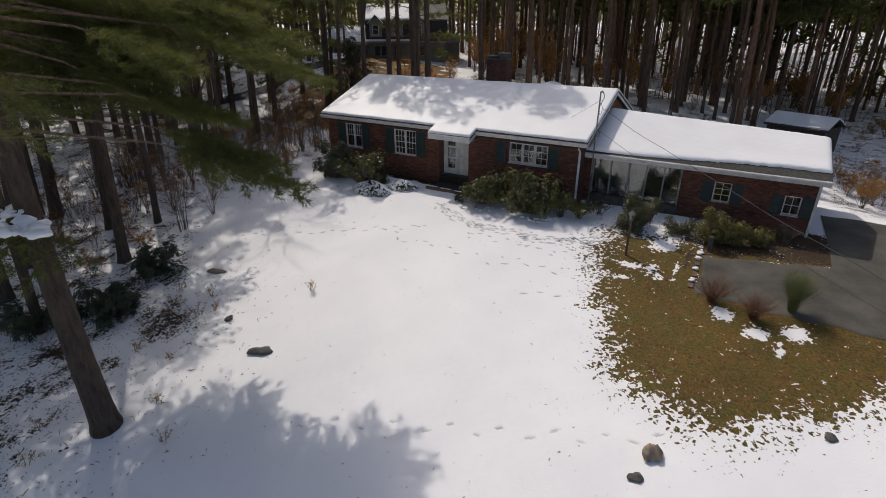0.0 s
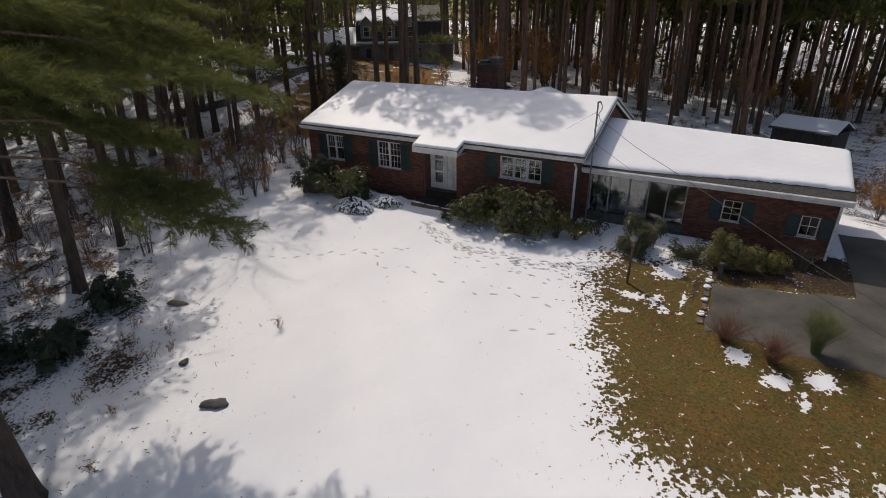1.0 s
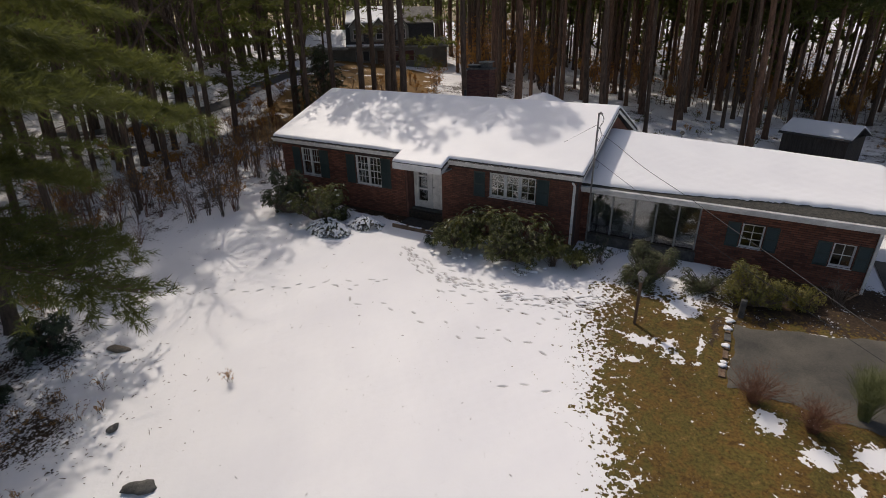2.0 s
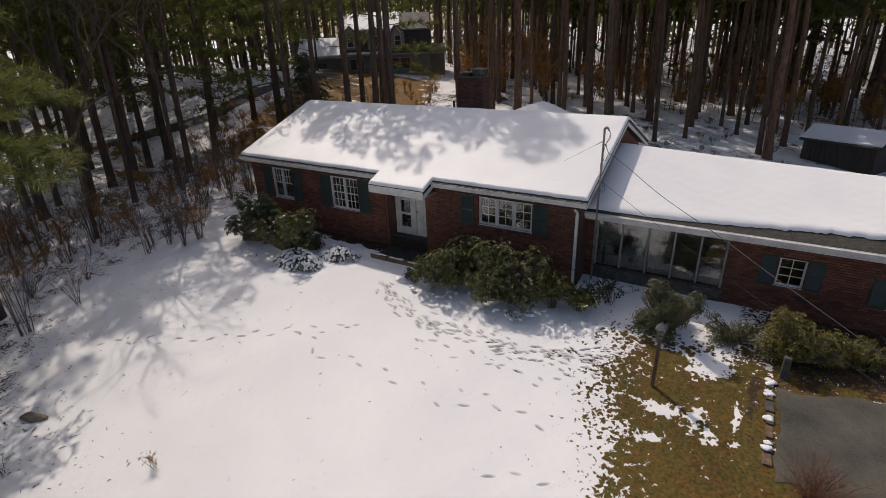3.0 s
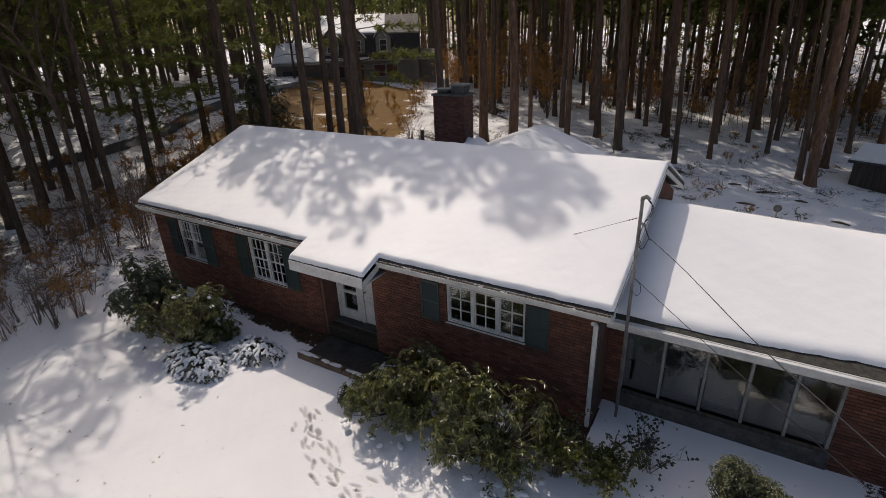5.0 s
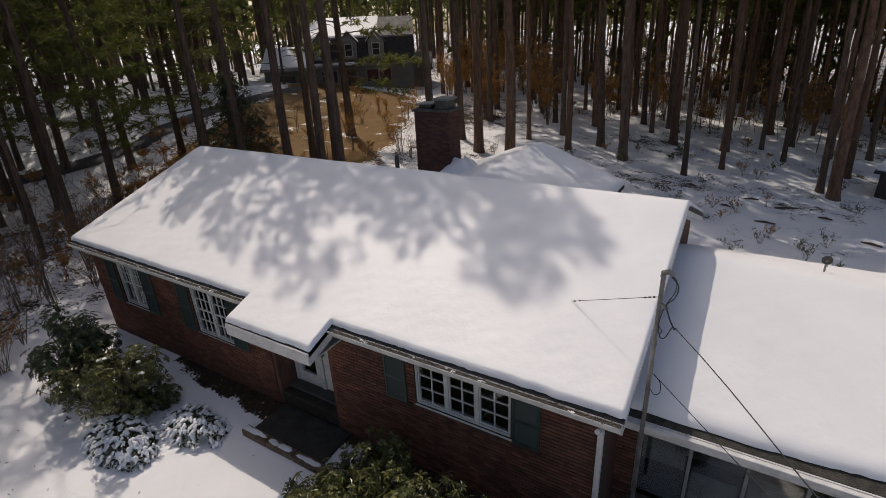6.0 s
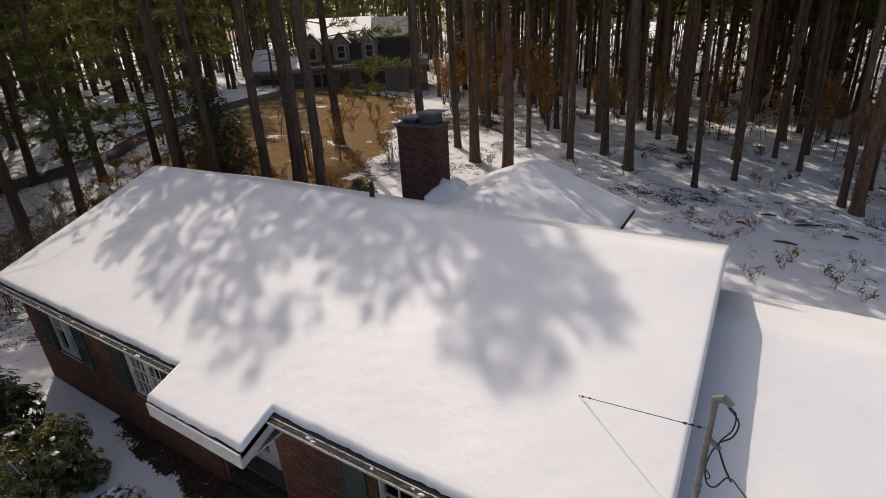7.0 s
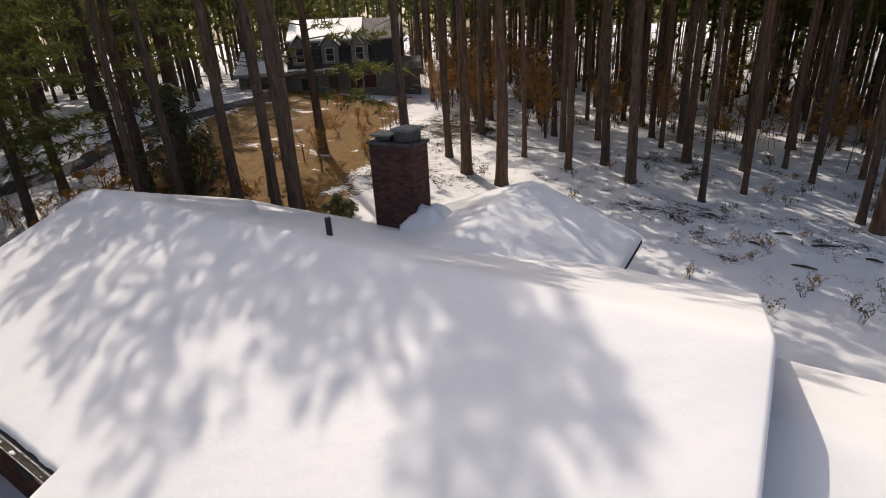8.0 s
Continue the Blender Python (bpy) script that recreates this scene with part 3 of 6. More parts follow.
part("back_wall", Shape().box(WX0, WX1 - 0.25, WY1 - 0.25, WY1, -1.6, 1.88), BRICK, house)
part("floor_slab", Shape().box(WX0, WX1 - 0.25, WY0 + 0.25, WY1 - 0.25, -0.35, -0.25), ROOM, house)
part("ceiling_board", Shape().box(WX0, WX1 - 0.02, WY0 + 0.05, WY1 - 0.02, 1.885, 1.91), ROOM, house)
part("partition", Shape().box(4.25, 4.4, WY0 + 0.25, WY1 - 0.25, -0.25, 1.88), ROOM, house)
# pale wall added to brighten the porch panes as reflections would
part("partition", Shape().box(0.05, 4.25, 2.6, 2.7, -0.25, 1.88), REFLECT_PALE, house)
# gable ends
for x in (MX0, MX1 - 0.12):
    g = Shape()
    z = lambda y: float(main_roof(0, y)) - 0.12
    pts = [(0.02, WALL_TOP), (MY1 - 0.02, WALL_TOP), (RIDGE_Y, z(RIDGE_Y))]
    g.add([(x, p, q) for p, q in pts] + [(x + 0.12, p, q) for p, q in pts], [(0, 1, 2), (5, 4, 3), (0, 3, 4, 1), (1, 4, 5, 2), (2, 5, 3, 0)])
    part("gable", g, WHITE if x < -1 else BRICK, house)
g = Shape()
pts = [(WY0, 1.88), (WY1, 1.88), (W_RIDGE_Y, float(wing_roof(WX1, W_RIDGE_Y)) - 0.12)]
g.add([(WX1 - 0.12, p, q) for p, q in pts] + [(WX1, p, q) for p, q in pts], [(0, 1, 2), (5, 4, 3), (0, 3, 4, 1), (1, 4, 5, 2), (2, 5, 3, 0)])
part("gable", g, BRICK, house)


def slope(s, x0, x1, ya, yb, fn, th=0.09, strips=1):
    """A roof slab over x0 to x1, from ya up to yb, in strips where the roof is not quite flat."""
    verts, faces = [], []
    for k in range(strips + 1):
        x = x0 + (x1 - x0) * k / strips
        za, zb = float(fn(x, ya)), float(fn(x, yb))
        verts += [(x, ya, za - th), (x, yb, zb - th), (x, yb, zb), (x, ya, za)]
    for k in range(strips):
        faces += [(4 * k + j, 4 * k + 4 + j, 4 * k + 4 + (j + 1) % 4, 4 * k + (j + 1) % 4) for j in range(4)]
    s.add(verts, faces + [(0, 1, 2, 3), (4 * strips + 3, 4 * strips + 2, 4 * strips + 1, 4 * strips)])


RX0, RX1, BACK_EAVE = MX0 - 0.25, MX1 + 0.27, 9.0
s = Shape()
slope(s, RX0, RX1, EAVE_Y, RIDGE_Y, main_roof)
slope(s, PX0, PX1, PORCH_Y, EAVE_Y, main_roof)
slope(s, RX0, RX1, BACK_EAVE, RIDGE_Y, main_roof)
roof = part("roof", s, SHINGLE, house, "dark shingled gable roof under snow")
s = Shape()
slope(s, MX1 + 0.004, WX1 + 0.22, W_EAVE, W_RIDGE_Y, wing_roof, strips=24)
slope(s, MX1 + 0.004, WX1 + 0.22, W_RIDGE_Y * 2 - W_EAVE, W_RIDGE_Y, wing_roof, strips=24)
wing_roof_ob = part("roof", s, MOSSY, house, "wing roof, shingles littered with needles where bare")
# rear ell
EX, EZ, EHALF, EY1 = -5.5, 3.62, 3.1, 11.6


def ell_roof(x, y):
    return EZ - 0.40 * np.abs(np.asarray(x) - EX)


s = Shape()
for sgn in (-1, 1):
    xa = EX + sgn * EHALF
    z0, z1 = EZ - 0.40 * EHALF, EZ
    q = [(xa, 6.0, z0), (EX, 6.0, z1), (EX, EY1, z1), (xa, EY1, z0)]
    s.add([(a, b, c - 0.1) for a, b, c in q] + q, [(0, 1, 2, 3), (4, 7, 6, 5), (0, 4, 5, 1), (1, 5, 6, 2), (2, 6, 7, 3), (3, 7, 4, 0)])
ell = part("roof", s, SHINGLE, house, "rear gable roof under snow")
part("back_wall", Shape().box(EX - EHALF + 0.3, EX + EHALF - 0.3, 8.9, EY1 - 0.3, -1.2, 2.3), BRICK, house)


def snow_cover(name, fn, rects, parent, depth, seed, ragged, step=0.1, edge=0.12, pull=0.12):
    """A soft layer of snow over the union of rectangles (x0, x1, y0, y1); ragged(x, y, side) draws its edge in."""
    def line(values):
        out = []
        for a, c in zip(values, values[1:]):
            k = max(1, int(round((c - a) / step)))
            out += [a + (c - a) * q / k for q in range(k)]
        return np.array(out + [values[-1]])
    ex = sorted({v for r in rects for v in r[:2]} | {v + e for r in rects for v, e in ((r[0], 0.03), (r[1], -0.03), (r[0], 0.07), (r[1], -0.07))})
    ey = sorted({v for r in rects for v in r[2:]} | {v + e for r in rects for v, e in ((r[2], 0.03), (r[3], -0.03), (r[2], 0.07), (r[3], -0.07))})
    xs, ys = line(ex), line(ey)
    X, Y = np.meshgrid(xs, ys)
    D = np.maximum.reduce([np.minimum(np.minimum(X - r[0], r[1] - X), np.minimum(Y - r[2], r[3] - Y)) for r in rects])
    T = depth * np.sqrt(np.clip(D / edge, 0, 1)) * (1 + 0.10 * waves(X, Y, seed + 2, 3.0)) + 0.005 * waves(X, Y, seed + 3, 0.5) * (D > 0.02) + 0.004
    near = np.exp(-np.clip(D, 0, 9) / pull)
    Ym = Y + ragged(X, Y) * near
    Z = fn(X, Ym) + T
    ny, nx = X.shape
    sh = Shape()
    sh.v = np.stack([X, Ym, Z], -1).reshape(-1, 3).tolist()
    for q in range(ny - 1):
        for p in range(nx - 1):
            cx, cy = (xs[p] + xs[p + 1]) / 2, (ys[q] + ys[q + 1]) / 2
            if any(r[0] < cx < r[1] and r[2] < cy < r[3] for r in rects):
                k = q * nx + p
                sh.f.append((k, k + 1, k + nx + 1, k + nx))
    return part(name, sh, SNOW_ROOF, parent, "smooth blanket of snow", smooth=True)


snow_cover("snow", lambda X, Y: RIDGE_Z - PITCH * np.sqrt((Y - RIDGE_Y) ** 2 + 0.012) + 0.02, [(RX0 - 0.01, RX1 + 0.012, EAVE_Y + 0.03, BACK_EAVE), (PX0 - 0.01, PX1 + 0.01, PORCH_Y + 0.01, 0.4)], roof, 0.10, 31, edge=0.035,
           ragged=lambda X, Y: (Y < 2) * (0.0 + 0.008 * waves(X, X * 0, 91, 1.6) + 0.012 * waves(X, X * 0, 92, 0.2)))
snow_cover("snow", lambda X, Y: wing_roof(X, W_RIDGE_Y - np.sqrt((Y - W_RIDGE_Y) ** 2 + 0.03)) + 0.02, [(MX1 + 0.006, WX1 + 0.2, W_EAVE + 0.07, 2 * W_RIDGE_Y - W_EAVE)], wing_roof_ob, 0.12, 41,
           lambda X, Y: np.exp(-np.clip(Y - W_EAVE, 0, 9) / 0.9) * (0.03 + 0.52 * smoothstep(1.5, 8.5, X) + 0.012 * waves(X, X * 0, 93, 1.3) + 0.035 * waves(X, X * 0, 94, 0.45) * smoothstep(2, 6, X) + 0.05 * waves(X, X * 0, 95, 0.24) * smoothstep(1, 6, X)), pull=1e6)
snow_cover("snow", lambda X, Y: EZ - 0.40 * np.sqrt((X - EX) ** 2 + 0.06) + 0.06, [(EX - EHALF, EX + EHALF, 5.2, EY1)], ell, 0.15, 51, lambda X, Y: 0.0 * X)

# fascia, gutters, soffit
fz = float(main_roof(0, EAVE_Y))
for a, b in ((RX0, PX0), (PX1, RX1)):
    part("fascia", Shape().box(a, b, EAVE_Y - 0.02, EAVE_Y + 0.02, fz - 0.20, fz - 0.02, 0.006), WHITE, house, "white painted fascia")
    part("soffit", Shape().box(a, b, EAVE_Y + 0.02, 0.0, fz - 0.20, fz - 0.17), WHITE, house)
    gut = Shape()
    gy = EAVE_Y - 0.02
    prof = [(0, 0), (0, -0.10), (-0.07, -0.10), (-0.105, -0.02), (-0.105, 0), (-0.098, 0), (-0.065, -0.092), (-0.008, -0.092), (-0.008, 0)]
    n = len(prof)
    gut.add([(a, gy + p, fz - 0.01 + q) for p, q in prof] + [(b, gy + p, fz - 0.01 + q) for p, q in prof],
            [(i, (i + 1) % n, n + (i + 1) % n, n + i) for i in range(n)] + [tuple(range(n))[::-1], tuple(range(n, 2 * n))])
    part("gutter", gut, WHITE, house, "white metal gutter with needles in it")
rg = random.Random(15)
for a, b in ((RX0, PX0), (PX1, RX1)):
    s = Shape()
    for i in range(int((b - a) * 60)):
        x, y = rg.uniform(a + 0.05, b - 0.05), EAVE_Y - rg.uniform(0.02, 0.12)
        d = Vector((rg.uniform(-1, 1), rg.uniform(-0.35, 0.35), rg.uniform(-0.1, 0.25))) * rg.uniform(0.02, 0.09)
        p = Vector((x, y, fz - 0.012 + rg.uniform(0, 0.015)))
        s.tube([p - d, p + d], [0.006, 0.003], 3)
    tagged(part("gutter_litter", s, TWIG, house, "needles and twigs caught in the gutter"), kind="stuff")
    s = Shape()
    part("gutter_silt", s.box(a + 0.02, b - 0.02, EAVE_Y - 0.112, EAVE_Y - 0.03, fz - 0.06, fz - 0.024), MOSSY, house)
    s = Shape()
    for i in range(int((b - a) * 1.4)):
        x, q, lng = rg.uniform(a + 0.1, b - 0.1), Shape(), rg.uniform(1.5, 5.0)
        lump(q, rg, (0, EAVE_Y - rg.uniform(0.04, 0.09), fz - 0.022), rg.uniform(0.012, 0.028), 0.6)
        s.add([(x + vx * lng, vy, vz) for vx, vy, vz in q.v], q.f)
    tagged(part("gutter_snow", s, SNOW_CLUMP, house, "crusts of old snow along the gutter", smooth=True), kind="stuff")
pz = float(main_roof(0, PORCH_Y))
part("fascia", Shape().box(PX0, PX1, PORCH_Y - 0.03, PORCH_Y + 0.01, pz - 0.26, pz + 0.0, 0.006), WHITE, house)
for x in (PX0, PX1 - 0.04):
    s = Shape()
    za, zb = float(main_roof(0, PORCH_Y + 0.01)), fz
    s.add([(x, PORCH_Y + 0.01, za - 0.26), (x, EAVE_Y, zb - 0.26), (x, EAVE_Y, zb - 0.0), (x, PORCH_Y + 0.01, za - 0.0), (x + 0.04, PORCH_Y + 0.01, za - 0.26), (x + 0.04, EAVE_Y, zb - 0.26), (x + 0.04, EAVE_Y, zb), (x + 0.04, PORCH_Y + 0.01, za)],
          [(0, 1, 2, 3), (7, 6, 5, 4), (0, 4, 5, 1), (1, 5, 6, 2), (2, 6, 7, 3), (3, 7, 4, 0)])
    part("fascia", s, WHITE, house)
part("soffit", Shape().box(PX0 + 0.04, PX1 - 0.04, PORCH_Y + 0.01, 0.5, 2.10, 2.13), WHITE, house)
for x in (RX0, RX1 - 0.03):
    for ya, yb in ((EAVE_Y, RIDGE_Y), (BACK_EAVE, RIDGE_Y)):
        s = Shape()
        za, zb = float(main_roof(0, ya)), float(main_roof(0, yb))
        s.add([(x, ya, za - 0.22), (x, yb, zb - 0.22), (x, yb, zb - 0.095), (x, ya, za - 0.095), (x + 0.03, ya, za - 0.22), (x + 0.03, yb, zb - 0.22), (x + 0.03, yb, zb - 0.095), (x + 0.03, ya, za - 0.095)],
              [(0, 1, 2, 3), (7, 6, 5, 4), (0, 4, 5, 1), (1, 5, 6, 2), (2, 6, 7, 3), (3, 7, 4, 0)])
        part("rake_board", s, WHITE, house)
wz = float(wing_roof(0, W_EAVE))
part("fascia", Shape().box(MX1 + 0.01, WX1 + 0.22, W_EAVE - 0.03, W_EAVE + 0.01, wz - 0.24, wz - 0.01, 0.006), WHITE, house)
part("soffit", Shape().box(MX1 + 0.01, WX1 + 0.22, W_EAVE + 0.01, WY0, wz - 0.23, wz - 0.20), WHITE, house)
part("gutter", Shape().box(MX1 + 0.01, WX1 + 0.22, W_EAVE - 0.12, W_EAVE - 0.03, wz - 0.11, wz - 0.02, 0.012), WHITE, house, "white metal gutter")
# downspouts
part("downspout", Shape().box(-0.06, 0.03, -0.085, -0.012, -0.42, 2.10, 0.012).tube([(-0.015, -0.05, 2.08), (-0.015, -0.10, 2.16), (-0.015, -0.33, 2.30)], [0.04, 0.04, 0.04], 8), WHITE, house, "white downspout at the corner")
part("downspout", Shape().box(WX1 - 0.08, WX1 + 0.01, WY0 - 0.085, WY0 - 0.012, -0.62, 1.70, 0.012).tube([(WX1 - 0.035, WY0 - 0.05, 1.68), (WX1 - 0.035, WY0 - 0.12, 1.75), (WX1 - 0.035, W_EAVE - 0.05, 1.88)], [0.04, 0.04, 0.04], 8), WHITE, house)


def window(x0, x1, z0, z1, y, sashes, cols, rows, label, split=False, open_below=False, slim=1.0):
    """Painted timber window: outer frame, sashes, glazing bars, sill and panes."""
    w = empty("window")
    w.parent = house
    tagged(w, label)
    fr = Shape()
    t = 0.045 * slim
    ya, yb = y - 0.03, y + 0.09
    fr.box(x0, x1, ya, yb, z1 - t, z1).box(x0, x1, ya, yb, z0, z0 + t).box(x0, x0 + t, ya, yb, z0 + t, z1 - t).box(x1 - t, x1, ya, yb, z0 + t, z1 - t)
    sw = (x1 - x0 - 2 * t) / sashes
    for i in range(1, sashes):
        xm = x0 + t + sw * i
        fr.box(xm - 0.04, xm + 0.04, ya + 0.004, yb, z0 + t, z1 - t)
    part("frame", fr, WHITE, w)
    part("sill", Shape().box(x0 - 0.05, x1 + 0.05, y - 0.07, y + 0.0, z0 - 0.05, z0 - 0.002, 0.01), WHITE, w)
    for i in range(sashes):
        a, b = x0 + t + sw * i + (0.04 if i else 0), x0 + t + sw * (i + 1) - (0.04 if i < sashes - 1 else 0)
        bars = Shape()
        r = 0.024 * slim
        bars.box(a, b, y + 0.0, y + 0.045, z1 - t - r, z1 - t - 0.001).box(a, b, y, y + 0.045, z0 + t + 0.001, z0 + t + r).box(a, a + r, y, y + 0.045, z0 + t + r, z1 - t - r).box(b - r, b, y, y + 0.045, z0 + t + r, z1 - t - r)
        zl = (z0 + z1) / 2 if open_below else z0 + t + r
        for k in range(1, cols):
            xm = a + r + (b - a - 2 * r) * k / cols
            bars.box(xm - 0.011, xm + 0.011, y + 0.008, y + 0.04, zl, z1 - t - r)
        for k in range(1, rows):
            if open_below and k * 2 < rows:
                continue
            zm = z0 + t + r + (z1 - z0 - 2 * t - 2 * r) * k / rows
            h = 0.022 if (split and k * 2 == rows) else 0.011
            bars.box(a + r, b - r, y + 0.006, y + 0.042, zm - h, zm + h)
        part("glazing_grid", bars, WHITE, w)
        p = part("pane", Shape().box(a + r, b - r, y + 0.022, y + 0.028, z0 + t + r, z1 - t - r), GLASS, w)
        p.visible_shadow = False
    return w


def shutter(x0, x1, z0, z1, y):
    sh = empty("shutter")
    sh.parent = house
    tagged(sh, "blue-green louvred shutter")
    f = Shape()
    t = 0.045
    f.box(x0, x0 + t, y - 0.035, y - 0.002, z0, z1, 0.004).box(x1 - t, x1, y - 0.035, y - 0.002, z0, z1, 0.004)
    for a, b in ((z0, z0 + 0.08), (z1 - 0.06, z1), ((z0 + z1) / 2 - 0.035, (z0 + z1) / 2 + 0.035)):
        f.box(x0 + t, x1 - t, y - 0.033, y - 0.002, a, b)
    part("frame", f, SHUTTER, sh)
    me = None
    for a, b in ((z0 + 0.08, (z0 + z1) / 2 - 0.035), ((z0 + z1) / 2 + 0.035, z1 - 0.06)):
        k = max(1, int((b - a) / 0.05))
        for i in range(k):
            zc = a + (i + 0.5) * (b - a) / k
            if me is None:
                sl = Shape()
                sl.add([(x0 + t - x0, -0.028, -0.028), (x1 - t - x0, -0.028, -0.028), (x1 - t - x0, -0.006, 0.022), (0 + t, -0.006, 0.022), (t, -0.022, -0.030), (x1 - t - x0, -0.022, -0.030), (x1 - t - x0, 0.0, 0.020), (t, 0.0, 0.020)],
                       [(0, 1, 2, 3), (7, 6, 5, 4), (0, 4, 5, 1), (2, 6, 7, 3)])
                me = sl.mesh("slat")
                me.materials.append(SHUTTER)
            part("slat", me, SHUTTER, sh, loc=(x0, y, zc))
    return sh


window(*WIN_A, 0.06, 2, 3, 4, "white double-hung window pair, small panes above and clear below", True, True)
window(*WIN_B, 0.06, 2, 3, 4, "white double-hung window pair with small panes", True)
window(*WIN_C, 0.06, 3, 2, 3, "white triple picture window with small panes")
window(*WIN_D, WY0 + 0.06, 1, 2, 3, "small white six-pane window in the wing", slim=0.7)
window(*WIN_E, WY0 + 0.06, 1, 2, 2, "small white four-pane window in the wing", slim=0.7)
for x0, x1, z0, z1, y in ((-14.15, -13.67, 0.82, 2.15, 0), (-12.4, -11.86, 0.82, 2.15, 0), (-10.76, -10.26, 0.8, 2.15, 0), (-8.76, -8.24, 0.8, 2.15, 0), (-4.12, -3.62, 1.14, 2.18, 0), (-1.46, -0.97, 1.18, 2.18, 0),
                          (5.02, 5.41, 0.46, 1.34, WY0), (6.14, 6.52, 0.46, 1.34, WY0), (7.56, 7.94, 0.34, 1.16, WY0), (8.6, 8.95, 0.34, 1.16, WY0)):
    shutter(x0, x1, z0, z1, y - 0.012)

# entrance recess with door and sidelight
# left side takes the darker brick, so its shade is painted in
rec = Shape()
rec.box(RECESS[0] - 0.01, RECESS[0] + 0.10, 0.02, 0.62, -0.5, 2.34)
part("recess_wall", rec, BRICK_SHADED, house)
part("recess_wall", Shape().box(RECESS[1] - 0.10, RECESS[1] + 0.01, 0.02, 0.62, -0.5, 2.34), BRICK, house)
part("recess_wall", Shape().box(RECESS[0], RECESS[1], 0.62, 0.75, -0.5, 2.34), DOOR_WHITE, house)
part("step", Shape().box(RECESS[0] + 0.1, RECESS[1] - 0.1, 0.03, 0.62, -0.6, -0.06, 0.01), SOIL, house, "dark brown threshold")
door = empty("door")
door.parent = house
tagged(door, "white front door with a panelled lower half and worn paint")
dx0, dx1 = -6.42, -5.72
part("leaf", Shape().box(dx0, dx1, 0.54, 0.585, 0.0, 2.02, 0.006), DOOR_WHITE, door)
for a, b in ((0.12, 0.85), (1.0, 1.45), (1.55, 1.92)):
    for c, d in ((dx0 + 0.08, (dx0 + dx1) / 2 - 0.03), ((dx0 + dx1) / 2 + 0.03, dx1 - 0.08)):
        part("panel", Shape().box(c, d, 0.522, 0.545, a, b, 0.009), DOOR_WHITE, door)
part("handle", Shape().tube([(dx0 + 0.07, 0.54, 1.0), (dx0 + 0.07, 0.48, 1.0), (dx0 + 0.07, 0.455, 1.0)], [0.018, 0.018, 0.03], 8), GALV, door, "steel door knob")
part("frame", Shape().box(-6.54, -6.42, 0.5, 0.6, 0.0, 2.1, 0.005).box(dx1, dx1 + 0.09, 0.5, 0.6, 0, 2.1, 0.005).box(-7.35, dx1 + 0.09, 0.5, 0.6, 2.03, 2.12, 0.005).box(-7.38, -7.26, 0.5, 0.6, 0, 2.1, 0.005), WHITE, door)
side = empty("window")
side.parent = house
tagged(side, "white sidelight with three dark panes beside the door")
part("frame", Shape().box(-7.26, -6.54, 0.52, 0.585, 0.0, 0.30).box(-7.26, -7.14, 0.52, 0.585, 0.30, 2.03).box(-6.68, -6.54, 0.52, 0.585, 0.30, 2.03).box(-7.14, -6.68, 0.52, 0.585, 0.82, 0.9).box(-7.14, -6.68, 0.52, 0.585, 1.40, 1.48).box(-7.14, -6.68, 0.52, 0.585, 1.96, 2.03), WHITE, side)
for a, b in ((0.30, 0.82), (0.9, 1.40), (1.48, 1.96)):
    part("pane", Shape().box(-7.14, -6.68, 0.56, 0.566, a, b), GLASS, side)
    part("backing", Shape().box(-7.14, -6.68, 0.60, 0.604, a, b), BLACK, side)
part("landing", Shape().box(RECESS[0] + 0.15, RECESS[1] + 0.3, -0.95, -0.02, -0.62, -0.36, 0.02), SLATE, house, "dark slate landing before the door")
# low kerb of stone blocks with snow caught on it
rk = random.Random(52)
kerb = empty("stone_kerb", (-6.25, -1.06, -0.5), label="low kerb of brown stone blocks by the entrance, capped with snow", category="kerb")
ks = Shape()
for i, (x0, x1) in enumerate(((-1.25, -0.5), (-0.48, 0.3), (0.32, 1.1))):
    part("block", Shape().box(x0, x1, -0.10, 0.10, -0.15, 0.20 - 0.02 * i, 0.02), STONE_BROWN, kerb)
    for k in range(7):
        q = Shape()
        lump(q, rk, (0, 0, 0), rk.uniform(0.04, 0.075), 0.4)
        px = rk.uniform(x0 + 0.1, x1 - 0.1)
        ks.add([(px + vx * 2.4, vy, vz + 0.20 - 0.02 * i) for vx, vy, vz in q.v], q.f)
tagged(part("snow", ks, SNOW_CLUMP, kerb, "strip of old snow", smooth=True), kind="stuff")

# glazed porch
porch = empty("glazed_porch")
porch.parent = house
tagged(porch, "glazed porch with white mullions and tall panes")
xs_m = [0.40, 1.18, 1.97, 2.73, 3.46, 4.14]
# white mullions painted grey, with the shade they stand in put into the colour
for i, x in enumerate(xs_m):
    part("mullion", Shape().box(x - 0.028, x + 0.028, WY0 - 0.02, WY0 + 0.1, 0.06, 1.9, 0.005), DIMMED_PAINT, porch)
part("rail", Shape().box(0.36, 4.18, WY0 - 0.03, WY0 + 0.11, -0.02, 0.06, 0.005), WOOD_GREY, porch)
part("rail", Shape().box(0.44, 4.1, WY0 - 0.02, WY0 + 0.1, 1.83, 1.9), WHITE, porch)
for i, (a, b) in enumerate(zip(xs_m, xs_m[1:])):
    p = part("pane", Shape().box(a + 0.04, b - 0.04, WY0 + 0.035, WY0 + 0.041, 0.06, 1.83), GLASS, porch)
    p.visible_shadow = False
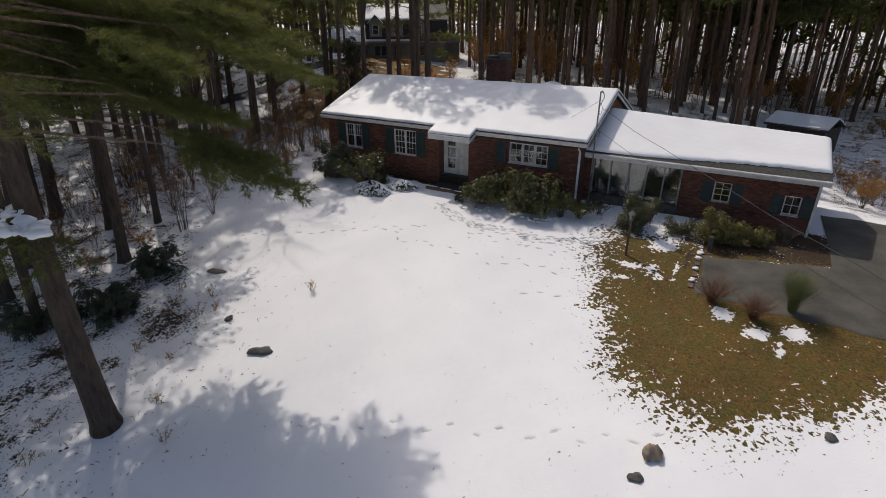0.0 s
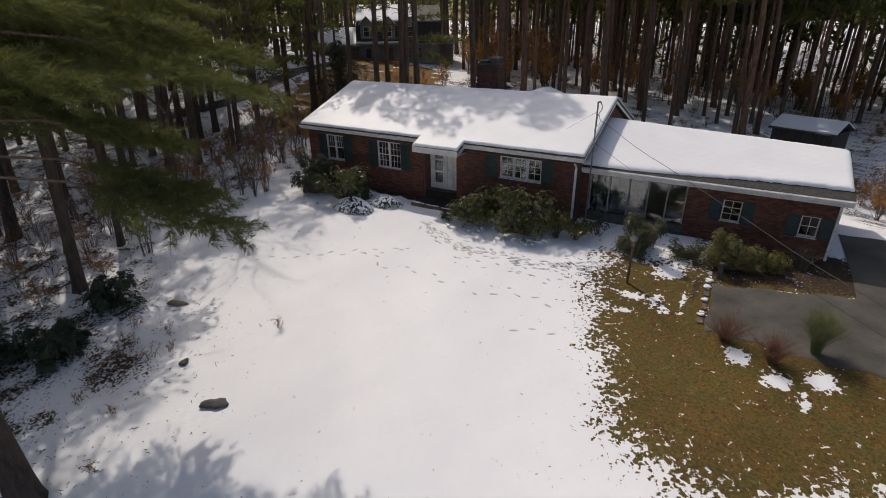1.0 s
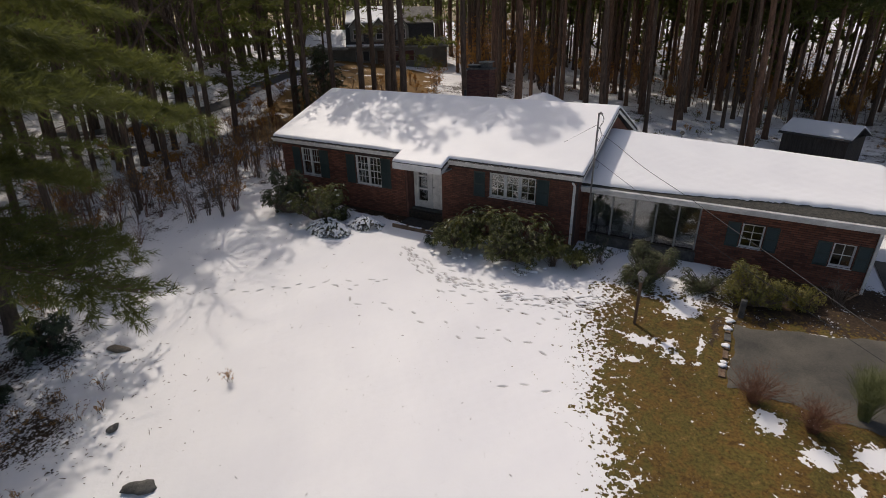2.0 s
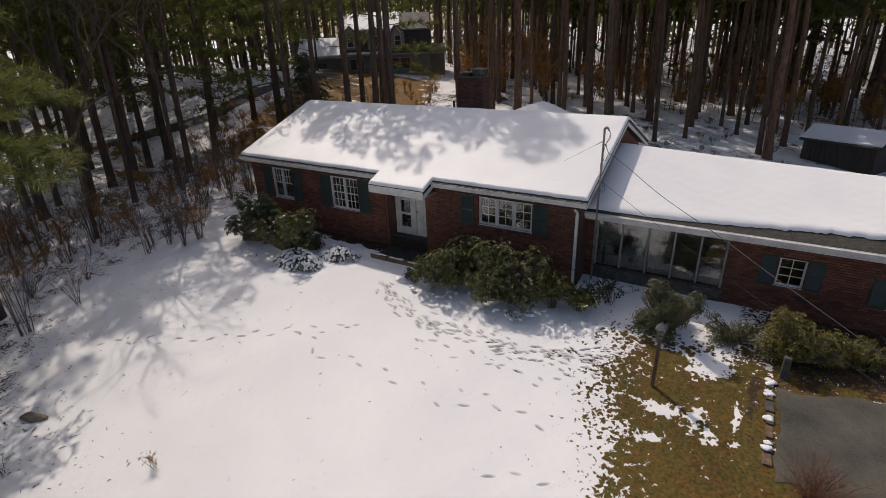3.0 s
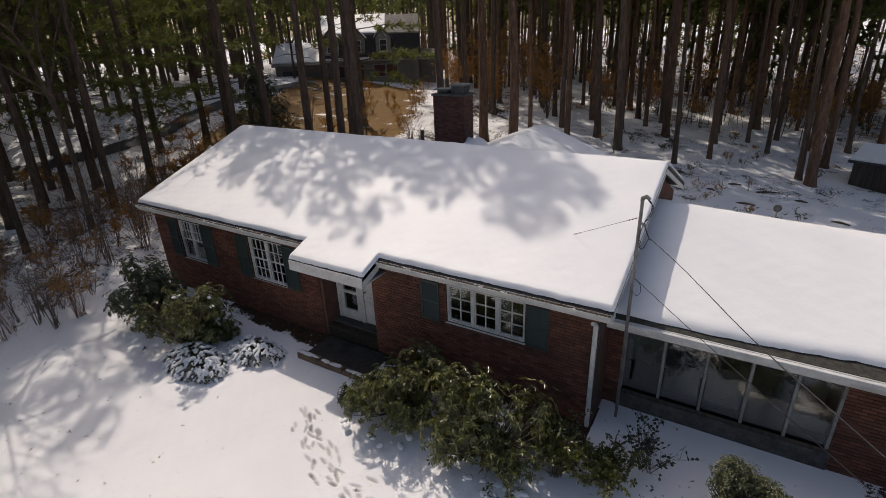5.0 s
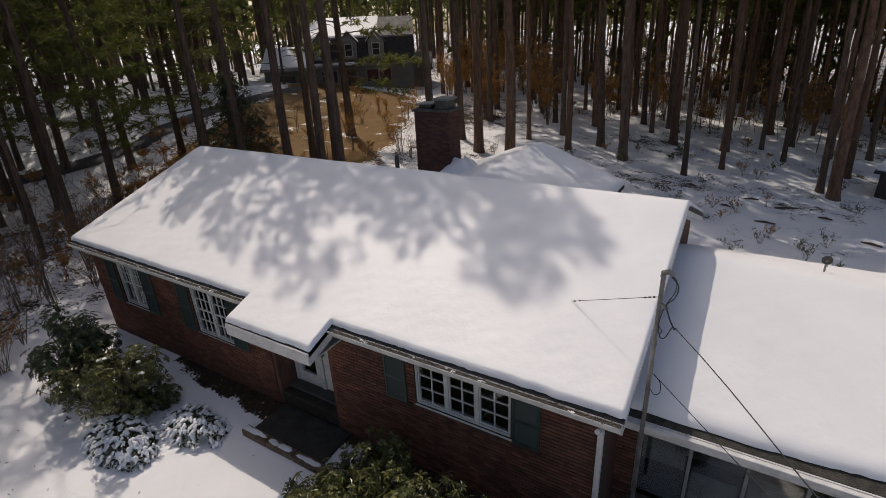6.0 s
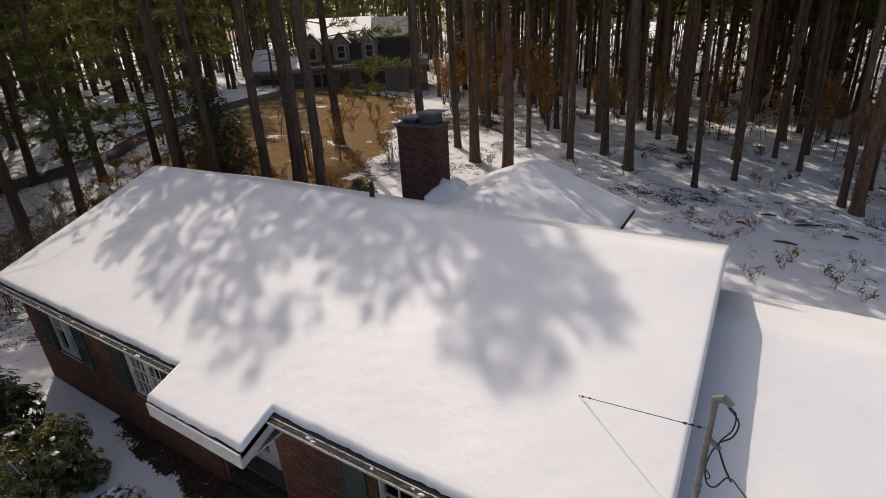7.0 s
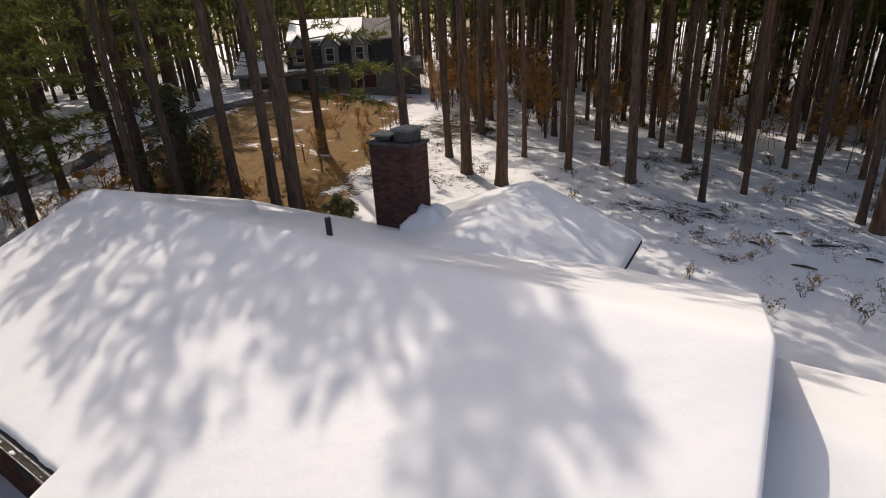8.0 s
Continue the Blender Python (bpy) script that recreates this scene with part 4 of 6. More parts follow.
# pale slats added behind four panes to stand in for snow mirrored there
for a, b, z0, z1 in ((0.46, 1.12, 0.75, 1.45), (1.24, 1.90, 0.2, 0.85), (2.03, 2.66, 0.2, 1.15), (3.52, 4.08, 0.25, 0.6)):
    bl = Shape()
    for k in range(int((z1 - z0) / 0.05)):
        bl.box(a, b, WY0 + 0.16, WY0 + 0.165, z0 + 0.05 * k, z0 + 0.05 * k + 0.046)
    part("blind", bl, REFLECT_PALE, porch, "pale slats behind the glass in place of its snow reflections")
part("plinth", Shape().box(0.32, 4.22, WY0 - 0.05, WY0 - 0.002, -0.7, -0.02, 0.01), STONE_DARK, house, "dark stone plinth below the porch glass")

# chimney
chim = empty("chimney")
chim.parent = house
tagged(chim, "broad brick chimney with two capped flues")
CX0, CX1, CY0, CY1, CZ = -9.0, -7.62, 8.6, 9.35, 5.12
core = part("shaft", Shape().box(CX0 + 0.01, CX1 - 0.01, CY0 + 0.01, CY1 - 0.01, 1.5, CZ), MORTAR, chim)
part("cap", Shape().box(CX0 - 0.05, CX1 + 0.05, CY0 - 0.05, CY1 + 0.05, CZ, CZ + 0.08, 0.015), STONE_DARK, chim, "dark stone cap")
part("flue", Shape().box(CX0 + 0.12, CX0 + 0.6, CY0 + 0.14, CY1 - 0.14, CZ + 0.08, CZ + 0.2, 0.02), STONE_DARK, chim)
part("flue", Shape().box(CX0 + 0.78, CX1 - 0.12, CY0 + 0.1, CY1 - 0.1, CZ + 0.08, CZ + 0.36, 0.02), STONE_DARK, chim)
part("lid", Shape().box(CX0 + 0.02, CX0 + 0.68, CY0 + 0.05, CY1 - 0.05, CZ + 0.2, CZ + 0.25, 0.012), COPPER, chim, "grey slab lid over the flue")
part("lid", Shape().box(CX0 + 0.72, CX1 - 0.04, CY0 + 0.03, CY1 - 0.03, CZ + 0.36, CZ + 0.43, 0.02), COPPER, chim, "weathered green-grey slab lid over the flue")
sd = Shape()
lump(sd, random.Random(17), (-7.25, 8.75, 3.05), 0.85, 0.55, 9, 18)
part("snow", sd, SNOW_ROOF, chim, "snow drifted against the chimney", smooth=True)
part("vent_pipe", Shape().tube([(-7.15, 4.95, 4.0), (-7.15, 4.95, 4.55)], [0.06, 0.06], 12), BLACK, house, "black plumbing vent pipe")

# service mast and cables
mast = empty("service_mast")
mast.parent = house
tagged(mast, "galvanised electrical service mast with a weatherhead")
mxp, myp = 0.49, 0.30
part("pole", Shape().tube([(mxp, myp, -0.2), (mxp, myp, 2.6), (mxp, myp, 4.62)], [0.030, 0.030, 0.030], 12), GALV, mast)
part("coupling", Shape().tube([(mxp, myp, 3.55), (mxp, myp, 3.64)], [0.037, 0.037], 12), GALV, mast)
part("weatherhead", Shape().tube([(mxp - 0.005, myp, 4.60), (mxp, myp, 4.66), (mxp + 0.06, myp - 0.02, 4.70), (mxp + 0.13, myp - 0.05, 4.67)], [0.034, 0.040, 0.040, 0.028], 10), GALV, mast)
part("insulator", Shape().tube([(mxp, myp, 4.22), (mxp + 0.08, myp - 0.06, 4.2), (mxp + 0.11, myp - 0.08, 4.19)], [0.018, 0.03, 0.018], 8), GALV, mast)


def hanging(a, b, sag, n=24):
    a, b = Vector(a), Vector(b)
    return [tuple(a.lerp(b, i / n) - Vector((0, 0, sag * 4 * (i / n) * (1 - i / n)))) for i in range(n + 1)]


def smooth_run(pts, per=6):
    """A smooth curve through a few points."""
    pts = [Vector(p) for p in pts]
    ext = [pts[0] * 2 - pts[1]] + pts + [pts[-1] * 2 - pts[-2]]
    out = []
    for i in range(len(pts) - 1):
        p0, p1, p2, p3 = ext[i:i + 4]
        for k in range(per):
            t = k / per
            out.append(0.5 * (2 * p1 + (p2 - p0) * t + (2 * p0 - 5 * p1 + 4 * p2 - p3) * t * t + (3 * p1 - p0 - 3 * p2 + p3) * t ** 3))
    return [tuple(p) for p in out] + [tuple(pts[-1])]


def cable(a, b, sag, r, label, name="power_cable", wave=0.0):
    run = hanging(a, b, sag, 48)
    run = [(x + wave * math.sin(i * 0.9), y + wave * math.cos(i * 0.7), z + wave * math.sin(i * 0.55 + 1)) for i, (x, y, z) in enumerate(run)]
    return tagged(part(name, Shape().tube(run, [r] * 49, 5), CABLE, smooth=True), label, "cable")


CABLE_A, CABLE_B = (17.06, -19.29, 2.05), (14.76, -9.26, -0.43)
cable((mxp + 0.24, myp - 0.2, 3.98), CABLE_A, 0.30, 0.0075, "dark twisted overhead service cable from the mast", wave=0.022)
cable((mxp + 0.05, myp - 0.02, 3.1), CABLE_B, 0.38, 0.006, "thin grey telephone cable from the mast")
for pts, r in (([(0.11, -0.05, 4.66), (0.17, -0.07, 4.6), (0.17, -0.08, 4.45), (0.1, -0.07, 4.28), (0.09, -0.07, 4.2)], 0.007),
               ([(0.10, -0.05, 4.65), (0.20, -0.09, 4.55), (0.18, -0.09, 4.38), (0.08, -0.06, 4.22), (0.03, -0.05, 3.95), (0.06, -0.07, 3.76), (0.13, -0.12, 3.78), (0.2, -0.17, 3.98), (0.24, -0.2, 3.99)], 0.008),
               ([(0.10, -0.08, 4.19), (0.17, -0.14, 4.06), (0.24, -0.2, 3.98)], 0.010),
               ([(0.05, -0.04, 3.76), (0.08, -0.08, 3.84), (0.04, -0.06, 3.9)], 0.006),
               ([(0.05, -0.03, 3.1), (0.15, -0.06, 3.02), (0.17, -0.07, 2.86), (0.10, -0.05, 2.78), (0.03, -0.03, 2.85)], 0.006)):
    run = smooth_run([(mxp + x, myp + y, z) for x, y, z in pts])
    part("cable_loop", Shape().tube(run, [r] * len(run), 5), CABLE, mast, "loop of black cable", smooth=True)
part("conduit", Shape().tube([(mxp + 0.03, myp - 0.05, -0.1), (mxp + 0.03, myp - 0.05, 3.3)], [0.012, 0.012], 8), GALV, mast)
GUY_TOP, GUY_FOOT = Vector((mxp, myp, 4.31)), Vector((-1.03, 1.40, float(main_roof(0, 1.40)) + 0.10))
guy = tagged(part("guy_wire", Shape().tube([GUY_TOP, GUY_FOOT], [0.0045, 0.0045], 5), CABLE, smooth=True), "thin guy wire from the mast to the roof", "wire")
for u in (0.05, 0.09, 0.13, 0.86, 0.93, 0.99):
    p = GUY_TOP.lerp(GUY_FOOT, u)
    q = GUY_TOP.lerp(GUY_FOOT, u + 0.012)
    part("bead", Shape().tube([p, q], [0.013, 0.013], 6), BLACK, guy)

# satellite dish behind the wing's ridge
dish = empty("satellite_dish", (2.75, 4.9, float(wing_roof(2.75, 4.9)) + 0.04), label="small grey satellite dish on a short arm", category="satellite dish")
dm = Shape()
rings = 6
dv = [(0, 0, 0)]
for i in range(1, rings + 1):
    r = 0.09 * i / rings
    dv += [(r * math.cos(a), -0.9 * r * r, r * math.sin(a)) for a in [2 * math.pi * j / 20 for j in range(20)]]
df = [(0, 1 + j, 1 + (j + 1) % 20) for j in range(20)]
for i in range(1, rings):
    for j in range(20):
        a, b = 1 + (i - 1) * 20 + j, 1 + (i - 1) * 20 + (j + 1) % 20
        df.append((a, a + 20, b + 20, b))
dm.add([(x, y, z + 0.34) for x, y, z in dv], df)
part("reflector", dm, STONE_DARK, dish, smooth=True)
part("arm", Shape().tube([(0, 0.02, -0.05), (0, 0.02, 0.25), (0, 0.0, 0.34)], [0.018] * 3, 8).tube([(0, 0, 0.25), (0, -0.2, 0.3)], [0.01, 0.01], 6), GALV, dish)


# ---- vegetation ----
def leaf_fan(s, r, c, axis, n, length, width, droop):
    """A whorl of n leaves round a shoot tip."""
    axis = Vector(axis).normalized()
    u = axis.orthogonal().normalized()
    w = axis.cross(u)
    a0 = r.uniform(0, 6.28)
    for i in range(n):
        a = a0 + 6.283 * i / n + r.uniform(-0.25, 0.25)
        d = (u * math.cos(a) + w * math.sin(a)) * math.cos(droop) + axis * math.sin(droop)
        d.z -= 0.06
        d.normalize()
        ln = length * r.uniform(0.75, 1.15)
        side = d.cross(axis).normalized() * width * 0.5
        p0 = Vector(c)
        p1 = p0 + d * ln * 0.55 + axis * ln * 0.06
        p2 = p0 + d * ln - Vector((0, 0, ln * 0.12))
        s.add([tuple(p0), tuple(p1 + side), tuple(p2), tuple(p1 - side)], [(0, 1, 2, 3)])


def bush(x, y, rx, ry, h, seed, count, mat, label, leaf=(0.13, 0.045), snow=0, lobes=5, category="bush", name="rhododendron", cone=False, foot=0, per=(6, 8), tips=0.0):
    r = random.Random(seed)
    base = gz(x, y)
    b = empty(name, (x, y, base - 0.03), label=label, category=category)
    mounds = [(r.uniform(-0.8, 0.8) * rx, r.uniform(-0.75, 0.75) * ry, (r.uniform(0.3, 0.8) if j % 2 else r.uniform(0.1, 0.4)) * h, r.uniform(0.20, 0.40)) for j in range(lobes + 9)] + [(0, 0, 0.36 * h, 0.55)]
    if cone:
        mounds = [(rx * 0.75 * (1 - k / 14) * math.cos(k * 2.4), ry * 0.75 * (1 - k / 14) * math.sin(k * 2.4), h * (0.1 + 0.8 * k / 13), 0.42 - 0.024 * k) for k in range(14)]
    stems, lv, caps = Shape(), Shape(), Shape()
    for i in range(count):
        mx, my, mz, k = mounds[r.randrange(len(mounds))]
        z = r.uniform(-0.5, 1)
        a = r.uniform(0, 6.283)
        q = math.sqrt(max(0, 1 - z * z))
        nrm = Vector((q * math.cos(a), q * math.sin(a), z))
        k2 = k * (r.uniform(0.75, 1.35) if r.random() < 0.78 else r.uniform(0.4, 0.8))
        proud = r.random() < tips and z > 0
        if proud:
            k2 = k * r.uniform(1.25, 1.7)
        c = Vector((mx + nrm.x * rx * k2, my + nrm.y * ry * k2, mz + nrm.z * h * 0.42 * (k2 + 0.28)))
        if c.z < 0.03:
            c.z = r.uniform(0.03, 0.25)
        ax = (nrm + Vector((r.uniform(-0.4, 0.4), r.uniform(-0.4, 0.4), 0.5))).normalized()
        leaf_fan(lv, r, c, ax, r.randint(*per), leaf[0] * r.uniform(0.8, 1.2), leaf[1], r.uniform(-0.45, 0.25))
        if i % 5 == 0 or proud:
            mid = Vector((c.x * 0.5, c.y * 0.5, c.z * 0.45))
            stems.tube([(r.uniform(-0.12, 0.12) * rx, r.uniform(-0.12, 0.12) * ry, 0), tuple(mid), tuple(c)], [0.016, 0.011, 0.004], 4)
    part("stem_clump", stems, TWIG, b)
    for i in range(snow):
        mx, my, mz, k = mounds[r.randrange(len(mounds))]
        a = r.uniform(0, 6.283)
        e = r.uniform(0.3, 0.9)
        lump(caps, r, (mx + math.cos(a) * rx * k * e, my + math.sin(a) * ry * k * e, mz + h * 0.5 * k * (1 - e * e * 0.8) - 0.05), r.uniform(0.03, 0.085), 0.5)
    for i in range(foot):
        a, e = r.gauss(5.5, 0.5), r.uniform(0.6, 1.15)
        p = (math.cos(a) * rx * e, math.sin(a) * ry * e, 0.04)
        lump(caps, r, p, r.uniform(0.03, 0.11), 0.55)
        if i % 3 == 0:
            leaf_fan(lv, r, (p[0], p[1], 0.08), (r.uniform(-1, 1), -1, 0.8), 4, leaf[0] * 0.8, leaf[1], 0.0)
    part("foliage", lv, mat, b)
    if snow or foot:
        tagged(part("snow", caps, SNOW_CLUMP, b, "clumps of snow caught in the leaves", smooth=True), kind="stuff")
    return b


def snowy_bush(x, y, rx, ry, h, seed, count):
    """Low branches pressed down by snow: a heap of snow-capped leaves with dark slits between them."""
    r = random.Random(seed)
    b = empty("rhododendron", (x, y, gz(x, y) - 0.03), label="low rhododendron branches bent down under snow", category="bush")
    stems, lv, caps = Shape(), Shape(), Shape()
    for i in range(count):
        e, a = math.sqrt(r.random()), r.uniform(0, 6.283)
        dx, dy = math.cos(a), math.sin(a)
        hump = 0.75 + 0.25 * math.sin(3.1 * e * dx + seed) * math.cos(2.3 * dy * e + 1)
        c = Vector((dx * e * rx, dy * e * ry, h * hump * (1 - e ** 2.4) + 0.03))
        droop = Vector((dx, dy - 0.25, -0.35 - 0.6 * e)).normalized()
        leaf_fan(lv, r, c, (dx * 0.6, dy * 0.6, 0.5), r.randint(4, 6), r.uniform(0.09, 0.14), 0.04, -0.4)
        # snow lies along the drooping leaves in short rolls
        for m in range(r.choice((0, 1, 2, 3))):
            way = (droop + Vector((r.gauss(0, 0.45), r.gauss(0, 0.45), 0))).normalized()
            size = r.uniform(0.022, 0.06)
            for k in range(r.choice((2, 3, 4, 5))):
                lump(caps, r, c + way * (0.7 * size * k) + Vector((0, 0, 0.03)), size * (1 - 0.13 * k), r.uniform(0.6, 0.9), 4, 6)
        if i % 6 == 0:
            stems.tube([(0, 0, 0), (c.x * 0.5, c.y * 0.5, c.z * 0.8), tuple(c)], [0.014, 0.01, 0.004], 4)
    part("stem_clump", stems, TWIG, b)
    part("foliage", lv, LEAF_DEEP, b)
    tagged(part("snow", caps, SNOW_CLUMP, b, "clumps of snow caught in the leaves", smooth=True), kind="stuff")
    return b


def twig_shrub(x, y, h, spread, stems, seed, mat, label, name="bare_shrub", fine=3, leaves=None, leaf_n=0, r0=0.012, leaf_size=0.05):
    """A clump of thin branching stems, with dry leaves if asked."""
    r = random.Random(seed)
    b = empty(name, (x, y, gz(x, y) - 0.03), label=label, category="shrub")
    s, lv = Shape(), Shape()
    for i in range(stems):
        a, lean = r.uniform(0, 6.283), r.uniform(0.05, 1.0) * spread
        hh = h * r.uniform(0.6, 1.05)
        p0 = Vector((r.uniform(-0.1, 0.1), r.uniform(-0.1, 0.1), 0))
        p1 = p0 + Vector((math.cos(a) * lean * 0.35, math.sin(a) * lean * 0.35, hh * 0.5))
        p2 = p0 + Vector((math.cos(a) * lean + r.uniform(-0.1, 0.1), math.sin(a) * lean + r.uniform(-0.1, 0.1), hh))
        s.tube([p0, p1, p2], [r0, r0 * 0.7, r0 * 0.25], 4, False)
        for k in range(fine):
            u = r.uniform(0.35, 0.95)
            q = p1.lerp(p2, (u - 0.35) / 0.65) if u > 0.35 else p0.lerp(p1, u)
            d = Vector((r.uniform(-1, 1), r.uniform(-1, 1), r.uniform(0.3, 1))).normalized() * h * r.uniform(0.12, 0.28)
            s.tube([q, q + d * 0.5 + Vector((0, 0, 0.02)), q + d], [r0 * 0.5, r0 * 0.35, r0 * 0.15], 3, False)
            for _ in range(leaf_n):
                c = q + d * r.uniform(0.2, 1.1)
                leaf_fan(lv, r, c, (r.uniform(-1, 1), r.uniform(-1, 1), r.uniform(-0.2, 1)), 2, leaf_size, leaf_size * 0.6, 0.2)
    part("stem_clump", s, mat, b)
    if lv.f:
        part("foliage", lv, leaves, b)
    return b


def needle_tuft(s, r, c, d, length, n, width):
    """A brush of needle bundles at the end of a shoot."""
    d = Vector(d).normalized()
    u = d.orthogonal().normalized()
    w = d.cross(u)
    for i in range(n):
        a = r.uniform(0, 6.283)
        k = r.uniform(0.35, 1.0)
        v = (d * r.uniform(0.25, 1.0) + (u * math.cos(a) + w * math.sin(a)) * k)
        v.z -= 0.12
        v = v.normalized() * length * r.uniform(0.7, 1.15)
        sd = v.cross(Vector((r.uniform(-1, 1), r.uniform(-1, 1), r.uniform(-1, 1)))).normalized() * width
        p = Vector(c) + d * r.uniform(-0.1, 0.1)
        s.add([tuple(p - sd), tuple(p + sd), tuple(p + v)], [(0, 1, 2)])


def bough(li, cr, r, p, end, spread, step, tuft, needles, width, thick=0.05, v0=0.22):
    """A pine bough: a bent limb, side shoots in a flat spray, needle brushes all along them."""
    p, end = Vector(p), Vector(end)
    span = (end - p).length
    d = (end - p).normalized()
    side = Vector((-d.y, d.x, 0)).normalized()
    mid = p.lerp(end, 0.5) + Vector((0, 0, 0.06 * span))
    at = lambda v: p.lerp(mid, v * 2) if v < 0.5 else mid.lerp(end, v * 2 - 1)
    li.tube([p, mid, end], [thick, thick * 0.6, 0.008], 4, False)
    n = max(4, int(span / step))
    for i in range(n):
        v = v0 + (1 - v0) * (i + r.random()) / n
        c = at(min(v, 1.0))
        sgn = 1 if i % 2 else -1
        ln = spread * (0.35 + 0.9 * math.sin(min(1.0, v * 0.9) * math.pi)) * r.uniform(0.55, 1.15)
        sd = (side * sgn * r.uniform(0.6, 1.0) + d * r.uniform(0.3, 0.9) + Vector((0, 0, r.uniform(-0.28, 0.18)))).normalized()
        tip = c + sd * ln + Vector((0, 0, -0.08 * ln))
        if step < 0.3 and i % 2:
            li.tube([c, tip], [0.010, 0.004], 3, False)
        k = max(2, int(ln / (tuft * 0.62)))
        for q in range(k):
            w = (q + 0.5 + r.uniform(-0.3, 0.5)) / k
            e = c.lerp(tip, min(w, 1.0)) + Vector((r.gauss(0, 0.3), r.gauss(0, 0.3), r.gauss(0, 0.16))) * tuft
            needle_tuft(cr, r, e, sd + d * 0.3 + Vector((r.uniform(-0.5, 0.5), r.uniform(-0.5, 0.5), r.uniform(-0.1, 0.5))), tuft * r.uniform(0.7, 1.1), needles, width)


def pine(name, h, r0, crown0, limb, seed, limbs, step, needles, dead, lean=0.15, bark=None, label="", size=0.42, width=0.022, sides=8, more=(), spread=0.26):
    """Pine: tapered trunk, dead lower stubs, limbs with sprays of needle brushes."""
    r = random.Random(seed)
    t = empty(name, (0, 0, 0), label=label, category="tree", group="woodland pines")
    tr, cr, li = Shape(), Shape(), Shape()
    bx, by = r.uniform(-lean, lean), r.uniform(-lean, lean)
    axis = lambda z: Vector((bx * (z / h) ** 2 * 3 + 0.05 * math.sin(z * 0.5 + seed), by * (z / h) ** 2 * 3 + 0.05 * math.sin(z * 0.4 + 2 * seed), z))
    zs = [-0.3, 0.0, 0.25, 0.7] + [h * k / 10 for k in range(1, 11)]
    rad = [r0 * 1.5, r0 * 1.32, r0 * 1.14, r0 * 1.04] + [max(0.02, r0 * (1 - 0.92 * (k / 10) ** 1.15)) for k in range(1, 11)]
    zs, rad = zip(*sorted(zip(zs, rad)))
    tr.tube([axis(z) for z in zs], rad, sides)
    for k in range(dead):
        z = r.uniform(0.14 * h, crown0 + 0.12 * h)
        a = r.uniform(0, 6.283)
        ln = r.uniform(0.35, 1.7)
        p = axis(z)
        d = Vector((math.cos(a), math.sin(a), r.uniform(-0.35, 0.25)))
        tr.tube([p, p + d * ln * 0.6, p + d * ln + Vector((0, 0, -0.12 * ln))], [0.022, 0.014, 0.005], 3, False)
    for k in range(limbs):
        u = (k + r.random()) / limbs
        z = crown0 + (h - crown0) * u
        a = r.uniform(0, 6.283)
        reach = limb * (1 - 0.8 * u ** 1.3) * r.uniform(0.55, 1.1)
        p = axis(z)
        rise = r.uniform(-0.22, 0.18) + 0.35 * u
        d = Vector((math.cos(a), math.sin(a), rise)).normalized()
        bough(li, cr, r, p, p + d * reach, reach * spread, step, size, needles, width, 0.05 * (1 - 0.6 * u))
    for (z, x1, y1, z1) in more:
        p, e = axis(z), Vector((x1, y1, z1))
        bough(li, cr, r, p, e, 1.45 if z1 > 7.2 else 1.0, step * 0.42, size, needles, width, 0.045, 0.55)
    part("trunk", tr, bark or BARK, t, smooth=True)
    tagged(part("branchwork", li, BARK, t), kind="stuff")
    tagged(part("crown", cr, NEEDLE, t), kind="stuff")
    return t


far_pines = [pine("pine_tree", 21 + 1.5 * i, 0.19 + 0.015 * i, 10.0 + 0.8 * i, 4.0, 100 + i, 33, 0.52, 10, 14, bark=(BARK, BARK_RED)[i % 2], label="tall straight pine, bare below with a high crown", size=0.75, width=0.09, sides=7) for i in range(4)]
near_pines = [pine("pine_tree", 18 + i, 0.26, 6.6 + 0.7 * i, 4.8, 200 + i, 40, 0.22, 13, 22, bark=BARK_DARK, label="white pine with drooping dark green lower limbs", size=0.27, width=0.016) for i in range(3)]
side_pines = [pine("pine_tree", 17 + 2 * i, 0.2, 5.6 + 1.6 * i, 3.5, 250 + i, 25, 0.36, 9, 12, label="white pine with dark green limbs down to its foot", size=0.55, width=0.05, sides=7) for i in range(2)]
roof_pines = [pine("pine_tree", 23 + i, 0.25, 11.0 + i, 4.5, 270 + i, 46, 0.23, 12, 30, bark=BARK, label="tall straight pine standing close behind the house", size=0.36, width=0.022) for i in range(2)]
back_pines = [pine("pine_tree", 22 + i, 0.24, 11.5 + i, 3.3, 275 + i, 32, 0.36, 11, 20, bark=(BARK, BARK_RED)[i], label="tall straight pine in the wood behind the house", size=0.5, width=0.05) for i in range(2)]
mid_pines = [pine("pine_tree", 17 + 2 * i, 0.22, 3.2 + i, 3.9, 285 + i, 36, 0.3, 10, 18, label="white pine with yellow-green boughs beside the lane", size=0.42, width=0.028) for i in range(2)]
thin_pines = [pine("pine_tree", 23, 0.23, 14.5, 2.6, 280, 6, 0.34, 8, 34, bark=BARK, label="tall pine with bare trunk and a thin high crown", size=0.42, width=0.026)]
used = set()


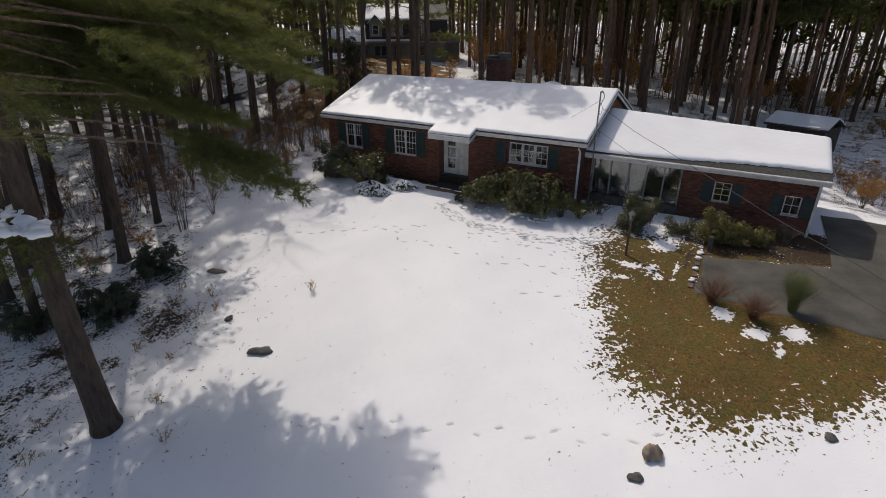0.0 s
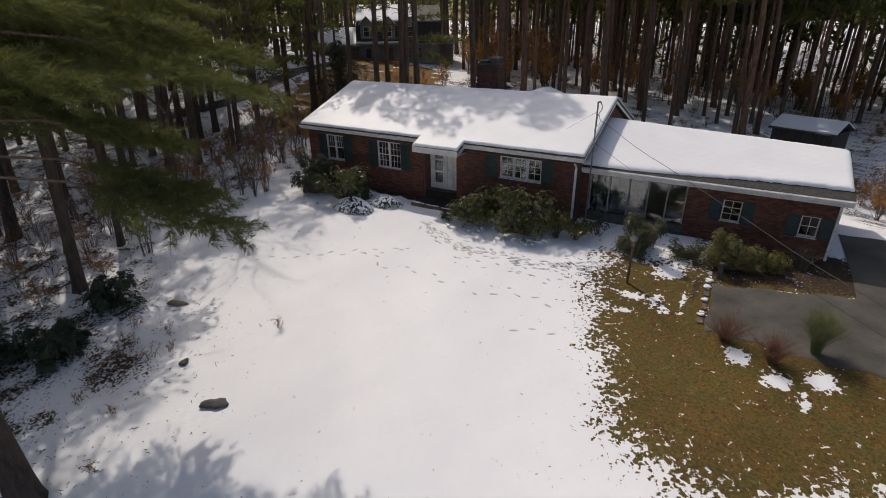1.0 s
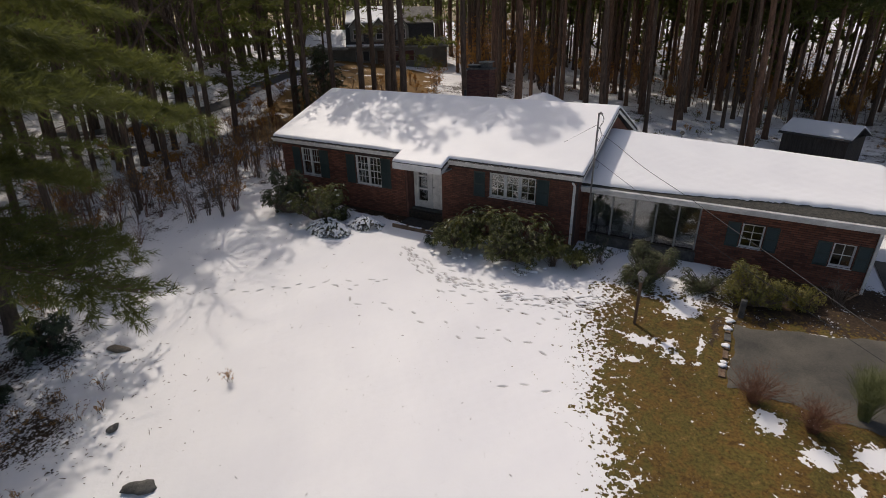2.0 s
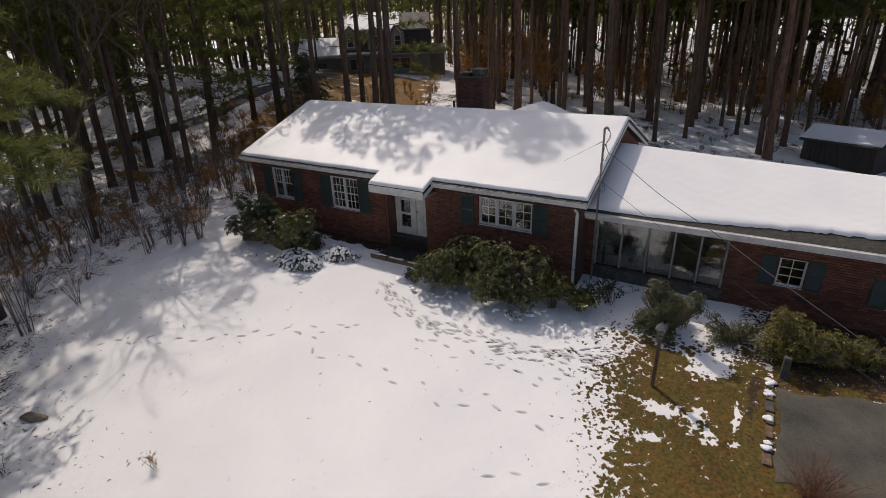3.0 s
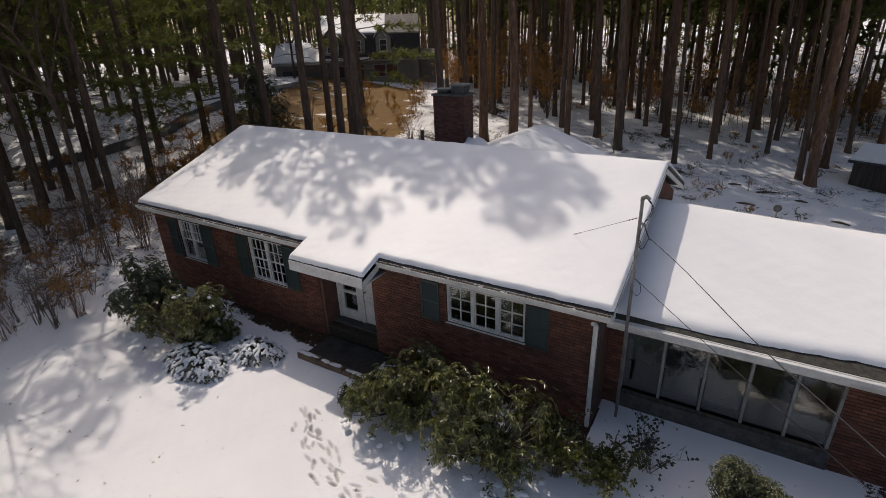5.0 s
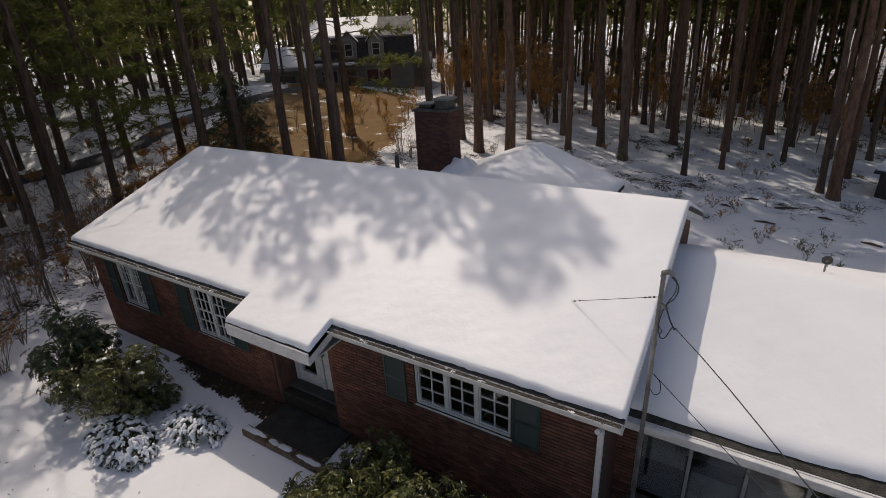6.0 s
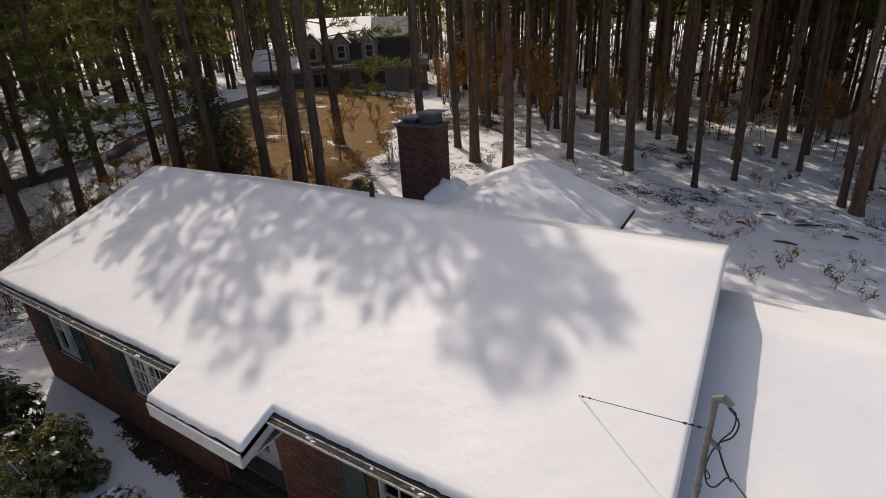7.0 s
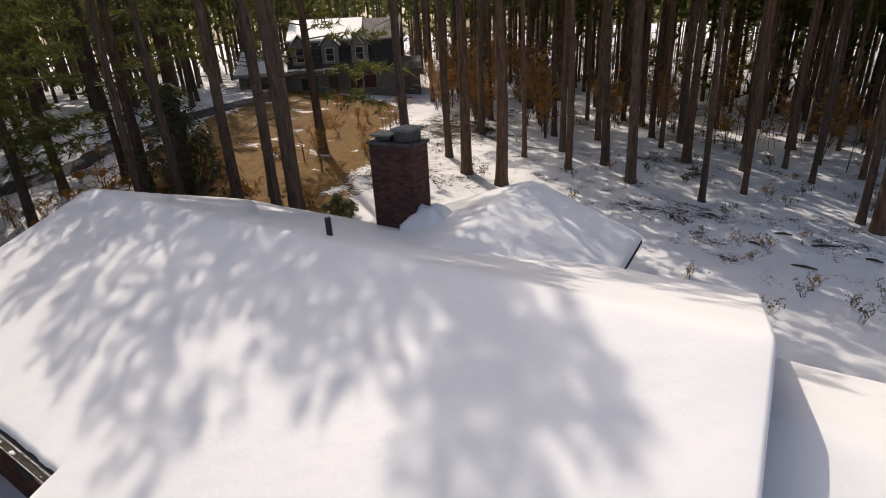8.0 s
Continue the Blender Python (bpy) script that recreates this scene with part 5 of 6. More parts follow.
def plant(kind, x, y, turn, scale=1.0, girth=1.0):
    # trunks tilt a few degrees towards the clearing, set to fit the camera's view
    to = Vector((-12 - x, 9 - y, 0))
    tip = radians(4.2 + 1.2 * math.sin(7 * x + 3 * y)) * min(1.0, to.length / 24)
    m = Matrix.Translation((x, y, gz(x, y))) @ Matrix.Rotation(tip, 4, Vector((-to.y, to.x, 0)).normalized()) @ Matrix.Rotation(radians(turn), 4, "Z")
    src = kind
    if id(kind) not in used:
        used.add(id(kind))
        src.matrix_basis = m
    else:
        src = copy_thing(kind, m)
    src.scale = (scale * girth, scale * girth, scale)
    return src


# pines whose feet are in plain view: x, y, girth
FEET = [(-16.5, 25.1, 0.9), (-14.0, 23.0, 1.2), (-17.5, 31.8, 0.95), (-11.6, 22.5, 1.35), (-11.2, 31.3, 0.8), (-9.6, 27.7, 0.9), (-8.1, 30.0, 1.15), (-10.2, 36.1, 0.9), (-10.3, 44.6, 0.9),
        (-8.6, 43.4, 0.9), (-7.1, 40.0, 0.95), (-5.9, 37.2, 0.75), (-5.0, 39.9, 1.35), (-3.4, 47.8, 1.1), (-0.5, 34.9, 1.2), (2.1, 44.0, 1.3), (4.0, 51.9, 1.2), (5.5, 28.0, 1.4), (4.9, 28.7, 0.8),
        (6.6, 33.5, 0.9), (-11.9, 47.4, 0.9), (-3.4, 60.7, 1.1), (1.2, 60.8, 1.1), (-0.3, 50.4, 1.0), (-25.0, 11.0, 1.2), (-30.5, 9.6, 1.05), (-35.5, 8.2, 1.0), (-30.1, 5.2, 1.1), (-26.8, 6.6, 1.0),
        (-23.6, -3.0, 0.9), (-30.8, 0.0, 1.0), (-23.3, -1.2, 0.8), (-29.1, 12.0, 0.9), (-33.0, 4.0, 0.9), (-19.0, 36.2, 0.8), (-21.3, 40.0, 0.9), (-16.2, 40.2, 0.9), (-24.5, 42.0, 0.9), (-13.2, 35.0, 0.8)]
rp = random.Random(5)
for i, (x, y, gth) in enumerate(FEET):
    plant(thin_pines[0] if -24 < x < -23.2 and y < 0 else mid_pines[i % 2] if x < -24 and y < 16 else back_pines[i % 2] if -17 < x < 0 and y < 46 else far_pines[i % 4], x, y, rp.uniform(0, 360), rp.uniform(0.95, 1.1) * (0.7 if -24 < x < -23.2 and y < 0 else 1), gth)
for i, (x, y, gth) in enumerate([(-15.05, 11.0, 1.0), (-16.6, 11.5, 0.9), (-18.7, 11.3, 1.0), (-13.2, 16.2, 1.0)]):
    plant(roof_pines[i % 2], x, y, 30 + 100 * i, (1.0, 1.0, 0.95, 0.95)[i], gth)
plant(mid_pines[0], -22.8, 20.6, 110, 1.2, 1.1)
# pines added so that their unseen crowns shade the roof and the lawn's edge
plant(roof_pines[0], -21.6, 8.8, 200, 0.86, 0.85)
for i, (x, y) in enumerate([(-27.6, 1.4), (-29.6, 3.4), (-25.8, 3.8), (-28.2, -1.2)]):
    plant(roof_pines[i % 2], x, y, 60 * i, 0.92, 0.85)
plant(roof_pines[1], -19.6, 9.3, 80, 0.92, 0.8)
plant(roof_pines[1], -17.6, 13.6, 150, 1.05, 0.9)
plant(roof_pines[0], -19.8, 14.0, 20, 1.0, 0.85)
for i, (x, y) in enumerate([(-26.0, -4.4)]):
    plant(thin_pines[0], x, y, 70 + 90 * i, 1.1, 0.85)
placed = [(x, y) for x, y, _ in FEET] + [(-17, -6), (-19, -3), (-15, 11), (-17, 11), (-19, 11), (-6, -18), (-14, -14)]


def scatter(kinds, count, x0, x1, y0, y1, gap, skip):
    tries, made = 0, 0
    while made < count and tries < 9000:
        tries += 1
        x, y = rp.uniform(x0, x1), rp.uniform(y0, y1)
        if skip(x, y) or any((x - a) ** 2 + (y - b) ** 2 < gap * gap for a, b in placed):
            continue
        placed.append((x, y))
        made += 1
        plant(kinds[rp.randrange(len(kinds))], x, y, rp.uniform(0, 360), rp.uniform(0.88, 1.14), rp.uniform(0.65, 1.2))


scatter(far_pines, 80, -40, 42, 42, 80, 2.4, lambda x, y: (x < -18 and y < 48) or (x > 5 and int(x * 7) % 5 > 1))
scatter(back_pines, 7, -20, 2, 27, 44, 3.0, lambda x, y: x < -13 and y < 32)
scatter(back_pines, 10, -38, -17, 36, 56, 3.2, lambda x, y: -44 < x < -27 and y < 50 or on_lane(x, y))
scatter(far_pines, 8, -9, 14, 34, 42, 2.8, lambda x, y: 5 < x < 15 and y < 38)
scatter(back_pines, 6, 3, 26, 42, 62, 2.8, lambda x, y: False)
scatter(far_pines, 6, 18, 34, 8, 30, 3.0, lambda x, y: False)
scatter(side_pines + far_pines[:1], 30, -66, -38, -14, 46, 3.2, lambda x, y: on_lane(x, y) or (x > -50 and y > 30))
scatter(side_pines, 22, -58, -24, -34, 2, 2.8, lambda x, y: x > -28 and y > -4)
scatter(side_pines, 22, -54, -27, -12, 8, 2.5, lambda x, y: on_lane(x, y) or x > -30 and y > 1)
scatter(side_pines, 14, -50, -37, 8, 32, 3.0, lambda x, y: on_lane(x, y) or on_lane(x + 1.5, y) or x > -38.5 and y > 24)
# the last three are added to shade the neighbour's lawn
for i, (x, y) in enumerate([(-33, 1.5), (-38.5, 2.5), (-40.5, 12), (-36, -3), (-29, -4), (-42, 18), (-45, 8), (-41.5, 23), (-28.5, 15.5), (-47, 28), (-43.5, 28.5), (-46, 34), (-40.5, 24.8)]):
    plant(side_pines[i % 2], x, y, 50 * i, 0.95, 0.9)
# white pines along the lawn's edge, several of them added to shade the bank
for i, (x, y, gth, sc) in enumerate([(-15.8, -12.3, 0.95, 0.95), (-13.7, -16.6, 0.7, 0.9), (-19.5, -14.5, 1.0, 1.0), (-17.4, -16.2, 0.85, 1.0), (-20.8, -17.6, 0.9, 1.0), (-23.5, -11.5, 1.0, 1.05), (-16.5, -21.0, 1.0, 1.0), (-24.5, -17, 1.0, 1.0), (-11.5, -23.5, 1.0, 1.0), (-9.5, -21.0, 0.8, 0.9), (-17.6, -9.6, 0.75, 0.8), (-19.4, -10.9, 0.8, 0.95)]):
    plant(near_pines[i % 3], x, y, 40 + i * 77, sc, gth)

BIG = (-6.7, -18.0, gz(-6.7, -18.0))
REACH = [(5.5, -9.5, -16.5, 5.5), (6.2, -8.8, -15.2, 6.4), (7.0, -9.9, -17.0, 7.0), (6.4, -4.4, -15.4, 6.8), (6.0, -8.0, -14.4, 5.6), (7.4, -6.6, -14.0, 7.6), (7.9, -8.4, -15.6, 8.2), (4.6, -4.3, -13.4, 4.2), (4.3, -2.7, -14.1, 4.0), (5.4, -8.3, -12.4, 4.8), (7.2, -6.0, -10.9, 6.9), (6.6, -4.6, -11.6, 6.2), (8.2, -7.4, -11.2, 8.0), (5.0, -6.4, -12.8, 5.0), (6.2, -9.6, -13.4, 6.0), (7.8, -8.8, -11.8, 7.2), (8.8, -10.4, -13.0, 8.4), (7.0, -11.2, -13.0, 6.5), (7.5, -12.0, -14.2, 7.5), (6.4, -10.2, -12.0, 6.2), (8.5, -11.5, -11.8, 8.8), (6.8, -9.0, -12.8, 6.6)]
big_pine = pine("pine_tree", 19.5, 0.3, 8.5, 6.2, 291, 36, 0.2, 18, 8, lean=0.05, bark=BARK_DARK, label="large white pine with long drooping boughs at the lawn's edge", size=0.20, width=0.0075, sides=12,
                more=[(z - BIG[2] + 1.3, x - BIG[0], y - BIG[1], e - BIG[2]) for z, x, y, e in REACH])
big_pine.matrix_basis = pose(-6.7, -18.0, gz(-6.7, -18.0), 0, 0, 0)
sn, sb, sl = Shape(), Shape(), Shape()
rq = random.Random(8)
for i in range(34):
    u = rq.random()
    lump(sn, rq, (-0.55 + 2.1 * u + rq.gauss(0, 0.07), -0.15 - 0.4 * u + rq.gauss(0, 0.16), 6.02 - 0.25 * (u - 0.45) ** 2 + rq.uniform(-0.06, 0.06)), rq.uniform(0.06, 0.2), rq.uniform(0.4, 0.75))
tagged(part("snow", sn, SNOW_CLUMP, big_pine, "snow lying on a bough", smooth=True), kind="stuff")
for i in range(5):
    bough(sb, sl, rq, (-0.1, -0.15, 5.7 + 0.08 * i), (-0.8 + 0.66 * i, -0.8 - 0.25 * math.sin(i), 5.6 - 0.10 * i), 0.7, 0.16, 0.2, 16, 0.008, 0.04, 0.25)
part("bough", sb, BARK, big_pine)
tagged(part("bough_needles", sl, NEEDLE, big_pine), kind="stuff")

# far woods: trunks and crowns out to the skyline
rw = random.Random(9)
fw, fc = Shape(), Shape()
for i in range(1150):
    a = rw.uniform(-1.9, 1.1)
    dist = 58 + 118 * rw.random() ** 1.3
    x, y = -0.5 + math.sin(a) * dist, math.cos(a) * dist
    z0 = gz(x, y)
    h, q = rw.uniform(17, 25), rw.uniform(0.13, 0.26)
    if (-48 < x < -22 and 30 < y < 60) or (x > 6 and i % 5 in ((1, 3) if dist < 105 else (1,))):
        continue
    fw.tube([(x, y, z0 - 0.3), (x + rw.uniform(-0.2, 0.2), y, z0 + h * 0.5), (x + rw.uniform(-0.5, 0.5), y, z0 + h)], [q, q * 0.75, 0.04], 5, False)
    for k in range(30):
        zz = z0 + h * (rw.uniform(0.34 if -45 < x < -12 else 0.38, 1.02) if k % 15 else rw.uniform(0.03, 0.3))
        needle_tuft(fc, rw, (x + rw.gauss(0, 1.5) , y + rw.gauss(0, 1.5), zz), (rw.uniform(-1, 1), rw.uniform(-1, 1), 0.3), 1.5, 6, 0.22)
ug, ul = Shape(), Shape()
for i in range(2600):
    a = rw.uniform(-1.5, 1.0)
    dist = 40 + 75 * rw.random() ** 0.8
    x, y = -0.5 + math.sin(a) * dist, math.cos(a) * dist
    if (x < -12 and y < 48) or y < 30 or (x < -20 and y < 56) or (x > 6 and i % 2):
        continue
    z0, h = gz(x, y), rw.uniform(1.0, 6.5)
    q = Vector((x + rw.uniform(-0.5, 0.5), y, z0 + h))
    ug.tube([(x, y, z0 - 0.1), q], [rw.uniform(0.02, 0.055), 0.01], 3, False)
    for k in range(5):
        p = Vector((x, y, z0)).lerp(q, rw.uniform(0.25, 0.95))
        d = Vector((rw.uniform(-1, 1), rw.uniform(-1, 1), rw.uniform(0.1, 0.8))) * rw.uniform(0.4, 1.1)
        ug.tube([p, p + d], [0.018, 0.008], 3, False)
        if i % 3 == 0:
            needle_tuft(ul, rw, p + d, d, 0.35, 5, 0.07)
tagged(part("undergrowth", ug, TWIG), "thin saplings and brush under the far pines", "brush", kind="stuff")
tagged(part("dry_leaves", ul, DRYLEAF), "tawny leaves left on the far brush", "brush", kind="stuff")
tagged(part("far_trunks", fw, BARK), "far-off pine trunks fading into the wood", "woods", kind="stuff")
tagged(part("far_crowns", fc, NEEDLE), "dark crowns of the far pine woods", "woods", kind="stuff")


def bare_tree(x, y, h, r0, seed, turn=0.0):
    """Leafless hardwood: limbs that fork again and again."""
    r = random.Random(seed)
    t = empty("bare_tree", (x, y, gz(x, y) - 0.1), label="leafless hardwood tree at the lawn's edge", category="tree")
    wood, fine = Shape(), Shape()

    def grow(p, d, ln, rad, level):
        q1 = p + d * ln * 0.5 + Vector((r.uniform(-1, 1), r.uniform(-1, 1), 0.3)) * ln * 0.05
        q2 = p + d * ln + Vector((r.uniform(-1, 1), r.uniform(-1, 1), 0.5)) * ln * 0.06
        (wood if level < 2 else fine).tube([p, q1, q2], [rad, rad * 0.85, rad * 0.68], 7 if level < 2 else 4, False)
        if level > 5:
            return
        for k in range(3 if level in (1, 2, 3) else 2):
            a = r.uniform(0, 6.283)
            s = d.orthogonal().normalized()
            s = Matrix.Rotation(a, 3, d) @ s
            nd = (d * r.uniform(0.7, 1.0) + s * r.uniform(0.45, 0.85) + Vector((0, 0, 0.12))).normalized()
            base = q2 if k < 2 else q1
            grow(base, nd, ln * r.uniform(0.6, 0.8), rad * 0.62, level + 1)

    grow(Vector((0, 0, 0)), Vector((0.04, 0.03, 1)).normalized(), h * 0.34, r0, 0)
    part("trunk", wood, BARK, t, smooth=True)
    tagged(part("branchwork", fine, BARK, t), kind="stuff")
    return t


bare_tree(-23.6, 1.6, 14.0, 0.14, 61)
bare_tree(-23.6, -3.2, 16.0, 0.13, 64)
bare_tree(-20.6, -4.6, 12.5, 0.10, 67)

# bushes by the house
bush(-13.0, -1.8, 0.98, 0.88, 2.05, 1, 980, LEAF_DEEP, "dark green rhododendron by the brick wall", (0.125, 0.042), snow=7, per=(7, 9), tips=0.25)
bush(-10.85, -2.0, 1.05, 1.05, 1.9, 2, 820, LEAF, "rhododendron with curled olive leaves and snow beneath", (0.12, 0.038), snow=22, foot=30, per=(7, 10), tips=0.28)
snowy_bush(-9.9, -2.55, 1.2, 0.62, 0.6, 18, 300)
snowy_bush(-8.7, -1.5, 1.0, 0.55, 0.46, 19, 190)
bush(-4.0, -1.55, 1.15, 1.0, 1.68, 3, 820, LEAF, "broad rhododendron with curled leaves, sun glints in the palest tones", (0.12, 0.038), snow=3, per=(7, 10), tips=0.28, foot=14)
bush(-1.55, -1.65, 1.2, 1.05, 1.92, 4, 980, LEAF, "broad rhododendron with curled leaves, sun glints in the palest tones", (0.12, 0.038), snow=4, per=(7, 10), tips=0.28, foot=26)
bush(-5.15, -1.85, 0.35, 0.3, 0.45, 27, 60, LEAF_DEEP, "small rhododendron shoot beside the kerb", (0.12, 0.04), snow=6, per=(5, 7))
twig_shrub(0.6, -1.35, 0.8, 0.8, 40, 55, TWIG, "thin half-bare shrub with small dark leaves by the downspout", "half_bare_shrub", fine=6, leaves=LEAF, leaf_n=4, r0=0.007, leaf_size=0.09)
twig_shrub(-0.15, -1.5, 1.1, 0.95, 50, 5, TWIG, "thin half-bare shrub with small dark leaves by the downspout", "half_bare_shrub", fine=6, leaves=LEAF, leaf_n=4, r0=0.008, leaf_size=0.09)
twig_shrub(1.3, -0.6, 0.9, 0.95, 24, 6, TWIG, "thin half-bare shrub below the porch glass", "half_bare_shrub", fine=6, leaves=LEAF_DARK, leaf_n=1, r0=0.009, leaf_size=0.1)
bush(3.05, -1.25, 0.85, 0.8, 1.7, 7, 4600, LEAF_BOX, "rounded olive-green small-leaved bush by the lamp post", (0.062, 0.030), name="boxwood", per=(2, 4))
bush(6.15, -1.2, 0.85, 0.75, 1.5, 8, 3000, LEAF_GOLD, "small-leaved bush with yellow-green leaves beside the wing", (0.07, 0.032), name="boxwood", per=(2, 4))
bush(4.8, -0.9, 0.8, 0.6, 0.7, 9, 900, LEAF_BOX, "low straggling bush against the wing", (0.06, 0.026), name="boxwood", per=(2, 4))
bush(7.35, -0.85, 0.45, 0.45, 0.85, 10, 700, LEAF_GOLD, "small bush with yellow-green leaves beside the wing", (0.07, 0.032), name="boxwood", per=(2, 4))
twig_shrub(8.5, -5.05, 1.35, 0.6, 200, 12, JUNIPER, "feathery green juniper beside the driveway", "juniper", fine=12, r0=0.0045)
bush(-13.2, -12.5, 1.0, 0.9, 1.35, 13, 620, LEAF_DARK, "dark evergreen bush at the wood's edge", snow=2, name="mountain_laurel")
bush(-12.2, -14.8, 1.25, 1.1, 1.15, 14, 760, LEAF_DARK, "dark evergreen bush at the wood's edge", snow=2, name="mountain_laurel")
bush(-14.2, -16.4, 1.4, 1.2, 1.3, 15, 620, LEAF_DARK, "dark evergreen bush at the wood's edge", snow=3, name="mountain_laurel")
bush(-22.6, 11.6, 2.7, 2.4, 5.2, 16, 620, LEAF_DEEP, "tall dark holly with open branches beside the lane", name="holly", leaf=(0.2, 0.07), cone=True, tips=0.35)
bush(-15.6, 14.0, 0.9, 0.7, 1.0, 17, 160, LEAF, "low evergreen bush behind the house", name="mountain_laurel", leaf=(0.2, 0.08))
twig_shrub(6.3, -5.5, 0.85, 0.85, 170, 20, TWIG_RED, "leafless reddish shrub beside the driveway", fine=9, r0=0.0034)
twig_shrub(7.5, -5.9, 0.85, 0.85, 170, 21, TWIG_RED, "leafless reddish shrub beside the driveway", fine=9, r0=0.0034)
twig_shrub(8.3, -0.2, 0.9, 0.7, 26, 22, TWIG, "bare twiggy shrub at the wing's end", fine=5)
twig_shrub(-15.8, -3.4, 2.3, 1.0, 16, 23, TWIG, "leafless multi-stemmed shrub on the snowy lawn", fine=6)
rs = random.Random(33)
for i in range(46):
    x, y = rs.uniform(-25, -14.6), rs.uniform(-13, 6)
    if x > -16.2 and y > -9:
        x -= 2.5
    twig_shrub(x, y, rs.uniform(1.6, 4.2), rs.uniform(0.4, 1.2), rs.randint(3, 7), 300 + i, TWIG, "thin bare saplings at the wood's edge", "sapling", fine=7, leaves=DRYLEAF, leaf_n=(1 if i % 4 == 0 else 0), r0=0.013)
for i in range(80):
    x, y = rs.uniform(-26, -15.4), rs.uniform(-14, 5)
    twig_shrub(x, y, rs.uniform(0.8, 2.2), rs.uniform(0.6, 1.3), 11, 800 + i, (TWIG, TWIG_RED)[i % 2], "tangled tawny brush at the wood's edge", "brushwood", fine=7, leaves=DRYLEAF, leaf_n=(2 if i % 2 == 0 else 0), r0=0.009, leaf_size=0.08)
for i in range(16):
    x, y = rs.uniform(-26, -16.5), rs.uniform(6, 20)
    twig_shrub(x, y, rs.uniform(1.2, 3.2), rs.uniform(0.5, 1.2), rs.randint(4, 8), 400 + i, TWIG_RED, "bare reddish saplings beside the lane", "sapling", fine=7, leaves=DRYLEAF, leaf_n=(2 if i % 2 == 0 else 0), r0=0.016)
for i in range(30):
    y = rs.uniform(33, 54)
    x = rs.uniform(-25, -15) * (y + 1.7) / 41.7
    twig_shrub(x, y, rs.uniform(2.5, 6.5), rs.uniform(1.2, 2.6), 7, 500 + i, TWIG, "young beech keeping its dry orange leaves", "beech_sapling", fine=9, leaves=DRYLEAF, leaf_n=5, r0=0.025, leaf_size=0.17)
for i in range(12):
    x, y = rs.uniform(4, 26), rs.uniform(46, 62)
    twig_shrub(x, y, rs.uniform(2, 5), rs.uniform(1.2, 2.2), 7, 540 + i, TWIG, "young beech keeping its dry orange leaves", "beech_sapling", fine=9, leaves=DRYLEAF, leaf_n=5, r0=0.03, leaf_size=0.22)
rb = random.Random(71)
for i in range(34):
    x, y = rb.uniform(-13, 24), rb.uniform(40, 60)
    twig_shrub(x, y, rb.uniform(1.8, 5.5), rb.uniform(1.0, 2.2), 7, 900 + i, TWIG, "young beech keeping its dry orange leaves", "beech_sapling", fine=9, leaves=DRYLEAF, leaf_n=4, r0=0.026, leaf_size=0.16)
for i in range(26):
    y = rb.uniform(33, 48)
    x = -23.2 - (y - 33) * 0.42 + rb.uniform(0, 5.5)
    twig_shrub(x, y, rb.uniform(1.5, 5.0), rb.uniform(1.0, 2.0), 7, 950 + i, TWIG, "young beech keeping its dry orange leaves", "beech_sapling", fine=9, leaves=DRYLEAF, leaf_n=5, r0=0.022, leaf_size=0.15)
for i in range(22):
    y = rb.uniform(17, 33)
    x = -28.9 - (y - 25) * 0.5 + rb.uniform(0.5, 8.5)
    twig_shrub(x, y, rb.uniform(0.6, 2.6), rb.uniform(0.5, 1.1), 8, 980 + i, (TWIG, TWIG_RED)[i % 2], "thin tawny brush on the neighbour's lawn", "brushwood", fine=6, leaves=DRYLEAF, leaf_n=2, r0=0.012, leaf_size=0.1)
for i in range(54):
    x, y = rs.uniform(-36, -17), rs.uniform(0, 15)
    if on_lane(x, y):
        continue
    twig_shrub(x, y, rs.uniform(0.5, 1.4), rs.uniform(0.5, 1.1), 9, 560 + i, TWIG_RED, "tawny brush beside the lane", "brushwood", fine=6, leaves=DRYLEAF, leaf_n=2, r0=0.012, leaf_size=0.12)
for i in range(110):
    x, y = rs.uniform(-14, 18), rs.uniform(15, 50)
    twig_shrub(x, y, rs.uniform(0.4, 1.0), rs.uniform(0.4, 0.9), 9, 600 + i, TWIG, "low twigs poking through the snow", "brushwood", fine=4, leaves=(LEAF, DRYLEAF)[i % 3 == 0], leaf_n=(2 if i % 2 else 1), r0=0.006, leaf_size=0.09)
rb = random.Random(53)
for i in range(18):
    x, y = rb.uniform(-24.5, -19), rb.uniform(-9.5, -3.5)
    twig_shrub(x, y, rb.uniform(1.4, 3.6), rb.uniform(0.5, 1.1), 8, 1200 + i, (TWIG, TWIG_RED)[i % 2], "thicket of thin brown saplings beside the lawn", "sapling", fine=7, leaves=DRYLEAF, leaf_n=(2 if i % 3 == 0 else 0), r0=0.014, leaf_size=0.09)
twig_shrub(12.9, 14.6, 1.9, 1.3, 20, 1190, TWIG, "dense tan shrub beyond the driveway", fine=8, leaves=DRYLEAF, leaf_n=4, r0=0.012, leaf_size=0.1)
rb = random.Random(47)
for i in range(14):
    x, y = rb.uniform(10.5, 16), rb.uniform(14.5, 21)
    twig_shrub(x, y, rb.uniform(0.8, 2.4), rb.uniform(0.6, 1.3), 9, 1100 + i, (TWIG, TWIG_RED)[i % 2], "tawny brush beyond the driveway", "brushwood", fine=6, leaves=DRYLEAF, leaf_n=2, r0=0.011, leaf_size=0.09)
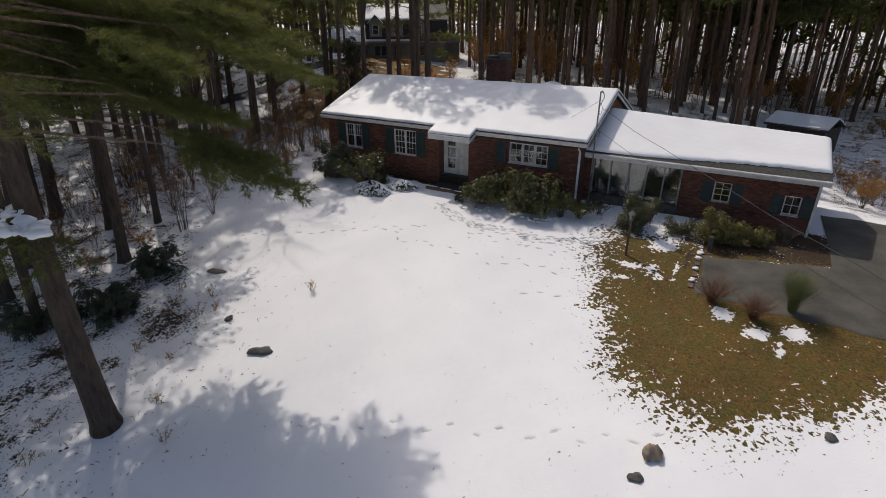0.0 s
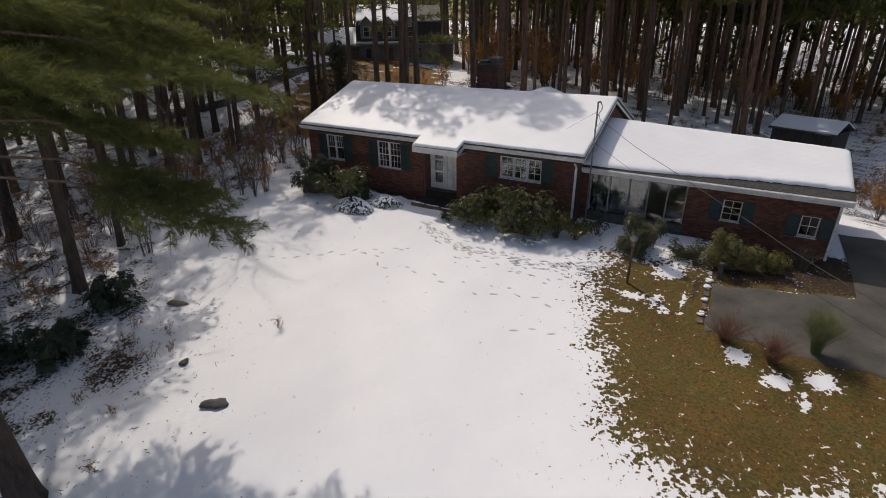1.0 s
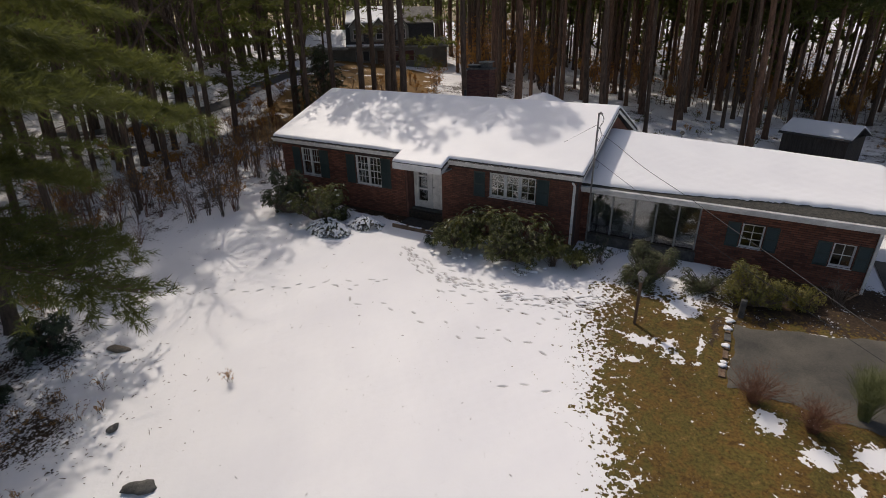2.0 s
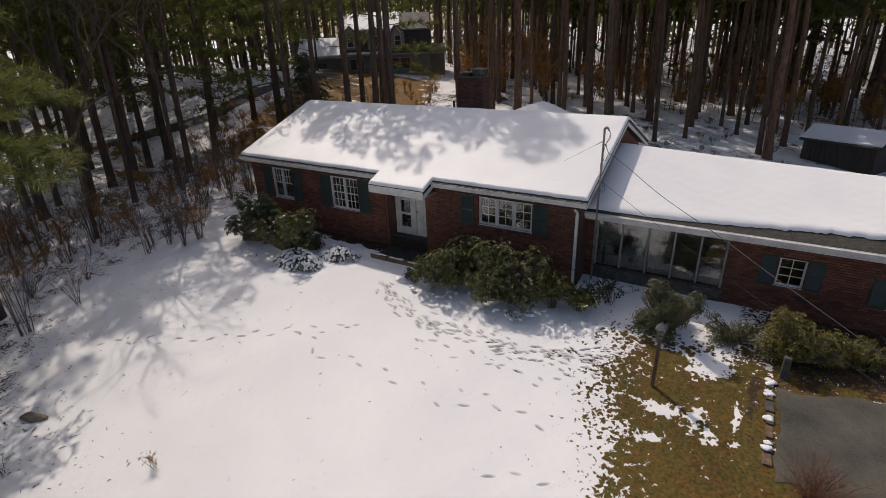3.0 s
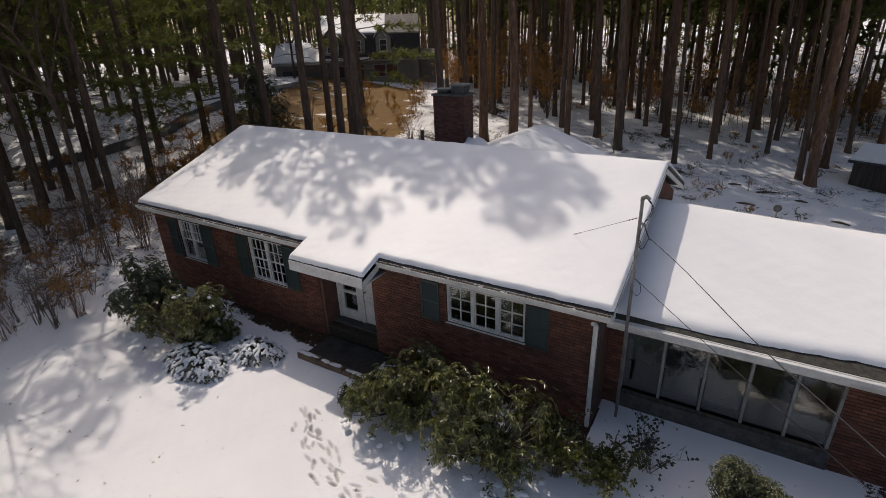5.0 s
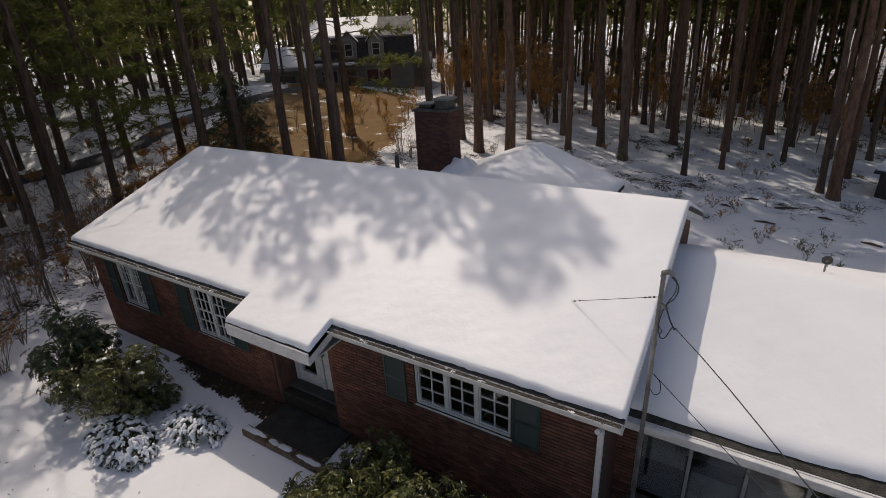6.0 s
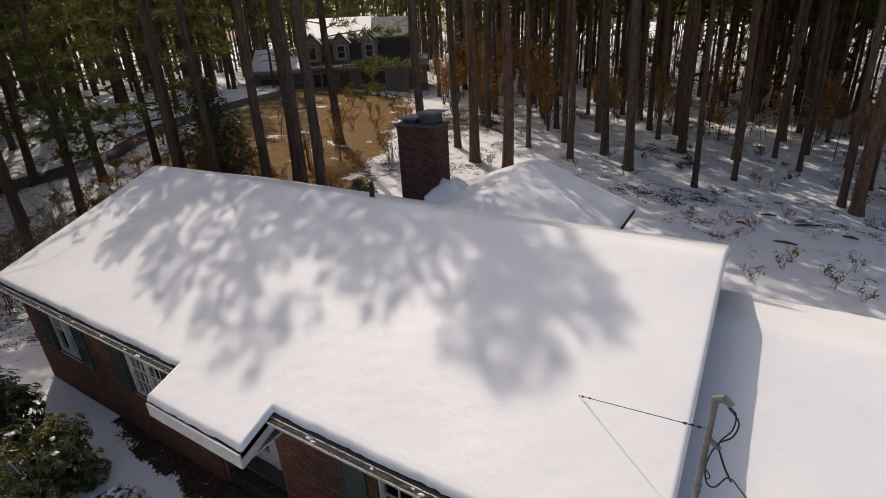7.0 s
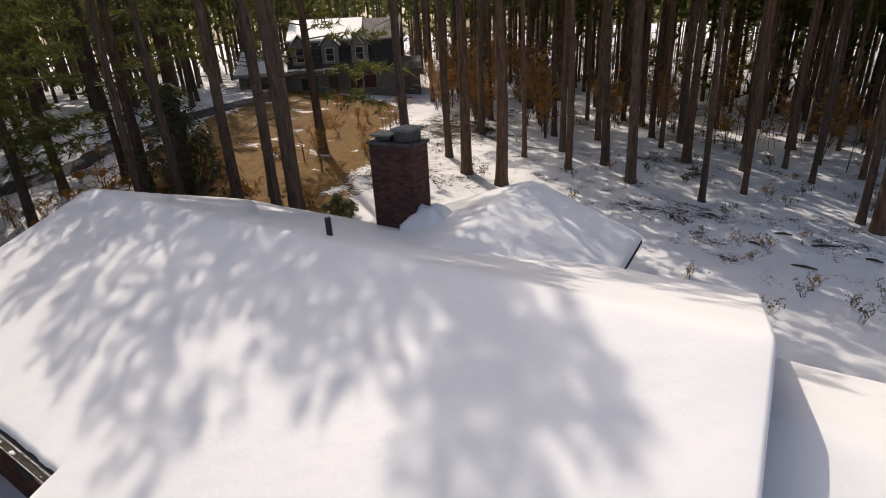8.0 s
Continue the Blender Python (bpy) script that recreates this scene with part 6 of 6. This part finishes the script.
for (x, y, h) in ((-6.2, -10.9, 0.45), (-9.5, -12.6, 0.5), (-8.6, -13.2, 0.35), (-10.4, -13.6, 0.4), (-9.9, -14.6, 0.35), (-7.6, -15.6, 0.3), (-6.2, -16.9, 0.3), (-4.9, -17.6, 0.3), (-11.1, -12.9, 0.4),
                  (-9.2, -14.0, 0.4), (-9.95, -14.1, 0.35), (-10.7, -14.4, 0.4), (-9.6, -15.1, 0.35), (-8.9, -13.7, 0.45), (-10.2, -13.5, 0.4), (-9.0, -15.8, 0.3), (-8.2, -18.9, 0.35), (-7.2, -19.6, 0.35)):
    twig_shrub(x, y, h, 0.4, 8, int(700 + x * 10), TWIG, "withered weed stalks in the snow", "weed", fine=4, leaves=DRYLEAF, leaf_n=1, r0=0.007)


def snow_litter():
    """Twigs, cones and leaf scraps strewn over the snow, thickest along the wood's edge and under the boughs."""
    r = random.Random(63)
    tw, lf = Shape(), Shape()
    made = 0
    while made < 1700:
        x, y = r.uniform(-15, 6), r.uniform(-21, -1.5)
        edge = min(-11.0 + max(-9.0 - y, 0) * 0.55, -5.5)
        near = math.exp(-max(x - edge, 0) / 1.3) * (1.0 if y < -10.5 else 0.12)
        if r.random() > near * 0.9 + 0.012 or float(bare_amount(np.array(x), np.array(y))) > 0.4:
            continue
        made += 1
        z = gz(x, y) + 0.012
        a, ln = r.uniform(0, 6.283), r.uniform(0.012, 0.05) * (2.4 if r.random() < 0.12 else 1)
        d = Vector((math.cos(a), math.sin(a), r.uniform(0, 0.3))) * ln
        c = Vector((x, y, z))
        if made % 3:
            tw.tube([c - d, c + d * 0.2 + Vector((0, 0, 0.012)), c + d], [0.007, 0.010, 0.004], 3, False)
        else:
            leaf_fan(lf, r, c, (r.uniform(-0.4, 0.4), r.uniform(-0.4, 0.4), 1), r.randint(1, 3), ln * 1.1, ln * 0.6, r.uniform(-0.1, 0.5))
    tagged(part("twig_litter", tw, BARK), "small twigs and cones strewn over the snow", "litter", kind="stuff")
    tagged(part("leaf_litter", lf, SOIL), "dark leaf scraps strewn over the snow", "litter", kind="stuff")


snow_litter()

# ---- lamp post ----
lamp = empty("lamp_post", (3.15, -3.62, gz(3.15, -3.62) - 0.05), label="wooden garden lamp post with a glass lantern", category="lamp post")
part("post", Shape().box(-0.05, 0.05, -0.05, 0.05, 0, 1.62, 0.012), WOOD_BROWN, lamp)
part("collar", Shape().box(-0.07, 0.07, -0.07, 0.07, 1.62, 1.66, 0.01), GALV, lamp)
lan = Shape()
for sx in (-1, 1):
    for sy in (-1, 1):
        lan.tube([(sx * 0.065, sy * 0.065, 1.66), (sx * 0.11, sy * 0.11, 1.9)], [0.011, 0.011], 5)
part("lantern_frame", lan, GALV, lamp)
part("lantern_glass", Shape().add([(-0.06, -0.06, 1.66), (0.06, -0.06, 1.66), (0.06, 0.06, 1.66), (-0.06, 0.06, 1.66), (-0.105, -0.105, 1.9), (0.105, -0.105, 1.9), (0.105, 0.105, 1.9), (-0.105, 0.105, 1.9)],
     [(0, 3, 2, 1), (4, 5, 6, 7), (0, 1, 5, 4), (1, 2, 6, 5), (2, 3, 7, 6), (3, 0, 4, 7)]), GLASS, lamp)
part("lantern_roof", Shape().add([(-0.15, -0.15, 1.9), (0.15, -0.15, 1.9), (0.15, 0.15, 1.9), (-0.15, 0.15, 1.9), (-0.03, -0.03, 2.02), (0.03, -0.03, 2.02), (0.03, 0.03, 2.02), (-0.03, 0.03, 2.02)],
     [(0, 3, 2, 1), (4, 5, 6, 7), (0, 1, 5, 4), (1, 2, 6, 5), (2, 3, 7, 6), (3, 0, 4, 7)]), GALV, lamp)
lamp.scale = (0.82, 0.82, 0.9)
part("finial", Shape().tube([(0, 0, 2.0), (0, 0, 2.06), (0, 0, 2.1)], [0.015, 0.03, 0.004], 8), GALV, lamp)


# ---- stones and small things ----
def stone(x, y, size, flat, seed, mat, label, name="boulder", sx=1.0, sy=1.0, turn=0, sink=0.3):
    s = Shape()
    lump(s, random.Random(seed), (0, 0, 0), size, flat, 8, 14)
    ob = tagged(part(name, s, mat, smooth=True), label, "stone")
    ob.matrix_basis = pose(x, y, gz(x, y) + size * flat * sink, 0, 0, turn)
    ob.scale = (sx, sy, 1)
    return ob


stone(5.82, -12.4, 0.24, 0.95, 1, STONE, "tan boulder standing out of the snow", sx=0.8)
stone(5.62, -13.15, 0.13, 0.5, 2, STONE_DARK, "small dark stone in the snow", sx=1.3)
stone(-10.9, -11.4, 0.3, 0.3, 3, STONE, "flat mossy stone in the snow", sx=1.3, sy=0.6, turn=20)
stone(-5.25, -14.1, 0.27, 0.4, 4, STONE_DARK, "dark wet stone in the snow", sx=1.2, sy=0.8, turn=30)
stone(-7.6, -13.4, 0.14, 0.6, 5, STONE_DARK, "small dark stone in the snow")
stone(9.3, -10.0, 0.14, 0.4, 6, STONE_DARK, "small dark stone in the snow")
# stone edging beside the driveway
rb = random.Random(71)
for i in range(7):
    y = -2.35 - i * 0.41 + rb.uniform(-0.05, 0.05)
    x = 5.6 + rb.uniform(-0.02, 0.02)
    w, d = rb.uniform(0.06, 0.09), rb.uniform(0.185, 0.2)
    ob = tagged(part("edging_stone", Shape().box(-w, w, -d, d, -0.12, rb.uniform(-0.012, 0.02), 0.012), (STONE_BROWN, STONE_BROWN, STONE_DARK)[i % 3]), "flat stone edging block beside the driveway", "edging stone", "driveway edging")
    ob.matrix_basis = pose(x, y, gz(x, y) + 0.02, rb.uniform(-3, 3), rb.uniform(-3, 3), rb.uniform(-4, 4))
    if i in (0, 1, 3, 5):
        cap = Shape()
        for k in range(4):
            lump(cap, rb, (rb.uniform(-0.09, 0.03), rb.uniform(-0.15, 0.15), 0.015), rb.uniform(0.05, 0.11), 0.45)
        tagged(part("snow", cap, SNOW_CLUMP, ob, "lump of old snow on the stone", smooth=True), kind="stuff")
post = tagged(part("edging_post", Shape().box(-0.08, 0.08, -0.08, 0.08, 0, 0.62, 0.02), STONE_DARK), "short dark post at the head of the driveway", "post")
post.location = (5.85, -2.0, gz(5.85, -2.0) - 0.05)
rl = random.Random(44)
for (x, y, ln) in ((2.3, 21.2, 0.9), (1.6, 24.6, 0.7), (3.2, 24.3, 1.1), (4.9, 23.9, 0.6), (-1.5, 25.2, 0.5), (0.5, 22.5, 0.5), (6.5, 21.5, 0.8)):
    a = rl.uniform(-0.5, 0.5)
    z = gz(x, y)
    s = Shape().tube([(-ln / 2, 0, 0), (0, 0.04, 0.03), (ln / 2, 0, 0)], [0.04, 0.06, 0.035], 8)
    ob = tagged(part("fallen_branch", s, BARK, smooth=True), "broken branch lying in the snow", "branch")
    ob.matrix_basis = pose(x, y, z + 0.05, 0, 0, math.degrees(a))


# ---- shed ----
def gable_roof(s, x0, x1, y0, y1, ze, zr, th, along="x"):
    """Two sloping slabs with their ridge along x or y."""
    if along == "x":
        ym = (y0 + y1) / 2
        quads = [[(x0, y0, ze), (x1, y0, ze), (x1, ym, zr), (x0, ym, zr)], [(x0, ym, zr), (x1, ym, zr), (x1, y1, ze), (x0, y1, ze)]]
    else:
        xm = (x0 + x1) / 2
        quads = [[(x0, y0, ze), (xm, y0, zr), (xm, y1, zr), (x0, y1, ze)], [(xm, y0, zr), (x1, y0, ze), (x1, y1, ze), (xm, y1, zr)]]
    for q in quads:
        s.add([(a, b, c - th) for a, b, c in q] + q, [(3, 2, 1, 0), (4, 5, 6, 7), (0, 1, 5, 4), (1, 2, 6, 5), (2, 3, 7, 6), (3, 0, 4, 7)])
    return s


shed = empty("shed", (10.2, 30.4, gz(10.2, 30.4)), label="low dark wooden shed in the wood with a snowy roof", category="shed")
part("wall", Shape().box(-2.2, 2.2, -1.5, 1.5, -0.6, 1.75), WOOD_GREY, shed)
for i in range(15):
    part("plank", Shape().box(-2.2 + i * 0.295, -2.2 + i * 0.295 + 0.27, -1.53, -1.502, -0.3, 1.72), WOOD_GREY, shed)
part("roof", gable_roof(Shape(), -2.45, 2.45, -1.8, 1.8, 1.75, 2.5, 0.08), SHINGLE, shed)
part("snow", gable_roof(Shape(), -2.4, 2.4, -1.62, 1.7, 1.92, 2.64, 0.1), SNOW_ROOF, shed)
shed.rotation_euler = (0, 0, radians(-25))

# ---- the neighbour's house ----
nb = empty("neighbour_house", (-36.2, 39.3, 2.0), label="taupe gambrel-roofed house with dormers and snow on its roof", category="house")
nb.rotation_euler = (0, 0, radians(34))
NW, NF, NB, NE = 5.1, -3.3, 4.3, 2.75


def prism(x0, x1, outline):
    """A solid with one outline in y and z, drawn out along x."""
    n = len(outline)
    return Shape().add([(x0, y, z) for y, z in outline] + [(x1, y, z) for y, z in outline],
                       [(i, (i + 1) % n, n + (i + 1) % n, n + i) for i in range(n)] + [tuple(range(n))[::-1], tuple(range(n, 2 * n))])


part("wall", prism(-NW, NW, [(NF, -0.9), (NB, -0.9), (NB, NE), (3.4, 5.2), (0.5, 6.95), (-2.4, 5.2), (NF, NE)]), SIDING, nb)
for i in range(15):
    z = -0.25 + 0.2 * i
    part("clapboard", prism(-NW - 0.02, NW + 0.02, [(NF, z), (NF - 0.035, z), (NF - 0.008, z + 0.2), (NF, z + 0.2)]), SIDING, nb)
for nm, pts in (("roof", [(NF - 0.25, NE - 0.06), (NF - 0.25, NE + 0.06), (-2.5, 5.36), (-2.4, 5.22)]), ("roof", [(-2.62, 5.2), (-2.62, 5.34), (0.5, 7.14), (0.5, 7.0)]), ("roof", [(0.5, 7.0), (0.5, 7.14), (3.62, 5.34), (3.62, 5.2)]), ("roof", [(3.4, 5.22), (3.5, 5.36), (NB + 0.25, NE + 0.06), (NB + 0.25, NE - 0.06)])):
    r_ob = part(nm, prism(-NW - 0.25, NW + 0.25, pts), SHINGLE if pts[0][1] < 4 or pts[2][1] < 4 else ROOF_PALE, nb)
    if pts[0][0] == -2.62:
        part("snow", prism(-NW - 0.2, 1.7, [(-2.7, 5.36), (-2.6, 5.5), (0.45, 7.27), (0.45, 7.16)]), SNOW_ROOF, r_ob)
part("eave_board", prism(-NW - 0.27, NW + 0.27, [(NF - 0.32, NE - 0.16), (NF - 0.32, NE + 0.02), (NF - 0.06, NE + 0.02), (NF - 0.06, NE - 0.16)]), DIMMED_PAINT, nb)
part("eave_snow", prism(-NW - 0.2, 0.4, [(NF - 0.3, NE + 0.03), (NF - 0.3, NE + 0.16), (NF - 0.06, NE + 0.34), (NF - 0.06, NE + 0.03)]), SNOW_ROOF, nb)
for dx in (-4.0, -1.25, 1.5):
    dorm = part("dormer", Shape().box(dx - 0.78, dx + 0.78, -3.35, -1.6, 3.05, 4.95).add([(dx - 0.78, -3.35, 4.95), (dx + 0.78, -3.35, 4.95), (dx, -3.35, 5.72), (dx - 0.78, -1.4, 4.95), (dx + 0.78, -1.4, 4.95), (dx, -1.4, 5.72)], [(0, 1, 2), (5, 4, 3), (0, 3, 4, 1), (1, 4, 5, 2), (2, 5, 3, 0)]), DIMMED_PAINT, nb)
    part("dormer_roof", gable_roof(Shape(), dx - 1.0, dx + 1.0, -3.55, -1.2, 4.82, 5.85, 0.1, "y"), SHINGLE, dorm)
    part("snow", gable_roof(Shape(), dx - 0.98, dx + (0.98 if dx < 1 else 0.4), -3.5, -1.2, 4.97, 5.98, 0.1, "y"), SNOW_ROOF, dorm)
    part("window_frame", Shape().box(dx - 0.42, dx + 0.42, -3.41, -3.352, 3.5, 4.75), WHITE, dorm)
    part("pane", Shape().box(dx - 0.33, dx + 0.33, -3.44, -3.412, 3.6, 4.12), BLACK, dorm)
    part("pane", Shape().box(dx - 0.33, dx + 0.33, -3.44, -3.412, 4.18, 4.66), BLACK, dorm)
for a, b, mat in ((0.3, 2.9, RED_CURTAIN), (-4.3, -2.6, BLACK)):
    wf = part("window", Shape().box(a, b, NF - 0.10, NF - 0.037, 0.95, 2.3), DIMMED_PAINT, nb)
    for i in range(2):
        w = (b - a) / 2
        part("pane", Shape().box(a + i * w + 0.09, a + (i + 1) * w - 0.09, NF - 0.12, NF - 0.102, 1.05, 2.2), mat, wf)
part("door", Shape().box(-1.65, -0.75, NF - 0.10, NF - 0.037, 0.2, 2.25), WOOD_BROWN, nb)
for i in range(3):
    part("step", Shape().box(-1.9, -0.5, NF - 0.5 - 0.35 * i, NF - 0.04, -0.9, 0.16 - 0.2 * i), CONCRETE, nb)
for x in (-1.95, -0.45):
    part("handrail", Shape().tube([(x, NF - 1.2, -0.3), (x, NF - 1.2, 0.65), (x, NF - 0.1, 1.1)], [0.03, 0.03, 0.03], 5), DIMMED_PAINT, nb)
part("side_room", Shape().box(NW + 0.01, NW + 1.9, -1.8, 3.4, -0.9, 2.6), SIDING, nb)
part("roof", gable_roof(Shape(), NW + 0.02, NW + 2.1, -2.1, 3.7, 2.55, 3.5, 0.12), ROOF_PALE, nb)
gar = part("garage", Shape().box(-10.2, -NW - 0.02, -2.9, 3.0, -0.9, 2.6), SIDING, nb)
part("garage_door", Shape().box(-9.5, -7.1, -2.96, -2.902, -0.3, 1.9), ROOM, gar)
for i in range(1, 4):
    part("door_rail", Shape().box(-9.5, -7.1, -2.98, -2.962, -0.3 + 0.55 * i - 0.02, -0.3 + 0.55 * i + 0.02), SIDING, gar)
part("roof", gable_roof(Shape(), -10.5, -NW - 0.02, -3.4, 3.4, 2.5, 4.5, 0.14), ROOF_PALE, gar)
part("snow", gable_roof(Shape(), -10.4, -NW - 0.1, -3.1, 3.2, 2.78, 4.64, 0.1), SNOW_ROOF, gar)


# ---- bricks ----
BW, BH, BJ = 0.203, 0.064, 0.011


def brick_rects(x0, x1, z0, z1, holes, seed):
    """Running-bond bricks between x0 and x1, cut at the openings."""
    row, z = 0, z0
    while z + BH <= z1 + 0.02:
        x = x0 - (0.5 * (BW + BJ) if row % 2 else 0)
        while x < x1:
            spans = [(max(x, x0), min(x + BW, x1))]
            for h in holes:
                if z + BH > h[2] - 0.005 and z < h[3] + 0.005:
                    spans = [q for a, b in spans for q in ((a, min(b, h[0])), (max(a, h[1]), b)) if q[1] - q[0] > 0.03]
            for a, b in spans:
                if b - a > 0.03:
                    yield a, b, z, min(z + BH, z1)
            x += BW + BJ
        z += BH + BJ
        row += 1


def brick_shape(s, a, b, c, d, y, proud):
    s.add([(a, y, c), (b, y, c), (b, y, d), (a, y, d), (a + 0.004, y - proud, c + 0.004), (b - 0.004, y - proud, c + 0.004), (b - 0.004, y - proud, d - 0.004), (a + 0.004, y - proud, d - 0.004)],
          [(4, 5, 6, 7), (0, 1, 5, 4), (1, 2, 6, 5), (2, 3, 7, 6), (3, 0, 4, 7)])


rb = random.Random(77)
unit = Shape()
brick_shape(unit, 0, BW, 0, BH, 0, 0.013)
unit_mesh = unit.mesh("brick")
unit_mesh.materials.append(BRICK)
rest, count = Shape(), 0
for a, b, c, d in brick_rects(MX0, MX1, -0.55, WALL_TOP - 0.1, MAIN_HOLES, 1):
    whole = b - a > BW - 0.002 and d - c > BH - 0.002
    if whole and count < 300 and -5.3 < a < -0.1 and 0.95 < c < 2.3:
        part("brick", unit_mesh, BRICK, front_wall, loc=(a, MY0 - rb.uniform(0, 0.003), c))
        count += 1
    else:
        brick_shape(rest, a, b, c, d, MY0, 0.013 + rb.uniform(0, 0.003))


def island_brick(name, dark, mid, light):
    m, n, l, b = material(name, 0.88)
    geo = n.new("ShaderNodeNewGeometry")
    t = noise_tex(n, l, 30.0, 4, 0.6, space="World")
    big = noise_tex(n, l, 1.1, 3, 0.5, space="World")
    f = math_node(n, l, "ADD", math_node(n, l, "MULTIPLY", geo.outputs["Random Per Island"], 0.6), math_node(n, l, "MULTIPLY", t.outputs["Fac"], 0.4))
    c = ramp(n, l, f, [(0.1, dark), (0.5, mid), (0.9, light)]).outputs["Color"]
    v = ramp(n, l, big.outputs["Fac"], [(0.3, (0.72, 0.72, 0.72)), (0.7, (1.1, 1.1, 1.1))]).outputs["Color"]
    l.new(mixed(n, l, 1.0, c, v, "MULTIPLY"), b.inputs["Base Color"])
    bump(n, l, b, t.outputs["Fac"], 0.35, 0.006)
    return m


BRICKS = island_brick("brick_courses", (0.080, 0.031, 0.019), (0.155, 0.058, 0.034), (0.22, 0.090, 0.055))
SOOTY = island_brick("chimney_brick_courses", (0.05, 0.020, 0.016), (0.095, 0.036, 0.025), (0.145, 0.06, 0.04))
tagged(part("bricks", rest, BRICKS, front_wall, "red brick courses"), kind="stuff")
rest = Shape()
for a, b, c, d in brick_rects(WX0, WX1, -0.95, 1.9, WING_HOLES, 2):
    brick_shape(rest, a, b, c, d, WY0, 0.013 + rb.uniform(0, 0.003))
tagged(part("bricks", rest, BRICKS, wing_wall, "dark red brick courses"), kind="stuff")
rest = Shape()
for a, b, c, d in brick_rects(CX0, CX1, 2.6, CZ, [], 3):
    brick_shape(rest, a, b, c, d, CY0 + 0.01, 0.009)
k = len(rest.v)
for a, b, c, d in brick_rects(CY0, CY1, 2.6, CZ, [], 4):
    t = Shape()
    brick_shape(t, a, b, c, d, 0, 0.009)
    rest.add([(CX1 - 0.01 - y, x, z) for x, y, z in t.v], t.f)
tagged(part("bricks", rest, SOOTY, core, "sooty brick courses"), kind="stuff")
